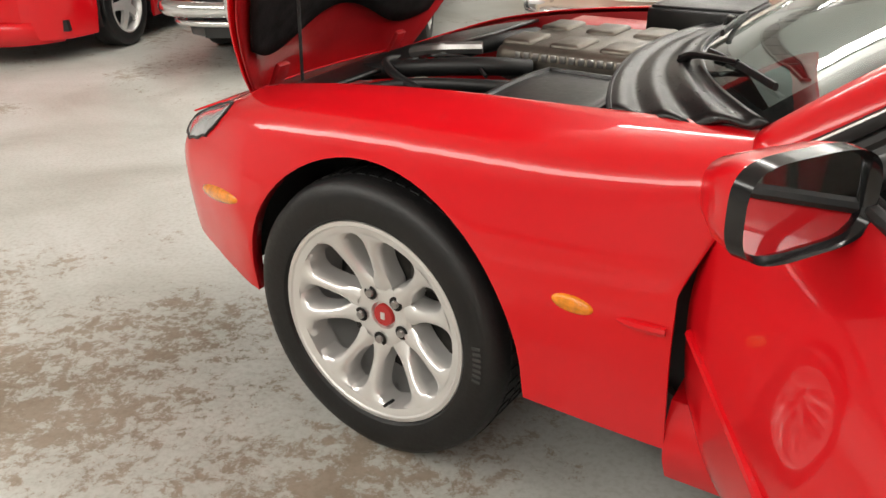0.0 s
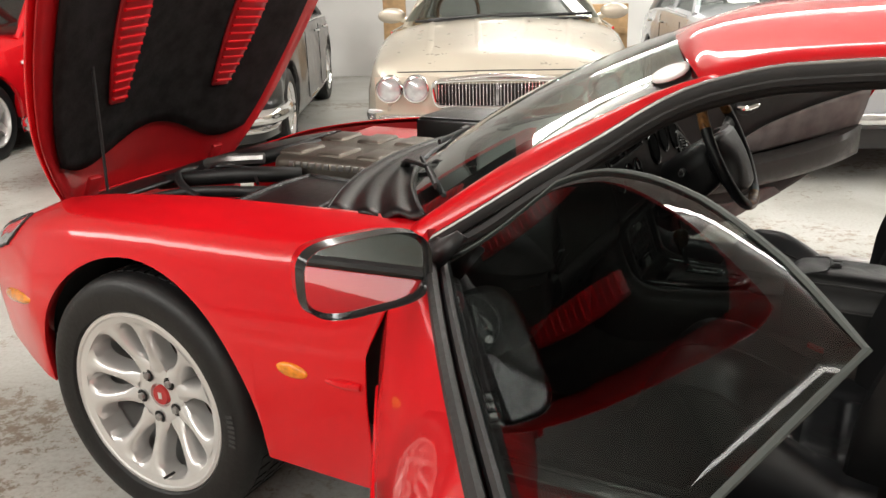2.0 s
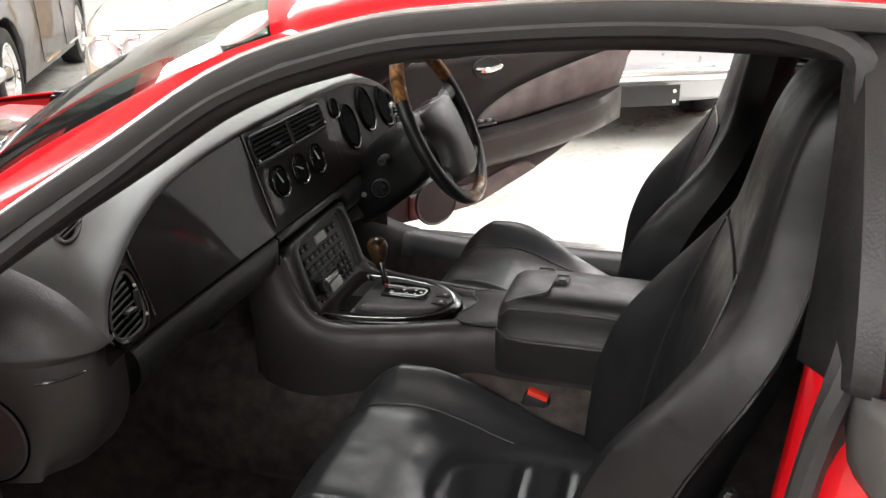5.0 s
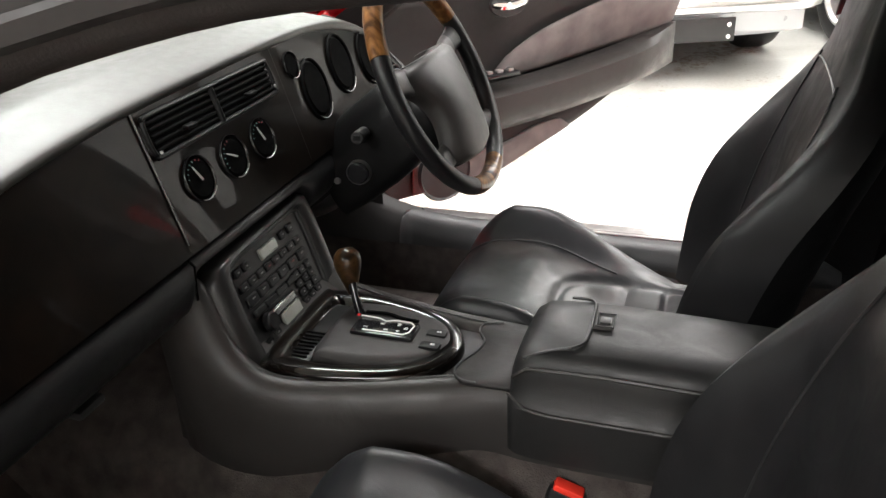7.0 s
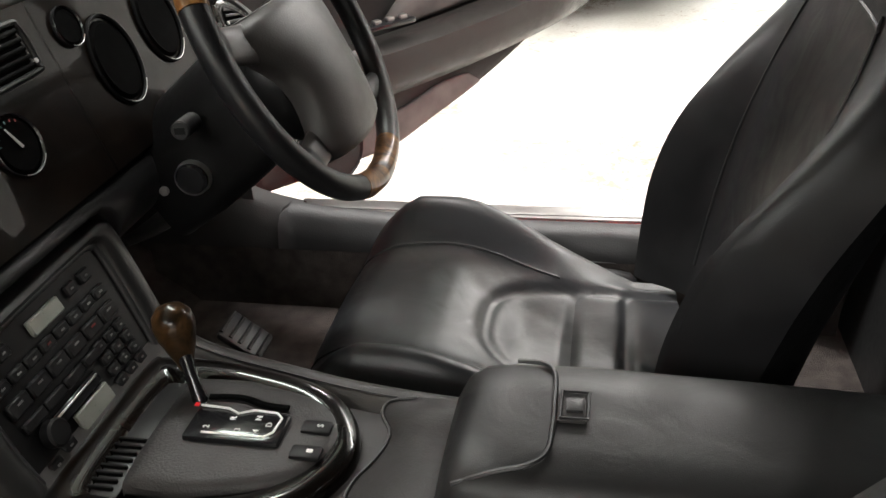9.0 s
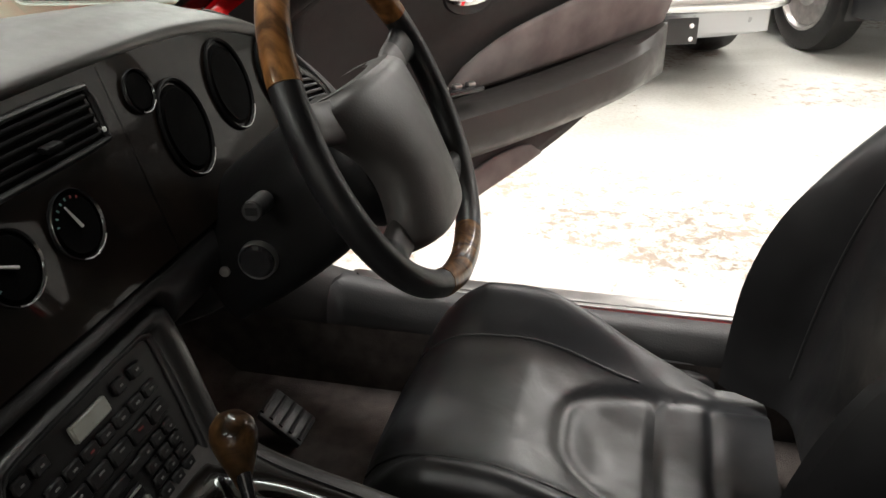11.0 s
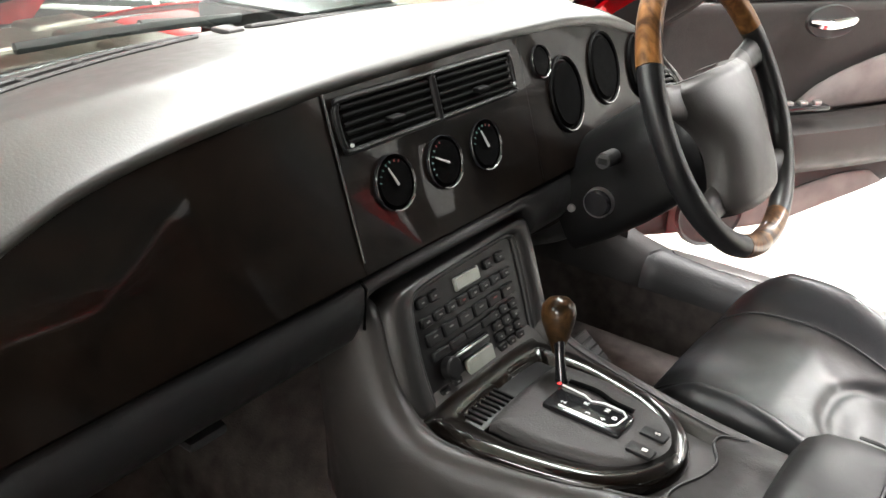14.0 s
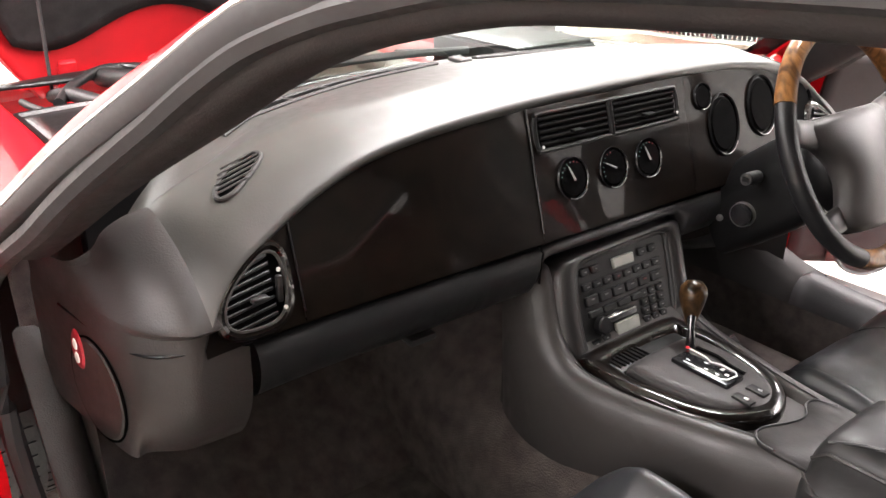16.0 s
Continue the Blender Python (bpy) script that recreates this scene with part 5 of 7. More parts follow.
# centre vents with a lacquered surround
VB, VT, VL, VR = 0.877, 0.928, -0.142, 0.176
# the fascia has no hole here; a near-black sheet paints the hollow's shade
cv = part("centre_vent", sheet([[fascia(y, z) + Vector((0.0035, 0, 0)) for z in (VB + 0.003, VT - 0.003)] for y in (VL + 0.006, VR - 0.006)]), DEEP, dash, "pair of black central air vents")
fr = spline([fascia(y, z) + Vector((0.006, 0, 0)) for y, z in ((VL, VB + 0.014), (VL + 0.004, VB + 0.004), (VL + 0.016, VB), (0.016, VB + 0.001), (VR - 0.014, VB + 0.002), (VR - 0.003, VB + 0.007), (VR, VB + 0.016), (VR, VT - 0.014), (VR - 0.004, VT - 0.004), (VR - 0.016, VT), (0.016, VT), (VL + 0.016, VT), (VL + 0.004, VT - 0.004), (VL, VT - 0.014))], 84, True)
part("vent_surround", tube(fr, 0.0034, 8, ring=True, up=(1, 0, 0.3)), VENTRIM, cv)
part("vent_divider", tube([fascia(0.016, VB) + Vector((0.006, 0, 0)), fascia(0.016, VT) + Vector((0.006, 0, 0))], 0.005, 8), VENTRIM, cv)
for half in ((VL + 0.008, 0.008), (0.024, VR - 0.006)):
    for i in range(5):
        z = VB + 0.009 + 0.0085 * i
        part("vent_slat", tube([fascia(half[0], z) + Vector((0.0065, 0, 0)), fascia(half[1], z) + Vector((0.0065, 0, 0))], 0.0026, 6, flat=0.4, up=(1, 0, 0)), VENTBLACK, cv)
    c = fascia((half[0] + half[1]) / 2, VB + 0.020)
    part("vent_tab", box(c.x + 0.012, c.y, c.z, 0.012, 0.022, 0.006, 0.002), VENTBLACK, cv)
for y, z in ((VL + 0.008, VB + 0.004), (VR - 0.006, VB + 0.010)):
    part("vent_mark", disc(0.0024, 0.002, 12, on_fascia(y, z, 0.009)), NEEDLE, cv)


def dial(name, y, z, r, depth, needle, hooded=False):
    m = on_fascia(y, z, 0.0)
    if hooded:
        m = m @ Matrix.Diagonal((1.08, 0.84, 1, 1))
    ring = lathe([(r * 1.035, 0.001), (r * 1.03, 0.004), (r * 1.0, 0.0055), (r * 0.965, 0.004), (r * 0.95, 0.003)], 48, m)
    d = part(name, ring, VENTBLACK if hooded else GLOSSBLACK, dash, "round black instrument in a gloss rim")
    part("dial_face", disc(r * 0.955, 0.0008, 40, m @ Matrix.Translation((0, 0, 0.0032))), DEEP, d)
    # thin bright arc on the lower rim only, a glint put in as shape
    low = [m @ Vector((r * 0.985 * math.cos(a), r * 0.985 * math.sin(a), 0.006)) for a in np.linspace(2.7, 4.0, 16)]
    part("dial_glint", tube(low, 0.0006, 6), STEEL, d)
    if needle is not None:
        bm = tube([m @ Vector((-0.1 * r * math.cos(needle), -0.1 * r * math.sin(needle), 0.006)), m @ Vector((0.66 * r * math.cos(needle), 0.66 * r * math.sin(needle), 0.006))], [0.0017, 0.0009], 6)
        part("needle", bm, NEEDLE, d, "white needle")
        for k in range(7):
            a = needle - 0.9 + 0.3 * k
            p = m @ Vector((0.74 * r * math.cos(a), 0.74 * r * math.sin(a), 0.0045))
            q = m @ Vector((0.82 * r * math.cos(a), 0.82 * r * math.sin(a), 0.0045))
            part("dial_mark", tube([p, q], 0.0008, 5), TEAL if k > 1 else DULLRED, d)
    return d


TEAL = mat("teal_print", (0.07, 0.15, 0.145), 0.5)
DULLRED = mat("dull_red_print", (0.16, 0.02, 0.02), 0.5)
dial("fuel_gauge", -0.078, 0.829, 0.031, 0.01, 0.45)
dial("clock_gauge", 0.011, 0.829, 0.031, 0.01, 1.1)
dial("battery_gauge", 0.094, 0.829, 0.031, 0.01, 0.40)
dial("oil_gauge", 0.25, 0.902, 0.022, 0.01, None)
dial("rev_counter", 0.302, 0.85, 0.049, 0.013, None, True)
dial("speedometer", 0.42, 0.866, 0.05, 0.013, None, True)
dial("temperature_gauge", 0.538, 0.851, 0.048, 0.013, None, True)

# steering column, wheel and pedals
SHROUD = mat("shroud_plastic", (0.004, 0.004, 0.0042), 0.42, 0.0, 0.2, 14, 0.12, 350, spec=0.22)
SW = Vector((1.188, 0.3565, 0.8595))
AX = Vector((0.897, 0.0, 0.4415)).normalized()
UPW = Vector((-0.4415, 0.0, 0.897)).normalized()
SD = Vector((0, 1, 0))


def rim_pt(a, r=0.188, lift=0.0):
    """a: degrees clockwise from the top as the driver sees it."""
    t = radians(a)
    return SW + UPW * (r * math.cos(t)) + SD * (r * math.sin(t)) + AX * lift


rows = []
for d, w, h, low in ((-0.040, 0.050, 0.052, 0.060), (-0.048, 0.064, 0.062, 0.075), (-0.065, 0.071, 0.068, 0.085), (-0.10, 0.074, 0.070, 0.098), (-0.14, 0.076, 0.072, 0.108), (-0.19, 0.078, 0.074, 0.118), (-0.25, 0.080, 0.076, 0.126)):
    sag = 0.17 * max(0.0, -d - 0.06)
    low -= sag
    ring = []
    for j in range(48):
        t = 6.28318 * j / 48
        c, q = math.cos(t), math.sin(t)
        up = h * (1 + 1.2 * (d + 0.05)) * c if c > 0 else low * math.copysign(abs(c) ** 0.35, c)
        slim = 1 - max(0.0, c) * min(0.4, -1.6 * (d + 0.05))
        ring.append(SW + AX * d + UPW * (up - 0.018 - sag) + SD * (w * slim * math.copysign(abs(q) ** (0.85 if c > 0 else 0.35), q)))
    rows.append(ring)
column = part("steering_column", sheet(rows, True, caps=True), SHROUD, car, "black plastic steering column shroud")
part("ignition_lock", disc(0.019, 0.016, 28, frame_of((1.062, 0.281, 0.715), (0.10, -0.99, 0.0))), GLOSSBLACK, column)
part("lock_ring", lathe([(0.019, 0.006), (0.021, 0.010), (0.022, 0.0)], 28, frame_of((1.063, 0.278, 0.715), (0.10, -0.99, 0.0))), STEEL, column)
sw = part("column_switch", disc(0.011, 0.040, 20, frame_of((1.080, 0.270, 0.788), (0.10, -0.99, 0.1))), BLACK, column)
part("switch_mark", box(1.0842, 0.2300, 0.792, 0.012, 0.001, 0.008, 0, Matrix.Rotation(radians(6), 4, "Z")), KEY, sw)
part("column_screw", disc(0.006, 0.006, 12, frame_of((1.02, 0.279, 0.695), (0.1, -0.99, 0))), STEEL, column)


def arc(a0, a1, n, r=0.188):
    return [rim_pt(a0 + (a1 - a0) * i / (n - 1), r) for i in range(n)]


PADHIDE = mat("wheel_pad_vinyl", (0.046, 0.043, 0.041), 0.48, 0.0, 0.08, 8, 0.12, 420)


pad_half = curve([-0.136, -0.130, -0.118, -0.10, -0.08, -0.055, -0.03, -0.008, 0.012, 0.030, 0.042, 0.050], [0.052, 0.069, 0.083, 0.086, 0.080, 0.076, 0.080, 0.092, 0.108, 0.114, 0.110, 0.090])


def pad_row(u, sink=0.0):
    """A section across the airbag pad: gently domed, waisted between its upper and lower spokes, its edges rolled under."""
    w = pad_half(u)
    crown = 0.026 * (1 - ((u + 0.04) / 0.13) ** 2)
    row = []
    for f, d in ((-0.90, -0.034), (-0.98, -0.026), (-1.0, -0.017), (-0.985, -0.009), (-0.94, -0.002), (-0.85, 0.003), (-0.68, 0.008), (-0.4, 0.011), (0, 0.012), (0.4, 0.011), (0.68, 0.008), (0.85, 0.003), (0.94, -0.002), (0.985, -0.009), (1.0, -0.017), (0.98, -0.026), (0.90, -0.034)):
        row.append(SW + UPW * u + SD * (w * f) + AX * (d - sink + crown * (1 - min(1.0, abs(w * f) / 0.115) ** 2)))
    return row


us = [0.050 - 0.186 * k / 36 for k in range(37)]
pad = [pad_row(0.050, 0.034), pad_row(0.052, 0.018), pad_row(0.0515, 0.006)] + [pad_row(u, 0.006 * max(0.0, 1 - k / 2) + 0.006 * max(0.0, 1 - (36 - k) / 2)) for k, u in enumerate(us)] + [pad_row(-0.1375, 0.014), pad_row(-0.136, 0.030)]
steer = part("steering_wheel", sheet(pad), PADHIDE, car, "four-spoke steering wheel, leather with walnut sections", angle=60)
for side in (-1, 1):
    for (v0, u0), a, w0, w1 in (((0.085, 0.024), 74, 0.024, 0.020), ((0.060, -0.104), 131, 0.022, 0.019)):
        inner = SW + SD * (side * v0) + UPW * u0 + AX * -0.006
        outer = rim_pt(side * a, 0.182, -0.002)
        path = [inner.lerp(outer, k / 8) + AX * (-0.010 * math.sin(3.14159 * k / 8)) for k in range(9)]
        rows = []
        for k, p in enumerate(path):
            d = (outer - inner).normalized()
            n = AX.cross(d)
            w = w0 + (w1 - w0) * min(1.0, k / 5) + 0.006 * max(0.0, (k - 6) / 2)
            rows.append([p + n * (w * math.copysign(abs(math.cos(t)) ** 0.8, math.cos(t))) + AX * (0.011 * math.sin(t)) for t in [6.28318 * j / 20 for j in range(20)]])
        sp = part("spoke", sheet(rows[:6], True), PADHIDE, steer)
        part("spoke_grip", sheet(rows[5:], True, caps=True), LEATHER, sp, "black leather spoke end")
part("leather_rim", tube(arc(-158, -64, 30), 0.0155, 12, up=AX), LEATHER, steer)
part("walnut_rim", tube(arc(-64, 64, 44), 0.016, 12, up=AX), WALNUT, steer, "polished walnut rim section")
part("leather_rim", tube(arc(64, 158, 30), 0.0155, 12, up=AX), LEATHER, steer)
part("walnut_rim", tube(arc(158, 202, 20), 0.016, 12, up=AX), WALNUT, steer, "polished walnut rim section")
part("boss_cover", sheet([[SW + AX * d + UPW * (r * math.cos(t) - 0.038) + SD * (r * math.sin(t)) for t in [6.28318 * j / 36 for j in range(36)]] for d, r in ((-0.012, 0.060), (-0.018, 0.072), (-0.026, 0.075), (-0.050, 0.073), (-0.068, 0.062))], True, caps=True), SHROUD, steer)
rows = []
for k in range(13):
    t = k / 12
    p = Vector((0.930, 0.300, 0.606)).lerp(Vector((0.972, 0.425, 0.622)), t)
    w = 0.022 * math.sin(math.pi * min(1.0, 0.08 + 0.62 * t)) ** 0.8
    rows.append([p + Vector((w * math.cos(a), -0.3 * w * math.cos(a), 0.007 * math.sin(a) - 0.010 * math.sin(3.14 * t))) for a in [6.28318 * j / 14 for j in range(14)]])
part("column_rake_lever", sheet(rows, True, caps=True), TRIM, column, "grey plastic lever under the column")
pd = part("pedal", box(0.945, 0.54, 0.285, 0.085, 0.075, 0.014, 0.01, Matrix.Rotation(radians(38), 4, "Y")), BLACK, car, "ribbed black pedal")
for k in range(5):
    part("pedal_rib", tube([(0.918 + 0.0145 * k, 0.510, 0.3145 - 0.0113 * k), (0.918 + 0.0145 * k, 0.570, 0.3145 - 0.0113 * k)], 0.004, 6), TRIM, pd)

# floor pan, carpets, tunnel, rear bulkhead
part("floor_pan", box(1.25, 0, 0.232, 1.5, 1.56, 0.03, 0.0), CARPET, car)
part("toe_board", sheet([[Vector((x, y, z)) for y in (-0.76, 0.76)] for x, z in ((0.78, 0.25), (0.55, 0.42), (0.50, 0.75))]), CARPET, car)


def tunnel(u, v):
    x = 0.52 + 1.45 * u
    t = 3.14159 * v
    return Vector((x, -0.215 * math.cos(t), 0.245 + 0.26 * math.sin(t) ** 0.6))


part("tunnel_carpet", grid(tunnel, 14, 20), CARPET, car, "dark brown-black tunnel carpet")
part("rear_bulkhead", sheet([[Vector((x, y, z)) for y in (-0.74, 0.74)] for x, z in ((1.96, 0.24), (2.0, 0.6), (2.15, 0.85), (2.5, 0.93))]), BLACK, car)
for sign in (-1, 1):
    part("rear_side_trim", sheet([[Vector((x, sign * y, z)) for z, y in ((0.22, 0.745 + 0.03 * k), (0.6, 0.755 + 0.03 * k), (0.935, 0.735 + 0.02 * k))] for x, k in ((1.862, 1), (1.93, 0), (2.1, 0), (2.5, 0))]), BLACK, car)
    part("sill_carpet", sheet([[Vector((x, sign * 0.70, z)) for z in (0.24, 0.372)] for x in (0.70, 1.95)]), CARPET, car)

# centre console: a padded leather surround falls from the dash, past the radio, and runs back beside the selector
SPINE = [(0.940, 0.700, -0.142, 0.174), (0.975, 0.702, -0.146, 0.180), (0.996, 0.697, -0.148, 0.182), (1.010, 0.678, -0.150, 0.180), (1.026, 0.642, -0.154, 0.177), (1.048, 0.604, -0.160, 0.172), (1.080, 0.580, -0.163, 0.165), (1.13, 0.571, -0.158, 0.150),
         (1.22, 0.571, -0.136, 0.126), (1.30, 0.574, -0.114, 0.104), (1.38, 0.578, -0.094, 0.088), (1.46, 0.578, -0.098, 0.082), (1.60, 0.574, -0.100, 0.080), (1.80, 0.574, -0.100, 0.080)]
line = spline([(x, 0, z) for x, z, _, _ in SPINE], 80)
edge_l = spline([(y, 0, 0) for _, _, y, _ in SPINE], 80)
edge_r = spline([(y, 0, 0) for _, _, _, y in SPINE], 80)
rows = []
for i, p in enumerate(line):
    d = (line[min(i + 1, 79)] - line[max(i - 1, 0)]).normalized()
    n = Vector((-d.z, 0, d.x))
    if n.x < 0 and n.z < 0:
        n = -n
    l, r = edge_l[i].x, edge_r[i].x
    row = [Vector((p.x - 0.05 * n.x, l - 0.016, 0.40)), p - n * 0.075 + Vector((0, l - 0.014, 0)), p - n * 0.040 + Vector((0, l - 0.011, 0)), p - n * 0.020 + Vector((0, l - 0.005, 0)), p - n * 0.007 + Vector((0, l + 0.004, 0)), p + Vector((0, l + 0.015, 0)), p - n * 0.001 + Vector((0, l + 0.026, 0)), p - n * 0.006 + Vector((0, l + 0.036, 0)), p - n * 0.013 + Vector((0, l + 0.041, 0))]
    row += [p - n * 0.013 + Vector((0, r - 0.041, 0)), p - n * 0.006 + Vector((0, r - 0.036, 0)), p - n * 0.001 + Vector((0, r - 0.026, 0)), p + Vector((0, r - 0.015, 0)), p - n * 0.007 + Vector((0, r - 0.004, 0)), p - n * 0.020 + Vector((0, r + 0.005, 0)), p - n * 0.040 + Vector((0, r + 0.011, 0)), p - n * 0.075 + Vector((0, r + 0.014, 0)), Vector((p.x - 0.05 * n.x, r + 0.016, 0.40))]
    rows.append(row)
console = part("centre_console", sheet(rows), LEATHER2, car, "charcoal leather-covered centre console")
for q in (6, 11):
    part("console_stitch", tube([r[q] + Vector((0, 0, 0.0008)) for r in rows[36:64]], 0.0012, 5), BLACK, console)


RIMHIDE = leather("surround_leather", (0.016, 0.0155, 0.0152), 0.36)


def stack(y, s, out=0.0):
    """A point on the sloping radio panel; s runs from its top (0) to its bottom (1)."""
    a, b = Vector((1.0085, 0.022 + 0.90 * y, 0.690)), Vector((1.0587, 0.016 + 0.92 * y, 0.560))
    n = Vector((0.145, 0, 0.056)).normalized()
    return a.lerp(b, s) + n * out


def stack_pose(y, s, out=0.0):
    return frame_of(stack(y, s, out), (0.145, 0, 0.056), (-0.056, 0, 0.145))


outline = [(-0.118, 0.12), (-0.108, -0.01), (-0.09, -0.055), (-0.04, -0.075), (0.09, -0.09), (0.118, -0.07), (0.128, 0.02), (0.126, 0.5), (0.118, 0.97), (0.105, 1.03), (-0.09, 1.04), (-0.108, 0.99), (-0.118, 0.85), (-0.122, 0.5)]
shape = spline([(y, q, 0) for y, q in outline], 72, True)
bm = bmesh.new()
bm.faces.new([bm.verts.new(stack(p.x * 0.985, 0.5 + (p.y - 0.5) * 0.985, 0.001)) for p in shape])
panel = part("radio_panel", bm, VENTRIM, console, "black audio and climate panel with many buttons")
part("panel_rim", tube([stack(p.x, p.y, 0.001) for p in shape], 0.0055, 10, ring=True, up=(1, 0, 0.3)), BLACK, panel)
part("panel_shoulder", sheet([[stack(p.x * (2 * k - 1), 0.5 + (p.y - 0.5) * k, o) for p in shape] for k, o in ((0.99, -0.002), (1.0, 0.006), (1.025, 0.011), (1.06, 0.0135), (1.10, 0.0125), (1.14, 0.008), (1.17, -0.001), (1.19, -0.014), (1.195, -0.03))], True), RIMHIDE, panel, "padded leather surround")


def key(y, s, w, h, mate=KEY, out=0.0022, nm="button"):
    m = stack_pose(y, s, out)
    return part(nm, box(0, 0, 0, h, w, 0.007, 0.0018, None, None, 1), mate, panel, m=m)


def legend(y, s, w, mate=None):
    m = stack_pose(y, s, 0.0060)
    mate = mate or LEGEND
    part("legend", box(0, 0, 0, 0.0018, w * 0.62, 0.0006, 0), mate, panel, m=m)


key(0.005, 0.09, 0.050, 0.017, LCD, nm="upper_display")
for k, y in enumerate((-0.093, -0.067, 0.056, 0.085)):
    key(y, 0.07, 0.018, 0.013)
    legend(y, 0.07, 0.007)
for k in range(8):
    key(-0.092 + 0.026 * k, 0.24, 0.021, 0.012)
    legend(-0.092 + 0.026 * k, 0.24, 0.009, DULLRED if k == 3 else None)
for k in range(6):
    key(-0.085 + 0.034 * k, 0.40, 0.028, 0.016)
    legend(-0.085 + 0.034 * k, 0.385, 0.012, DULLRED if k == 4 else None)
for k in range(4):
    key(-0.08 + 0.036 * k, 0.55, 0.031, 0.011)
for r in range(4):
    for c in range(3):
        key(0.044 + 0.022 * c, 0.54 + 0.105 * r, 0.017, 0.012)
        legend(0.044 + 0.022 * c, 0.54 + 0.105 * r, 0.006)
key(-0.022, 0.68, 0.075, 0.014, GLOSSBLACK, nm="cassette_slot")
key(-0.022, 0.655, 0.07, 0.003, STEEL, 0.0035, nm="slot_lip")
key(-0.008, 0.84, 0.056, 0.026, LCD, nm="lower_display")
part("volume_knob", disc(0.014, 0.012, 24, stack_pose(-0.075, 0.70, 0.004)), KEY, panel)
for y, s in ((-0.09, 0.88), (-0.064, 0.86), (-0.09, 0.96), (-0.066, 0.95), (0.03, 0.96)):
    key(y, s, 0.018, 0.012)
    legend(y, s, 0.007)

# veneered selector plate, gate and lever
def letter(name, ch, size, m, material, parent):
    """One raised character, drawn with the built-in font; its top points along m's y axis."""
    cu = bpy.data.curves.new(name, "FONT")
    cu.body, cu.size, cu.extrude, cu.resolution_u = ch, size, 0.0004, 2
    cu.align_x, cu.align_y = "CENTER", "CENTER"
    tmp = bpy.data.objects.new(name, cu)
    scene.collection.objects.link(tmp)
    me = bpy.data.meshes.new_from_object(tmp.evaluated_get(bpy.context.evaluated_depsgraph_get()))
    bm = bmesh.new()
    bm.from_mesh(me)
    bpy.data.objects.remove(tmp)
    bpy.data.curves.remove(cu)
    bpy.data.meshes.remove(me)
    bmesh.ops.transform(bm, matrix=m, verts=bm.verts)
    return part(name, bm, material, parent, smooth=False)


def oval(x0, x1, hw, mid=-0.012, n=60):
    """Blunt and wide in front, tapering to a round tail."""
    pts = [(x0, -hw * 0.90), (x0 - 0.004, 0), (x0, hw * 0.90), (x0 + 0.014, hw * 0.98), (x0 + 0.06, hw), (x0 + 0.48 * (x1 - x0), hw * 0.93), (x0 + 0.75 * (x1 - x0), hw * 0.76), (x0 + 0.92 * (x1 - x0), hw * 0.47), (x1, 0), (x0 + 0.92 * (x1 - x0), -hw * 0.47), (x0 + 0.75 * (x1 - x0), -hw * 0.76), (x0 + 0.48 * (x1 - x0), -hw * 0.93), (x0 + 0.06, -hw), (x0 + 0.014, -hw * 0.98)]
    return [(q.x, mid + q.y) for q in spline([(u, v, 0) for u, v in pts], n, True)]


def oval_stack(x0, x1, hw, prof):
    return sheet([[Vector((x, y, z)) for x, y in oval(x0 + d, x1 - d, hw - d)] for d, z in prof], True)


part("selector_surround", oval_stack(1.064, 1.331, 0.120, [(0, 0.560), (0.0, 0.572), (0.004, 0.578), (0.012, 0.581), (0.024, 0.581), (0.034, 0.577), (0.040, 0.570)]), GLOSSVENEER, console, "glossy dark veneer selector surround")
rings = [[Vector((x, y, z)) for x, y in oval(1.128 + d, 1.314 - d, 0.080 - d, -0.006)] for d, z in ((0, 0.566), (0.001, 0.577), (0.006, 0.582), (0.014, 0.584))]
rings += [[Vector((1.225 + (p.x - 1.225) * k, p.y * k, 0.585)) for p in rings[-1]] for k in (0.8, 0.5, 0.2, 0.01)]
part("selector_plate", sheet(rings, True), TRIM, console, "dark soft-touch selector plate")
tray = part("oddments_tray", box(1.100, -0.015, 0.567, 0.060, 0.170, 0.012, 0.005), VENTRIM, console)
part("tray_edge", tube([stack(-0.098, 1.12, 0.012), stack(0.0, 1.10, 0.014), stack(0.108, 1.08, 0.012)], 0.0028, 8), GLOSSBLACK, tray)
for k in range(8):
    part("tray_rib", box(1.100, -0.085 + 0.009 * k, 0.5745, 0.045, 0.0035, 0.004, 0.001), VENTBLACK, tray)
GZ = 0.590
gate = part("selector_gate", box(1.212, -0.007, GZ - 0.004, 0.096, 0.042, 0.010, 0.003), GLOSSBLACK, console, "black selector gate with a white outline")
gl = [(1.166, 0.016), (1.196, 0.014), (1.208, 0.008), (1.222, 0.014), (1.246, 0.013), (1.253, 0.006), (1.251, -0.014), (1.244, -0.021), (1.182, -0.021)]
part("gate_line", tube([(x, y, GZ + 0.0014) for x, y in gl], 0.0013, 5), WHITE, gate)
for ch, x, y in (("2", 1.184, -0.013), ("R", 1.206, 0.001), ("3", 1.216, -0.014), ("N", 1.231, 0.004), ("4", 1.234, -0.014), ("D", 1.244, -0.004)):
    letter("gate_letter", ch, 0.0085, Matrix.Translation((x, y, GZ + 0.0015)) @ Matrix.Rotation(radians(90), 4, "Z"), WHITE, gate)
part("gate_lamp", box(1.161, 0.017, GZ + 0.001, 0.005, 0.005, 0.002, 0.001), mat("red_indicator", (0.9, 0.03, 0.04), 0.3), gate, "small red indicator")
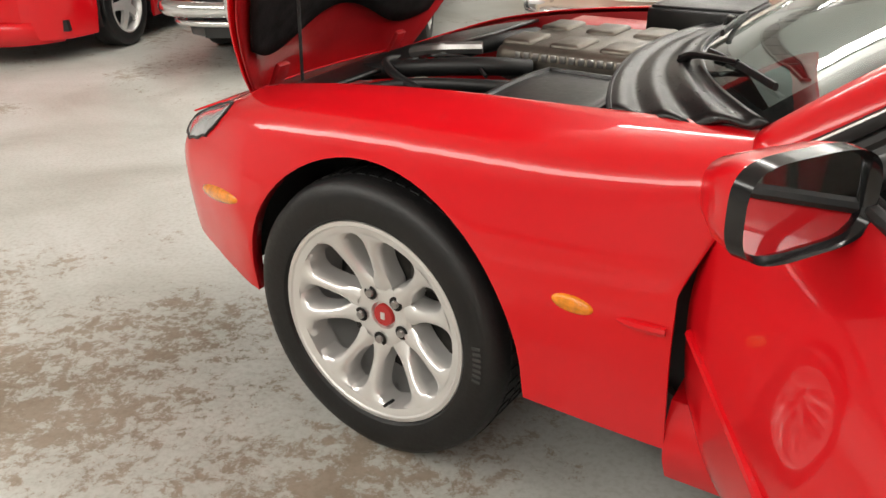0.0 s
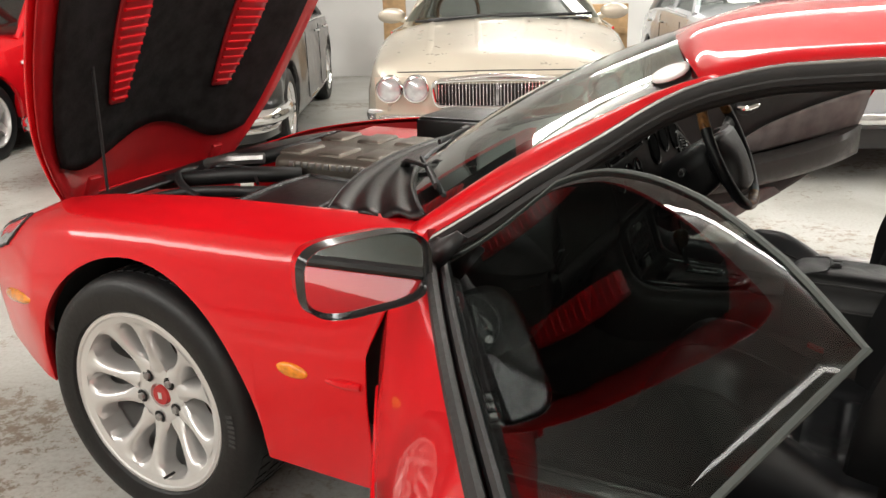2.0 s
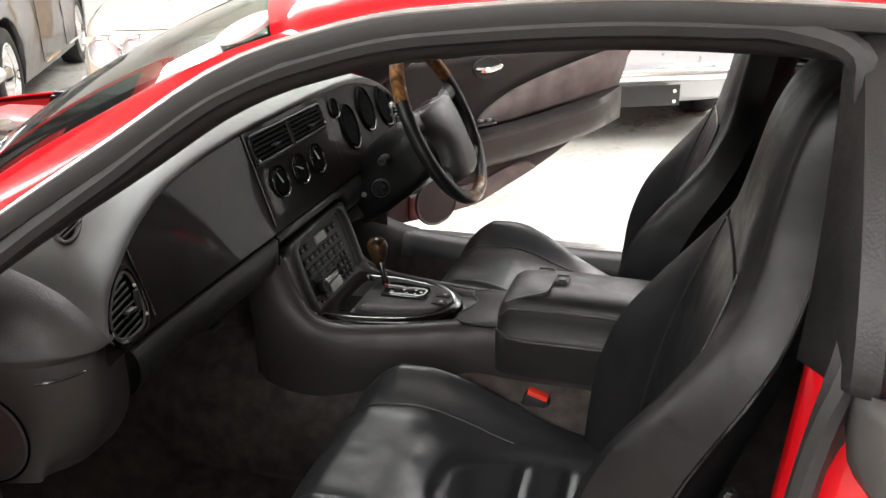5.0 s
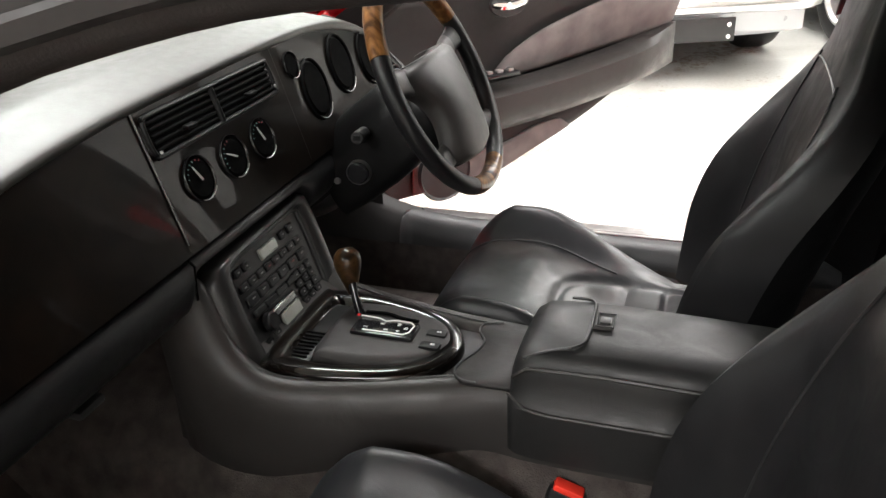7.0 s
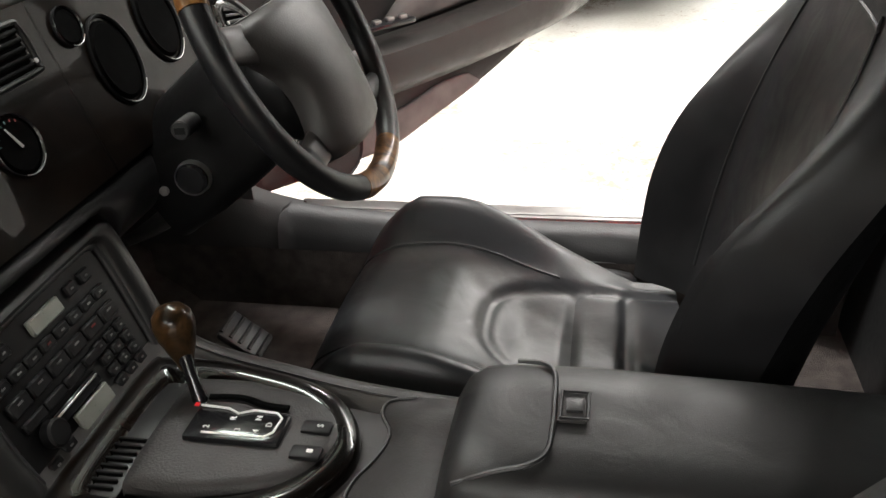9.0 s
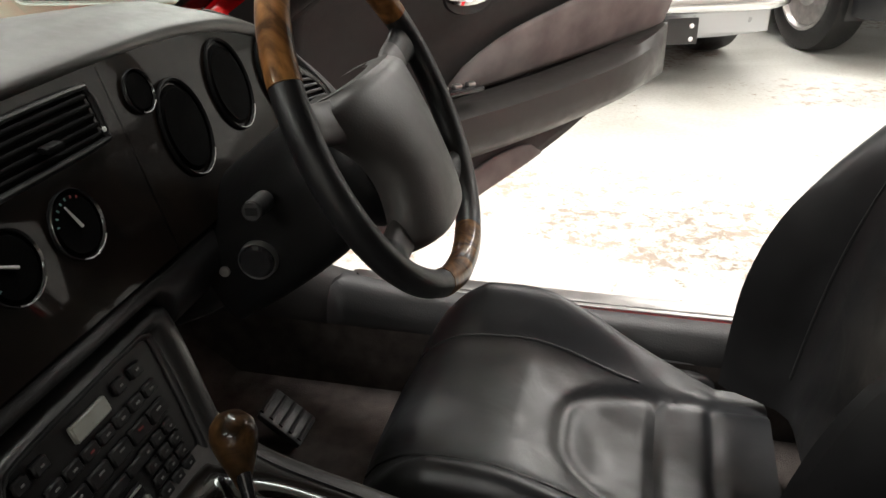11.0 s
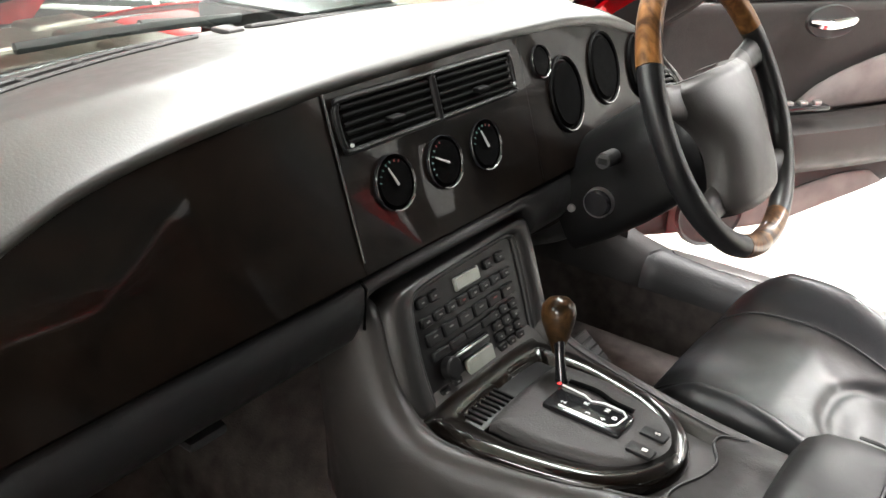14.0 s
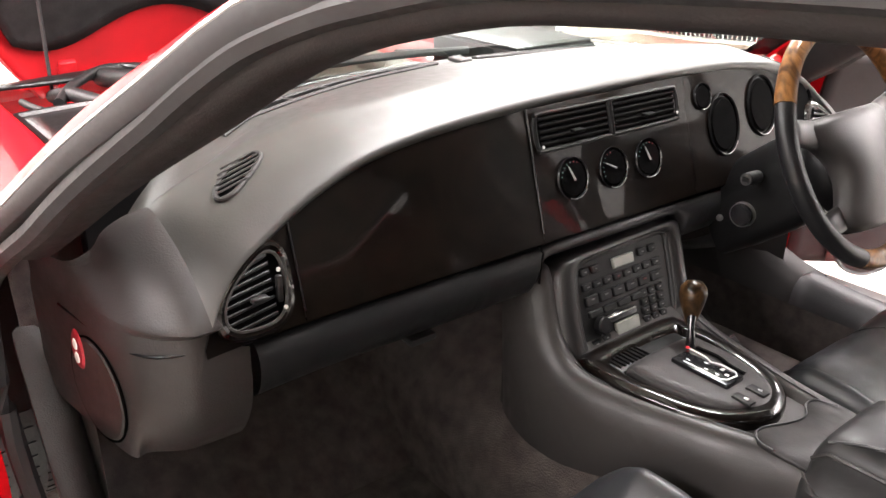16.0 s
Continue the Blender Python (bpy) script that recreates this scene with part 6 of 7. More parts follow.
# near-black bar that paints the shade in the lever's slot
part("gate_slot", tube(spline([(1.166, 0.034, GZ - 0.003), (1.20, 0.036, GZ - 0.003), (1.226, 0.028, GZ - 0.003), (1.252, 0.026, GZ - 0.003)], 14), 0.0045, 6, flat=0.5), DEEP, gate)
for y in (-0.030, 0.004):
    b = part("mode_button", box(1.288, y, 0.585, 0.030, 0.017, 0.006, 0.005), KEY, console)
    if y > 0:
        letter("button_mark", "S", 0.009, Matrix.Translation((1.292, y, 0.5884)) @ Matrix.Rotation(radians(90), 4, "Z"), WHITE, b)
    else:
        part("button_mark", box(1.292, y, 0.5884, 0.006, 0.004, 0.001, 0), WHITE, b)
lever = part("gear_lever", tube([(1.160, 0.028, 0.575), (1.146, 0.042, 0.605), (1.137, 0.052, 0.628)], [0.009, 0.006, 0.008], 10), GLOSSBLACK, console)
bm = lathe([(0.007, -0.026), (0.009, -0.018), (0.0145, -0.003), (0.0195, 0.012), (0.0215, 0.024), (0.0195, 0.035), (0.0125, 0.043), (0.0001, 0.046)], 28, frame_of((1.133, 0.056, 0.632), (-0.16, 0.16, 1)))
part("lever_knob", bm, veneer("dark_walnut_knob", (0.010, 0.006, 0.003), (0.07, 0.036, 0.014), 30.0), lever, "pear-shaped polished walnut knob")

# cup-holder lid and armrest
wav = spline([(1.372, 0.066, 0), (1.346, 0.056, 0), (1.343, 0.036, 0), (1.357, 0.010, 0), (1.353, -0.020, 0), (1.340, -0.050, 0), (1.337, -0.074, 0), (1.350, -0.090, 0), (1.372, -0.093, 0)], 24)
part("cup_lid", sheet([[Vector((p.x, p.y, 0.5765)) for p in wav], [Vector((1.455, p.y, 0.5775)) for p in wav]]), TRIM, console, thick=0.006)
part("lid_gap", tube([(p.x, p.y, 0.580) for p in wav], 0.0018, 6), BLACK, console)
ARMHIDE = leather("armrest_leather", (0.014, 0.0138, 0.0136), 0.44)
arm = []
for x, z, l, r in ((1.418, 0.590, -0.088, 0.045), (1.421, 0.616, -0.098, 0.052), (1.431, 0.636, -0.106, 0.057), (1.447, 0.646, -0.110, 0.060), (1.475, 0.650, -0.112, 0.060), (1.54, 0.652, -0.113, 0.060), (1.66, 0.650, -0.114, 0.058), (1.86, 0.645, -0.114, 0.055)):
    arm.append([Vector((x, l - 0.016, 0.50)), Vector((x, l - 0.016, 0.572)), Vector((x, l - 0.008, 0.580)), Vector((x, l - 0.002, z - 0.036)), Vector((x, l, z - 0.022)), Vector((x, l + 0.006, z - 0.010)), Vector((x, l + 0.020, z - 0.002)), Vector((x, l + 0.05, z)), Vector((x, r - 0.06, z)), Vector((x, r - 0.022, z - 0.003)), Vector((x, r - 0.006, z - 0.012)), Vector((x, r, z - 0.03)), Vector((x, r + 0.006, z - 0.06)), Vector((x, r + 0.012, 0.50))])
armrest = part("armrest_box", sheet([arm[0][:]] + arm, caps=False), ARMHIDE, console, "black leather armrest with a hinged lid")
lip = [(1.437, -0.098, 0.6335), (1.47, -0.095, 0.6475), (1.495, -0.090, 0.6525), (1.509, -0.076, 0.6535), (1.512, -0.05, 0.6535), (1.512, -0.01, 0.6535), (1.510, 0.025, 0.6525), (1.500, 0.042, 0.6500), (1.475, 0.050, 0.6455)]
flap = spline(lip, 40)
part("lid_seam", tube(flap, 0.0022, 6), BLACK, armrest)
part("edge_piping", tube([(x, l - 0.001, z) for x, l, z in ((1.424, -0.100, 0.604), (1.445, -0.110, 0.626), (1.475, -0.113, 0.630), (1.54, -0.114, 0.632), (1.66, -0.115, 0.630), (1.86, -0.115, 0.625))], 0.0028, 6), LEATHER2, armrest)
part("edge_piping", tube([(1.418, -0.104, 0.580), (1.445, -0.124, 0.574), (1.475, -0.130, 0.573), (1.62, -0.131, 0.573), (1.86, -0.131, 0.573)], 0.0026, 6), LEATHER2, armrest)
part("lid_latch", box(1.527, -0.020, 0.6535, 0.024, 0.036, 0.004, 0.002), TRIM, armrest)
part("latch_key", box(1.529, -0.020, 0.6565, 0.014, 0.016, 0.003, 0.001), BLACK, armrest)
part("latch_loop", tube([(1.518, -0.037, 0.657), (1.540, -0.037, 0.657), (1.541, -0.003, 0.657), (1.518, -0.003, 0.657)], 0.0014, 6, ring=True), BLACK, armrest)


HIDE = leather("seat_hide", (0.021, 0.0218, 0.024), 0.37)
HIDE.node_tree.nodes["Principled BSDF"].inputs["Specular IOR Level"].default_value = 0.52


# seats
def seat(c, sign):
    """c: the middle of the seat; sign points to the outside of the car."""
    crest = curve([1.150, 1.165, 1.19, 1.23, 1.30, 1.38, 1.46, 1.55, 1.66], [0.375, 0.430, 0.462, 0.480, 0.482, 0.468, 0.446, 0.430, 0.425])
    HW = 0.245

    def top(u, v):
        s = 2 * v - 1
        bow = 0.030 * s * s
        x = 1.150 + bow + (1.665 - 1.150 - bow) * u
        a = abs(s)
        out = s * sign > 0
        bol = math.exp(-((a - 0.80) / 0.19) ** 2)
        grow = min(1.0, max(0.0, (x - 1.155) / 0.11))
        fall = min(1.0, max(0.0, (x - 1.36) / 0.24)) ** 1.2
        high = (0.062 if out else 0.056) * grow * (1 - (0.97 if out else 0.85) * fall)
        drop = 0.030 * fall if out else 0.0
        roll = max(0.0, (a - 0.80) / 0.20)
        dish = -0.022 * math.exp(-(s / 0.45) ** 2) * min(1, max(0, (x - 1.34) / 0.1))
        wear = 0.0014 * noise.noise(Vector((x * 16, s * 5 + c * 7, 0.3))) + 0.0008 * noise.noise(Vector((x * 40, s * 9 + c * 3, 1.3)))
        q, d = abs(v - 0.5 - 0.01 * sign) / 0.285, max(0.001, (0.99 - u) / 0.52)
        f = q ** 3.2 + d ** 1.667
        gap = (f - 1) / math.hypot(23 * max(q, 0.05) ** 2.2, 6.1 * d ** 0.667)
        cut = -0.009 * math.exp(-(gap / 0.009) ** 2)
        if gap < 0:
            fade = min(1.0, -gap / 0.012)
            cut += fade * (-0.004 - 0.007 * sum(math.exp(-((u - g) / 0.016) ** 2) for g in (0.70, 0.85)))
        z = crest(x - 0.6 * bow) + high * bol - drop * bol + dish + wear - 0.115 * roll ** 2.4 + cut
        return Vector((x, c + HW * s, z))
    rows = [[top(u / 84, v / 64) for v in range(65)] for u in range(85)]
    bm = sheet(rows)
    skirt = [rows[i][0] for i in range(84, -1, -1)] + rows[0][1:] + [rows[i][64] for i in range(1, 85)]
    sheet([skirt, [Vector((p.x + (0.03 if p.x < 1.28 else 0), c + (p.y - c) * 1.0, min(p.z - 0.02, 0.36))) for p in skirt], [Vector((p.x + (0.05 if p.x < 1.28 else 0), c + (p.y - c) * 0.93, 0.27)) for p in skirt]], False, bm)
    st = part("seat", bm, HIDE, car, "black leather bucket seat")
    for side in (-1, 1):
        part("bolster_seam", tube([top(0.03 + 0.62 * u / 20, 0.5 + 0.5 * side * (0.52 + 0.10 * math.sin(1.57 * u / 20) - 0.06 * u / 20)) + Vector((0, 0, 0.001)) for u in range(21)], 0.0020, 6), BLACK, st)
    part("seat_base", box(1.40, c, 0.27, 0.46, 0.36, 0.07, 0.02), BLACK, st)

    # backrest: the side bolsters stand forward low down, and it narrows to a fixed headrest
    mid = curve([0.42, 0.50, 0.60, 0.70, 0.80, 0.90, 0.98, 1.05, 1.10, 1.13, 1.145], [1.690, 1.705, 1.722, 1.742, 1.766, 1.794, 1.812, 1.828, 1.850, 1.880, 1.905])
    wing = curve([0.42, 0.50, 0.56, 0.62, 0.68, 0.74, 0.80, 0.865, 0.92, 0.98, 1.05, 1.10, 1.13, 1.145], [1.600, 1.606, 1.612, 1.626, 1.650, 1.690, 1.738, 1.786, 1.812, 1.824, 1.838, 1.858, 1.886, 1.908])
    half = curve([0.42, 0.52, 0.64, 0.76, 0.84, 0.90, 0.96, 1.02, 1.08, 1.12, 1.145], [0.228, 0.246, 0.252, 0.246, 0.228, 0.196, 0.164, 0.152, 0.142, 0.122, 0.075])
    rear = curve([0.42, 0.55, 0.70, 0.85, 1.0, 1.10, 1.145], [1.775, 1.800, 1.845, 1.895, 1.930, 1.945, 1.930])

    def back(z, j, n=56):
        """j runs round the section: across the front from one side to the other, then round the back."""
        w, m, g, r = half(z), mid(z), wing(z), rear(z)
        a = 6.28318 * j / n
        s = math.cos(a)
        k = math.copysign(min(1.0, abs(s) ** 0.75), s)
        if math.sin(a) >= 0:
            q = math.exp(-((abs(k) - 0.84) / 0.17) ** 2)
            f = m + (g - m) * q
            e = max(0.0, (abs(k) - 0.86) / 0.14)
            x = f + (0.5 * (g + r) - f) * e ** 2.6
        else:
            e = abs(k)
            x = r + (0.5 * (g + r) - r) * e ** 3.5
        return Vector((x, c + w * k, z))
    zs = [0.42, 0.425, 0.44] + [0.46 + 0.64 * i / 30 for i in range(31)] + [1.115, 1.128, 1.137, 1.143, 1.145]
    # darker leather than the cushion's, so its colour carries the cabin's shade
    bk = part("backrest", sheet([[back(z, j) for j in range(56)] for z in zs], True, caps=True), LEATHER, st, "black leather backrest with fixed headrest, darkened for shade")
    for j0 in (9.2, 18.8):
        part("backrest_seam", tube([back(z, j0) + Vector((-0.001, 0, 0)) for z in np.linspace(0.47, 0.90, 24)], 0.0022, 6, up=(1, 0, 0)), BLACK, bk)
    part("backrest_seam", tube([back(0.885 + 0.012 * math.cos(q), 14 + 5 * math.sin(q)) + Vector((-0.001, 0, 0)) for q in np.linspace(-1.5, 1.5, 16)], 0.0022, 6, up=(1, 0, 0)), BLACK, bk)
    side_j = 54.2 if sign > 0 else 29.8
    part("side_seam", tube([back(z, side_j) + Vector((0, sign * 0.001, 0)) for z in np.linspace(0.45, 1.06, 26)], 0.0026, 6), GLOSSBLACK, bk)
    hd = part("recline_handle", box(1.795, c + sign * 0.248, 0.665, 0.020, 0.016, 0.062, 0.006, Matrix.Rotation(radians(24), 4, "Y")), GLOSSBLACK, bk)
    part("handle_tip", box(1.785, c + sign * 0.257, 0.640, 0.009, 0.004, 0.014, 0.002), CHROME, hd)
    return st


seat(-0.40, -1)
seat(0.395, 1)
for sign in (-1, 1):
    b = part("belt_buckle", box(1.494, sign * 0.143, 0.428, 0.050, 0.022, 0.10, 0.008, Matrix.Rotation(radians(18), 4, "Y")), BLACK, car, "black seat-belt buckle with a red button")
    part("buckle_button", box(1.508, sign * 0.143, 0.475, 0.040, 0.020, 0.012, 0.004, Matrix.Rotation(radians(18), 4, "Y")), REDPLASTIC, b)

# ---- the other cars, parked side by side with their noses towards the coupe ----
def rank(a, b, turn=0.0):
    """A pose in the row of parked cars: a runs along the row, b back from the noses; y of the pose points to the tail."""
    return ROW @ Matrix.Translation((a, b, 0)) @ Matrix.Rotation(radians(turn), 4, "Z")


def parked_wheel(owner, x, y, r, material, spokes, label):
    s = 1 if x > 0 else -1
    at = frame_of((x, y, r), (s, 0, 0))
    rim = r * 0.66
    w = part("wheel", lathe([(rim * 0.98, -0.17), (rim, -0.01), (rim * 1.03, 0.008), (rim * 0.97, 0.01), (rim * 0.9, -0.02), (rim * 0.88, -0.05)], 48), material, owner, label, m=at)
    part("tyre", lathe([(rim, -0.18), (r * 0.96, -0.18), (r, -0.15), (r, -0.03), (r * 0.97, 0.0), (r * 0.86, 0.014), (rim * 1.06, 0.008), (rim * 1.0, -0.005)], 48), RUBBER, w)
    part("wheel_back", lathe([(0.0001, -0.10), (rim, -0.10)], 24), BLACK, w)
    if spokes:
        for k in range(spokes):
            a = 6.28318 * k / spokes + 0.3
            c, q = math.cos(a), math.sin(a)
            rows = []
            for t, wd, h in ((0.16, 0.036, 0.0), (0.4, 0.032, 0.004), (0.7, 0.027, -0.004), (0.93, 0.042, -0.02)):
                p, o = Vector((rim * t * c, rim * t * q, h)), Vector((-q, c, 0)) * wd
                rows.append([p - o + Vector((0, 0, -0.03)), p - o, p + Vector((0, 0, 0.006)), p + o, p + o + Vector((0, 0, -0.03))])
            part("spoke", sheet(rows), material, w)
        part("hub", lathe([(0.0001, 0.008), (rim * 0.12, 0.008), (rim * 0.2, 0.002), (rim * 0.22, -0.04)], 24), material, w)
    else:
        part("wheel_cover", lathe([(0.0001, 0.02), (rim * 0.3, 0.016), (rim * 0.45, -0.012), (rim * 0.75, -0.004), (rim * 0.9, -0.016)], 40), material, w)
    return w


def saloon(name, label, m, paint, s):
    """A parked car. s holds its curves and stations; local x across, y to the tail, z up."""
    root = thing(name, label, "car", "parked cars", m)
    hw, zs, zc = s["half"], s["shoulder"], s["crown"]
    r, sill = s["wheel"], s.get("sill", 0.2)
    arch = r + 0.055

    def low(y):
        d = min(abs(y - s["front"]), abs(y - s["rear"]))
        return max(sill, r + math.sqrt(arch * arch - d * d)) if d < arch else sill
    ys = sorted(set([round(v, 4) for v in np.linspace(0, s["long"], 40)] + [round(c - arch * math.cos(math.pi * i / 12), 4) for c in (s["front"], s["rear"]) for i in range(13)]))
    rows = []
    for y in ys:
        w, a, b, lo = hw(y), zs(y), zc(y), low(y)
        mid = 0.52
        half = [(w - 0.05 - 0.02 * (lo > sill), lo)] + [(w - 0.035 * (1 - t) ** 2, lo + (mid - lo) * t) for t in (0.02, 0.5)] if lo < mid - 0.02 else [(w - 0.03, lo), (w - 0.004, lo + 0.004), (w, lo + 0.01)]
        top = max(lo + 0.02, mid)
        half += [(w, top), (w - 0.012, top + 0.5 * (a - top)), (w - 0.045, a - 0.03), (w - 0.085, a), (w * 0.66, a + 0.7 * (b - a)), (w * 0.33, a + 0.95 * (b - a)), (0, b)]
        rows.append([Vector((x, y, z)) for x, z in half] + [Vector((-x, y, z)) for x, z in reversed(half[:-1])])
    body = part("body", sheet(rows), paint, root)
    # nose and tail close the shell
    for y, d in ((0.0, -1), (s["long"], 1)):
        w, a, b = hw(y), zs(y), zc(y)
        part("nose_panel" if d < 0 else "tail_panel", sheet([[Vector((w * k * (1 - 0.0 * j), y + d * 0.05 * math.sin(math.pi * j / 8) * (1 - k * k), sill + (a + (b - a) * (1 - abs(k)) - sill) * j / 8)) for k in np.linspace(-1, 1, 15)] for j in range(9)]), paint, root)
    part("underside", box(0, s["long"] / 2, sill + 0.1, 2 * hw(1.5) - 0.3, s["long"] - 0.3, 0.08, 0), BLACK, root)
    for y in (s["front"], s["rear"]):
        for x in (-1, 1):
            rw = [[Vector((x * q, y + (arch + 0.004) * math.cos(t), r + (arch + 0.004) * math.sin(t))) for q in (hw(y) - 0.03, 0.4)] for t in np.linspace(-0.3, 3.44, 15)]
            part("wheel_well", sheet(rw), BLACK, root)
            parked_wheel(root, x * (hw(y) - 0.03), y, r, s["rim"], s["spokes"], s["rimlabel"])
    # glasshouse
    c0, c1, c2, c3, top, wb, wt = s["cabin"]

    def edge(y):
        return zs(y) - 0.005

    def shell(y, v):
        t = curve([c0, c1, c2, c3], [0, 1, 1, 0])(y)
        rf = edge(y) + (top - edge(y)) * math.sin(1.5708 * t) ** 0.8
        return Vector((wb + (wt - wb) * v, y, edge(y) + (rf - edge(y)) * v))
    ws = part("windscreen", grid(lambda u, v: Vector(((2 * v - 1) * (wb + (wt - wb) * u), c0 + (c1 - c0) * u + 0.10 * (2 * v - 1) ** 2, zc(c0) - 0.02 * (2 * v - 1) ** 2 + (top - 0.02 - zc(c0)) * u)), 8, 14), DARKGLASS, root)
    part("rear_screen", grid(lambda u, v: Vector(((2 * v - 1) * (wb + (wt - wb) * u), c3 + (c2 - c3) * u, zs(c3) + (top - 0.02 - zs(c3)) * u)), 6, 10), DARKGLASS, root)
    part("roof", grid(lambda u, v: Vector(((2 * v - 1) * (wt + 0.02), c1 - 0.02 + 0.10 * (2 * v - 1) ** 2 * (1 - u) + (c2 - c1 + 0.04) * u, top - 0.02 + 0.05 * (1 - (2 * v - 1) ** 2) * math.sin(0.6 + 2.0 * u))), 10, 14), paint, root)
    for x in (-1, 1):
        lo = [Vector((x * wb, c0 + 0.10, zs(c0))), Vector((x * wb, (c1 + c2) / 2, zs((c1 + c2) / 2))), Vector((x * wb, c3, zs(c3)))]
        hi = [Vector((x * wt, c1 + 0.10, top - 0.02)), Vector((x * wt, (c1 + c2) / 2, top)), Vector((x * wt, c2, top - 0.02))]
        for i in (0, 1):
            part("side_window", sheet([[lo[i].lerp(lo[i + 1], t), hi[i].lerp(hi[i + 1], t)] for t in np.linspace(0.0, 1.0, 5)]), DARKGLASS, root)
        for p, q, rr in ((lo[0], hi[0], 0.035), (lo[1], hi[1], 0.03), (lo[2], hi[2], 0.045)):
            part("pillar", tube([p, q], rr, 8), paint, root)
        part("roof_rail", tube([hi[0], hi[1], hi[2]], 0.025, 8), s.get("trim", paint), root)
        part("waist_strip", tube([Vector((x * (hw(y) - 0.05), y, zs(y) - 0.015)) for y in np.linspace(c0 + 0.1, c3 - 0.1, 12)], 0.011, 6), CHROME if s.get("bright") else SEAL, root)
        for y in s["handles"]:
            part("door_handle", tube(spline([(x * (hw(y) - 0.01), y - 0.09, zs(y) - 0.115), (x * (hw(y) + 0.025), y, zs(y) - 0.115), (x * (hw(y) - 0.01), y + 0.09, zs(y) - 0.115)], 8), 0.011, 6), CHROME if s.get("bright") else paint, root)
        for y in s["seams"]:
            part("door_seam", tube([Vector((x * (hw(y) - 0.002 - 0.03 * max(0, (z - 0.7))), y, z)) for z in np.linspace(sill + 0.08, zs(y) - 0.06, 8)], 0.004, 5), BLACK, root)
        # door mirror
        my = c0 + s.get("mirror", 0.35)
        if my > 0:
            bm = bmesh.new()
            bmesh.ops.create_uvsphere(bm, u_segments=18, v_segments=10, radius=1)
            bm.transform(Matrix.Translation((x * (wb + 0.16), my, zs(my) + 0.09)) @ Matrix.Diagonal((0.115, 0.05, 0.062, 1)))
            mr = part("door_mirror", bm, paint, root)
            part("mirror_arm", tube([(x * (wb - 0.02), my + 0.03, zs(my) + 0.02), (x * (wb + 0.10), my, zs(my) + 0.07)], 0.025, 8), paint, mr)
    return root


def chrome_bumper(owner, y, z, half, depth=0.10, tall=0.10, over=()):
    """A bright bar with wrapped ends and, where asked, two overriders."""
    path = spline([(-half, y + 0.55, z), (-half + 0.005, y + 0.25, z), (-half + 0.12, y + 0.07, z), (-half * 0.5, y, z), (half * 0.5, y, z), (half - 0.12, y + 0.07, z), (half - 0.005, y + 0.25, z), (half, y + 0.55, z)], 40)
    b = part("bumper", tube(path, depth * 0.42, 10, flat=tall / depth), CHROME, owner, "chrome bumper")
    for x in over:
        bm = bmesh.new()
        bmesh.ops.create_uvsphere(bm, u_segments=16, v_segments=10, radius=1)
        bm.transform(Matrix.Translation((x, y - 0.03, z + 0.03)) @ Matrix.Diagonal((0.035, 0.045, 0.12, 1)))
        part("overrider", bm, CHROME, b)
    return b


def round_lamp(owner, x, y, z, r, hood=None):
    at = frame_of((x, y, z), (0, -1, 0))
    ring = part("headlamp", lathe([(r * 0.9, 0.006), (r * 0.98, 0.02), (r * 1.08, 0.018), (r * 1.16, 0.0), (r * 1.16, -0.06)], 36, at), CHROME, owner, "round headlamp in a bright ring")
    part("lens", lathe([(0.0001, 0.022), (r * 0.5, 0.018), (r * 0.92, 0.004)], 32, at), LENS, ring)
    return ring


# champagne saloon
gold_spec = dict(
    half=curve([0, 0.06, 0.3, 0.9, 2.0, 3.6, 4.6, 4.9], [0.76, 0.80, 0.86, 0.895, 0.90, 0.89, 0.83, 0.76]),
    shoulder=curve([0, 0.1, 0.6, 1.35, 2.5, 3.8, 4.9], [0.765, 0.80, 0.875, 0.95, 0.955, 0.95, 0.84]),
    crown=curve([0, 0.06, 0.25, 0.8, 1.35, 2.5, 3.9, 4.9], [0.765, 0.815, 0.885, 0.975, 1.035, 1.03, 0.99, 0.88]),
    wheel=0.32, front=0.9, rear=3.75, long=4.9, rim=ALLOY, spokes=7, rimlabel="silver alloy wheel",
    cabin=(1.36, 2.05, 3.1, 3.9, 1.36, 0.74, 0.56), handles=(2.55, 3.35), seams=(1.75, 2.75), trim=CHROME, bright=True, mirror=0.50)
gold = saloon("champagne_saloon", "champagne-gold four-door saloon with twin round headlamps and chrome grille", rank(0.50, 2.54), GOLD, gold_spec)
for x in (-0.665, -0.50, 0.50, 0.665):
    round_lamp(gold, x, -0.04, 0.692, 0.074)
grille = part("radiator_grille", sheet([[Vector((x, -0.05 - 0.03 * (1 - (x / 0.4) ** 2), z)) for z in (0.595, 0.66, 0.725)] for x in np.linspace(-0.37, 0.37, 15)]), BLACK, gold, "wide chrome grille with upright bars")
outline = spline([(-0.385, -0.062, 0.725), (-0.39, -0.062, 0.66), (-0.37, -0.062, 0.60), (-0.3, -0.072, 0.588), (0.0, -0.095, 0.585), (0.3, -0.072, 0.588), (0.37, -0.062, 0.60), (0.39, -0.062, 0.66), (0.385, -0.062, 0.725), (0.3, -0.074, 0.742), (0.0, -0.098, 0.752), (-0.3, -0.074, 0.742)], 60, True)
part("grille_frame", tube(outline, 0.012, 8, ring=True, up=(0, 1, 0)), CHROME, grille)
part("grille_crest", tube(spline([(-0.36, -0.058, 0.745), (-0.2, -0.08, 0.764), (0, -0.088, 0.775), (0.2, -0.08, 0.764), (0.36, -0.058, 0.745)], 24), 0.016, 8, flat=0.7), CHROME, grille)
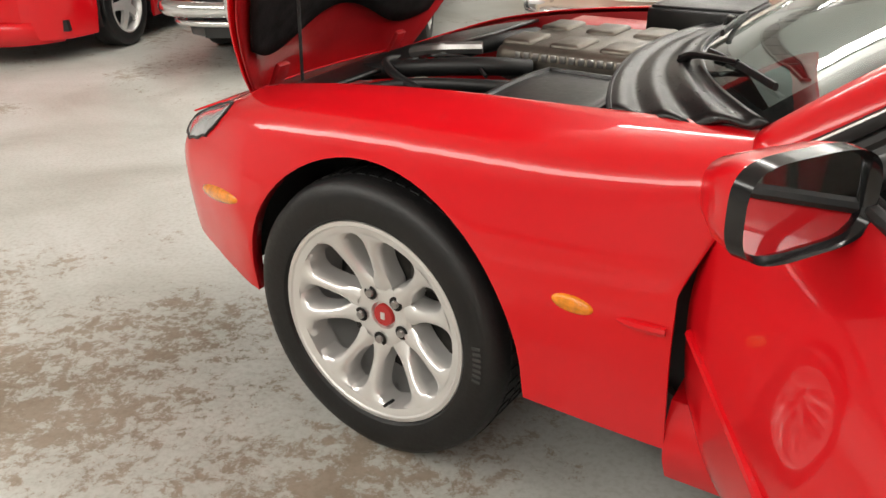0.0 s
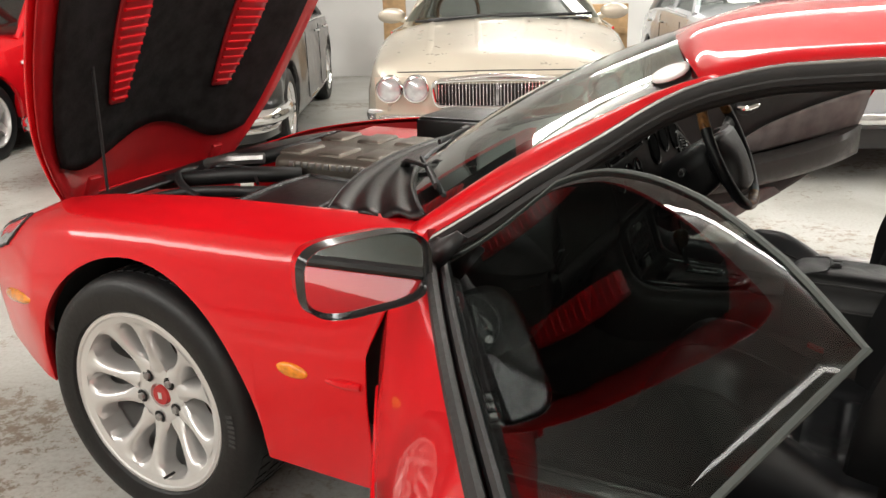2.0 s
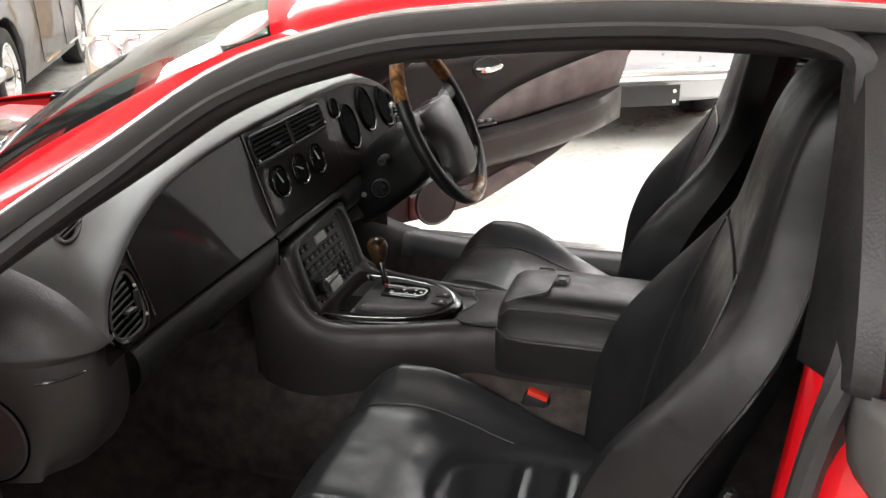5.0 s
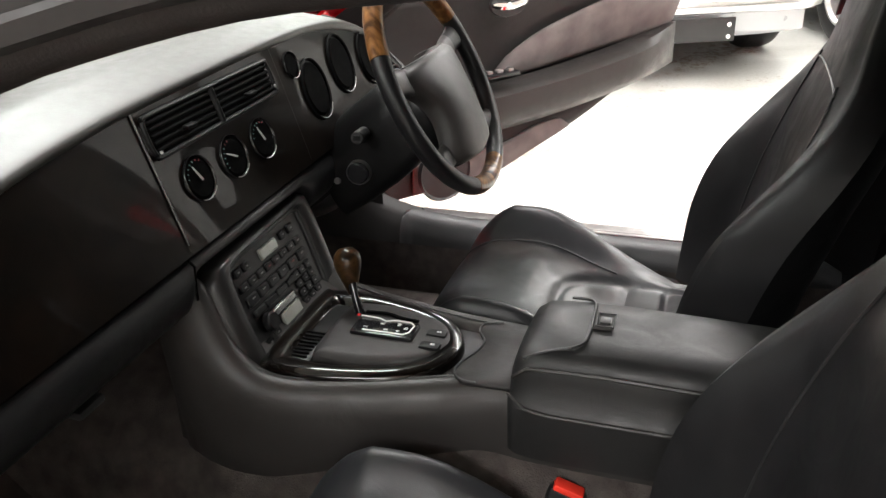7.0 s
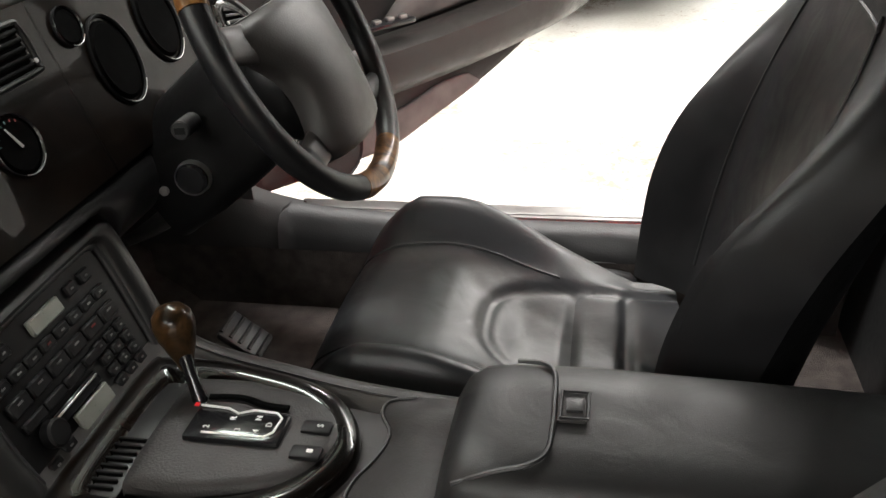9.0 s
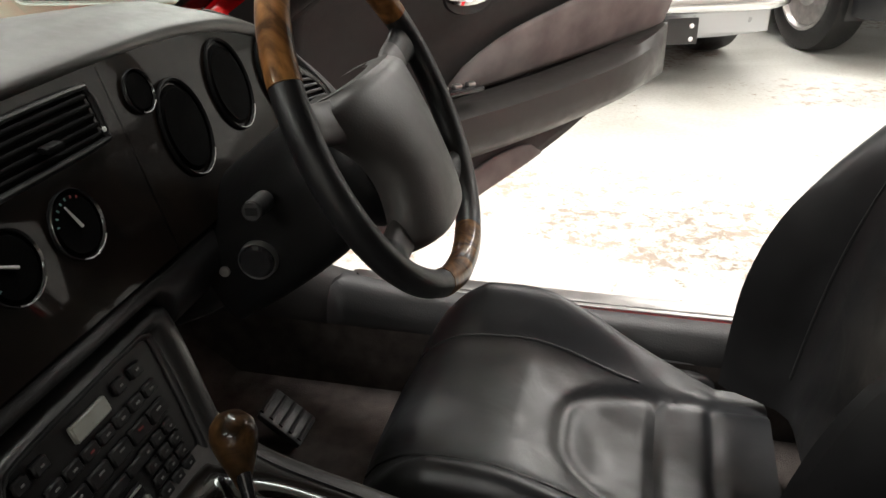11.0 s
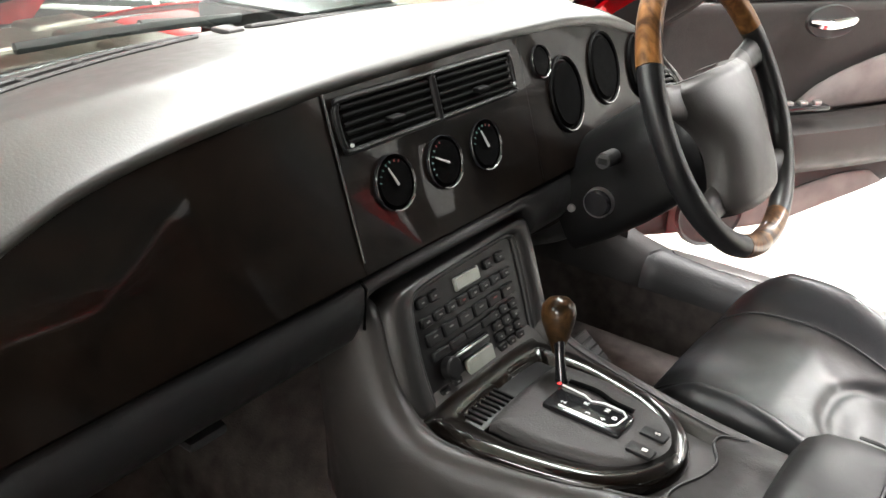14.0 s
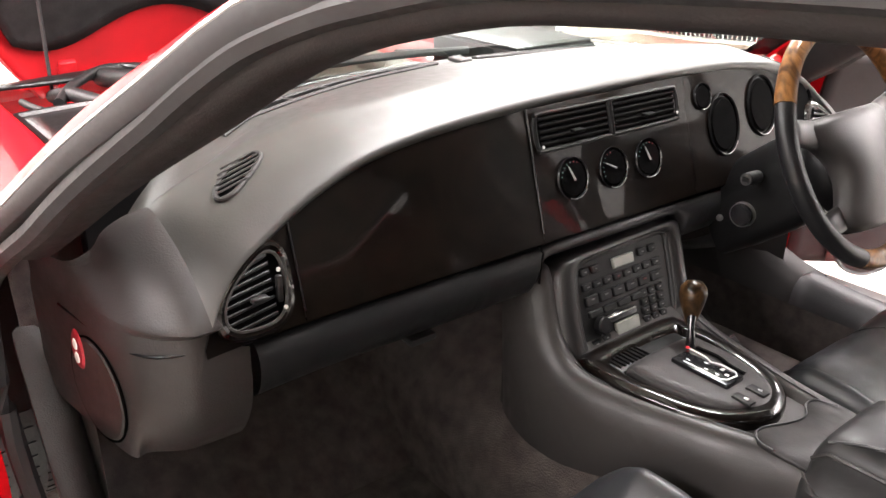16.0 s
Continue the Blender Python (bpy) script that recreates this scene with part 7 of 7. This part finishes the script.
for k in range(-17, 18):
    x = 0.021 * k
    y = -0.03 * (1 - (x / 0.4) ** 2) - 0.062
    part("grille_bar", box(x, y, 0.664, 0.0075 if k else 0.022, 0.022, 0.135 - 0.02 * (abs(k) > 15), 0.002, None, None, 1), CHROME, grille)
part("bonnet_gap", tube(spline([(-0.62, 0.03, 0.79), (-0.3, -0.025, 0.795), (0, -0.045, 0.80), (0.3, -0.025, 0.795), (0.62, 0.03, 0.79)], 24), 0.004, 6), BLACK, gold)
for x, dx in ((-0.42, -0.07), (0.42, 0.07), (-0.10, -0.06), (0.10, 0.06)):
    rows = []
    for y in np.linspace(0.14, 1.3, 16):
        w = gold_spec["half"](y)
        a, b = gold_spec["shoulder"](y), gold_spec["crown"](y)
        xx = x + dx * y
        k = abs(xx) / w
        z = b + (a - b) * (0.05 * k / 0.33 if k < 0.33 else 0.05 + 0.25 * (k - 0.33) / 0.33 if k < 0.66 else 0.3)
        f = min(1.0, (y - 0.13) / 0.3)
        rows.append([Vector((xx - 0.05, y, z - 0.008)), Vector((xx, y, z - 0.006 + 0.014 * f)), Vector((xx + 0.05, y, z - 0.008))])
    part("bonnet_ridge", sheet(rows), GOLD, gold)
chrome_bumper(gold, -0.06, 0.50, 0.82, 0.10, 0.10)
part("lower_bumper", sheet([[Vector((x, -0.04 + 0.25 * abs(x / 0.8) ** 6, z)) for z in (0.22, 0.34, 0.44)] for x in np.linspace(-0.8, 0.8, 17)]), GOLD, gold, thick=0.02)
for x in (-0.70, 0.70):
    part("corner_lamp", box(x * 1.06, 0.02, 0.555, 0.14, 0.05, 0.028, 0.01), LENS, gold)
part("wiper", tube(spline([(-0.55, 1.34, 1.03), (-0.1, 1.33, 1.055), (0.25, 1.37, 1.06)], 12), 0.012, 6), BLACK, gold)
part("wiper", tube(spline([(-0.02, 1.33, 1.05), (0.35, 1.34, 1.05), (0.68, 1.40, 1.05)], 12), 0.012, 6), BLACK, gold)
part("scuttle", box(0, 1.345, 1.022, 1.3, 0.07, 0.02, 0.008), BLACK, gold)
sw = part("steering_wheel", tube([Vector((-0.36 + 0.17 * math.cos(t), 1.95 + 0.06 * math.sin(t), 1.06 + 0.16 * math.sin(t))) for t in np.linspace(0, 6.2, 28)], 0.014, 8, ring=True, up=(0, 1, 0.3)), WALNUT, gold, "tan wood-rimmed steering wheel")
part("dash_shelf", box(0, 1.72, 1.0, 1.36, 0.4, 0.04, 0.02), WOODLIGHT, gold)

# dark grey saloon with its flank to the aisle
dark_spec = dict(
    half=curve([0, 0.1, 0.5, 1.0, 2.5, 4.0, 4.9, 5.1], [0.60, 0.76, 0.86, 0.885, 0.90, 0.89, 0.80, 0.70]),
    shoulder=curve([0, 0.2, 0.9, 1.6, 2.8, 4.2, 5.1], [0.66, 0.76, 0.90, 0.95, 0.97, 0.95, 0.80]),
    crown=curve([0, 0.2, 0.9, 1.6, 2.8, 4.2, 5.1], [0.70, 0.84, 0.98, 1.06, 1.06, 1.0, 0.84]),
    wheel=0.335, front=0.95, rear=3.95, long=5.1, rim=CHROME, spokes=0, rimlabel="chrome-trimmed wheel", sill=0.22,
    cabin=(1.55, 2.25, 3.3, 4.2, 1.42, 0.76, 0.58), handles=(2.75, 3.6), seams=(1.9, 2.95), trim=CHROME, bright=True, mirror=-9)
dark = saloon("grey_saloon", "dark grey-silver vintage saloon with chrome bumper and trim", rank(-1.97, 3.08, 6.5), SILVER, dark_spec)
chrome_bumper(dark, -0.12, 0.43, 0.90, 0.13, 0.13, (-0.36, 0.36))
chrome_bumper(dark, -0.10, 0.33, 0.84, 0.05, 0.05)
for x in (-0.62, 0.62):
    round_lamp(dark, x, 0.02, 0.68, 0.09)
    part("indicator_lamp", lathe([(0.0001, 0.03), (0.03, 0.024), (0.045, 0.006), (0.052, 0.0)], 24, frame_of((x * 1.14, 0.03, 0.53), (0, -1, 0))), mat("orange_lens", (0.8, 0.25, 0.12), 0.2, coat=0.5), dark, "orange indicator in a chrome ring")
part("radiator_grille", box(0, -0.02, 0.66, 0.5, 0.04, 0.30, 0.03), CHROME, dark)
for k in range(-6, 7):
    part("grille_bar", box(0.035 * k, -0.045, 0.66, 0.008, 0.02, 0.27, 0.003, None, None, 1), STEEL, dark)
part("fog_lamp", lathe([(0.0001, 0.03), (0.04, 0.026), (0.065, 0.0), (0.06, -0.05)], 28, frame_of((0.55, -0.12, 0.60), (0, -1, 0))), CHROME, dark)
for y in (2.2, 3.3):
    part("wheel_spat_trim", tube([Vector((0.905, y - 0.3 + 0.1 * k, 0.30)) for k in range(7)], 0.012, 6), CHROME, dark)

# red hatchback with five-spoke wheels
red_spec = dict(
    half=curve([0, 0.06, 0.25, 0.7, 1.2, 2.5, 3.8, 4.2], [0.45, 0.60, 0.76, 0.835, 0.855, 0.86, 0.82, 0.70]),
    shoulder=curve([0, 0.15, 0.7, 1.4, 2.5, 3.8, 4.2], [0.58, 0.67, 0.79, 0.91, 0.94, 0.94, 0.80]),
    crown=curve([0, 0.15, 0.7, 1.4, 2.5, 3.8, 4.2], [0.62, 0.71, 0.86, 0.98, 1.0, 0.98, 0.84]),
    wheel=0.315, front=0.80, rear=3.35, long=4.2, rim=ALLOY, spokes=5, rimlabel="five-spoke silver alloy wheel", sill=0.16,
    cabin=(1.35, 2.05, 3.0, 3.95, 1.32, 0.72, 0.54), handles=(2.55,), seams=(1.6, 2.8), mirror=0.45)
redcar = saloon("red_hatchback", "red hatchback with five-spoke alloy wheels and clear headlamps", rank(-4.41, 3.0), RED, red_spec)
for x in (-1, 1):
    bm = bmesh.new()
    bmesh.ops.create_uvsphere(bm, u_segments=24, v_segments=12, radius=1)
    bm.transform(Matrix.Translation((x * 0.60, 0.135, 0.60)) @ Matrix.Rotation(x * radians(42), 4, "Z") @ Matrix.Diagonal((0.20, 0.06, 0.062, 1)))
    part("headlamp", bm, LENS, redcar, "clear wraparound headlamp")
    part("side_indicator", box(x * 0.853, 1.28, 0.74, 0.012, 0.06, 0.028, 0.005), WHITE, redcar, "small white side indicator")
    part("bumper_line", tube([Vector((x * (red_spec["half"](y) + 0.003), y, 0.53 + 0.02 * y)) for y in np.linspace(0.03, 0.45, 8)], 0.004, 5), BLACK, redcar)
part("front_lip", sheet([[Vector((k * 0.62, -0.07 + 0.28 * abs(k) ** 4, z)) for z in (0.14, 0.24, 0.30)] for k in np.linspace(-1, 1, 15)]), RED, redcar, thick=0.03)

# pale blue-grey vintage car and its neighbour
pale_spec = dict(
    half=curve([0, 0.1, 0.5, 1.0, 2.5, 4.0, 4.6], [0.66, 0.74, 0.81, 0.84, 0.86, 0.84, 0.70]),
    shoulder=curve([0, 0.2, 0.9, 1.6, 2.8, 4.6], [0.72, 0.80, 0.92, 0.98, 1.0, 0.86]),
    crown=curve([0, 0.2, 0.9, 1.6, 2.8, 4.6], [0.78, 0.90, 1.02, 1.08, 1.08, 0.9]),
    wheel=0.33, front=0.78, rear=3.45, long=4.6, rim=CHROME, spokes=0, rimlabel="chrome-covered wheel", sill=0.26,
    cabin=(1.6, 2.1, 3.1, 3.9, 1.46, 0.74, 0.58), handles=(2.6, 3.3), seams=(1.8, 2.75), trim=CHROME, bright=True, mirror=-9)
pale = saloon("pale_vintage_saloon", "pale blue-grey vintage saloon with chrome bumper and black plate", rank(2.82, 2.90), PALE, pale_spec)
chrome_bumper(pale, -0.10, 0.42, 0.80, 0.10, 0.10, (-0.30,))
plate = part("number_plate", box(-0.02, -0.11, 0.30, 0.50, 0.012, 0.125, 0.004), PLATE, pale, "black plate with two white screw heads")
for z in (0.262, 0.325):
    part("plate_screw", lathe([(0.0001, 0.006), (0.009, 0.005), (0.012, 0.0)], 14, frame_of((0.195, -0.117, z), (0, -1, 0))), WHITE, plate)
for k in range(-5, 6):
    part("grille_bar", box(0.045 * k, -0.03, 0.62, 0.01, 0.03, 0.22, 0.003, None, None, 1), CHROME, pale)
for x in (-0.55, 0.55):
    round_lamp(pale, x, 0.0, 0.72, 0.085)
part("front_valance", sheet([[Vector((x, 0.0 + 0.10 * abs(x / 0.7) ** 3, z)) for z in (0.24, 0.30, 0.38)] for x in np.linspace(-0.7, 0.7, 13)]), PALE, pale, thick=0.02)
other_spec = dict(pale_spec)
other_spec.update(rim=STEEL, wheel=0.36, front=0.62, half=curve([0, 0.1, 0.5, 1.0, 2.5, 4.6], [0.74, 0.80, 0.84, 0.86, 0.87, 0.75]), handles=(2.6,))
other = saloon("dark_vintage_car", "dark vintage car with large black tyres", rank(4.88, 2.92), SILVER, other_spec)
chrome_bumper(other, -0.06, 0.46, 0.84, 0.09, 0.09)

# timber and clutter by the back wall
def timber(a, b, wide, deep, tall, label, lean=0.0):
    t = thing("timber_board", label, "board", m=rank(a, b))
    part("board", box(0, 0, tall / 2, wide, deep, tall, 0.008, Matrix.Rotation(radians(lean), 4, "X")), WOOD, t)
    for z in (0.28, 0.72):
        part("batten", box(0, -deep / 2 - 0.011, tall * z, wide * 0.9, 0.02, 0.07, 0.004), WOOD, t)


timber(-0.98, 8.75, 0.30, 0.06, 1.15, "tan timber board standing by the white wall")
timber(1.62, 6.9, 0.42, 0.08, 1.0, "tan timber board standing by a parked car")
post = thing("marker_post", "short white post with a red band", "post", m=rank(3.74, 4.0))
part("post_body", lathe([(0.0001, 0.5), (0.026, 0.5), (0.03, 0.49), (0.03, 0.0)], 20), WHITE, post)
part("red_band", lathe([(0.0305, 0.05), (0.0312, 0.055), (0.0312, 0.14), (0.0305, 0.145)], 20), REDPLASTIC, post)

# ceiling light fittings, hung end to end in rows; the wide row is added fill
for c, t0, t1, _, wide in LAMP_ROWS:
    n = round((t1 - t0) / 2.0)
    for i in range(n):
        long = (t1 - t0) / n
        x, y = lamp_place(c, t0 + long * (i + 0.5))
        lf = thing("ceiling_light", "long white hanging fluorescent light fitting, the wide row added as fill", "lamp", "ceiling lights", pose(x, y, CEIL, 0, 0, -22))
        part("light_housing", box(0, 0, -HANG + 0.045, long - 0.03, wide + 0.04, 0.085, 0.012), WHITE, lf)
        for k in (-0.35, 0.35):
            part("hanger_rod", tube([(k * long, 0, -HANG + 0.08), (k * long, 0, 0)], 0.006, 6), STEEL, lf)
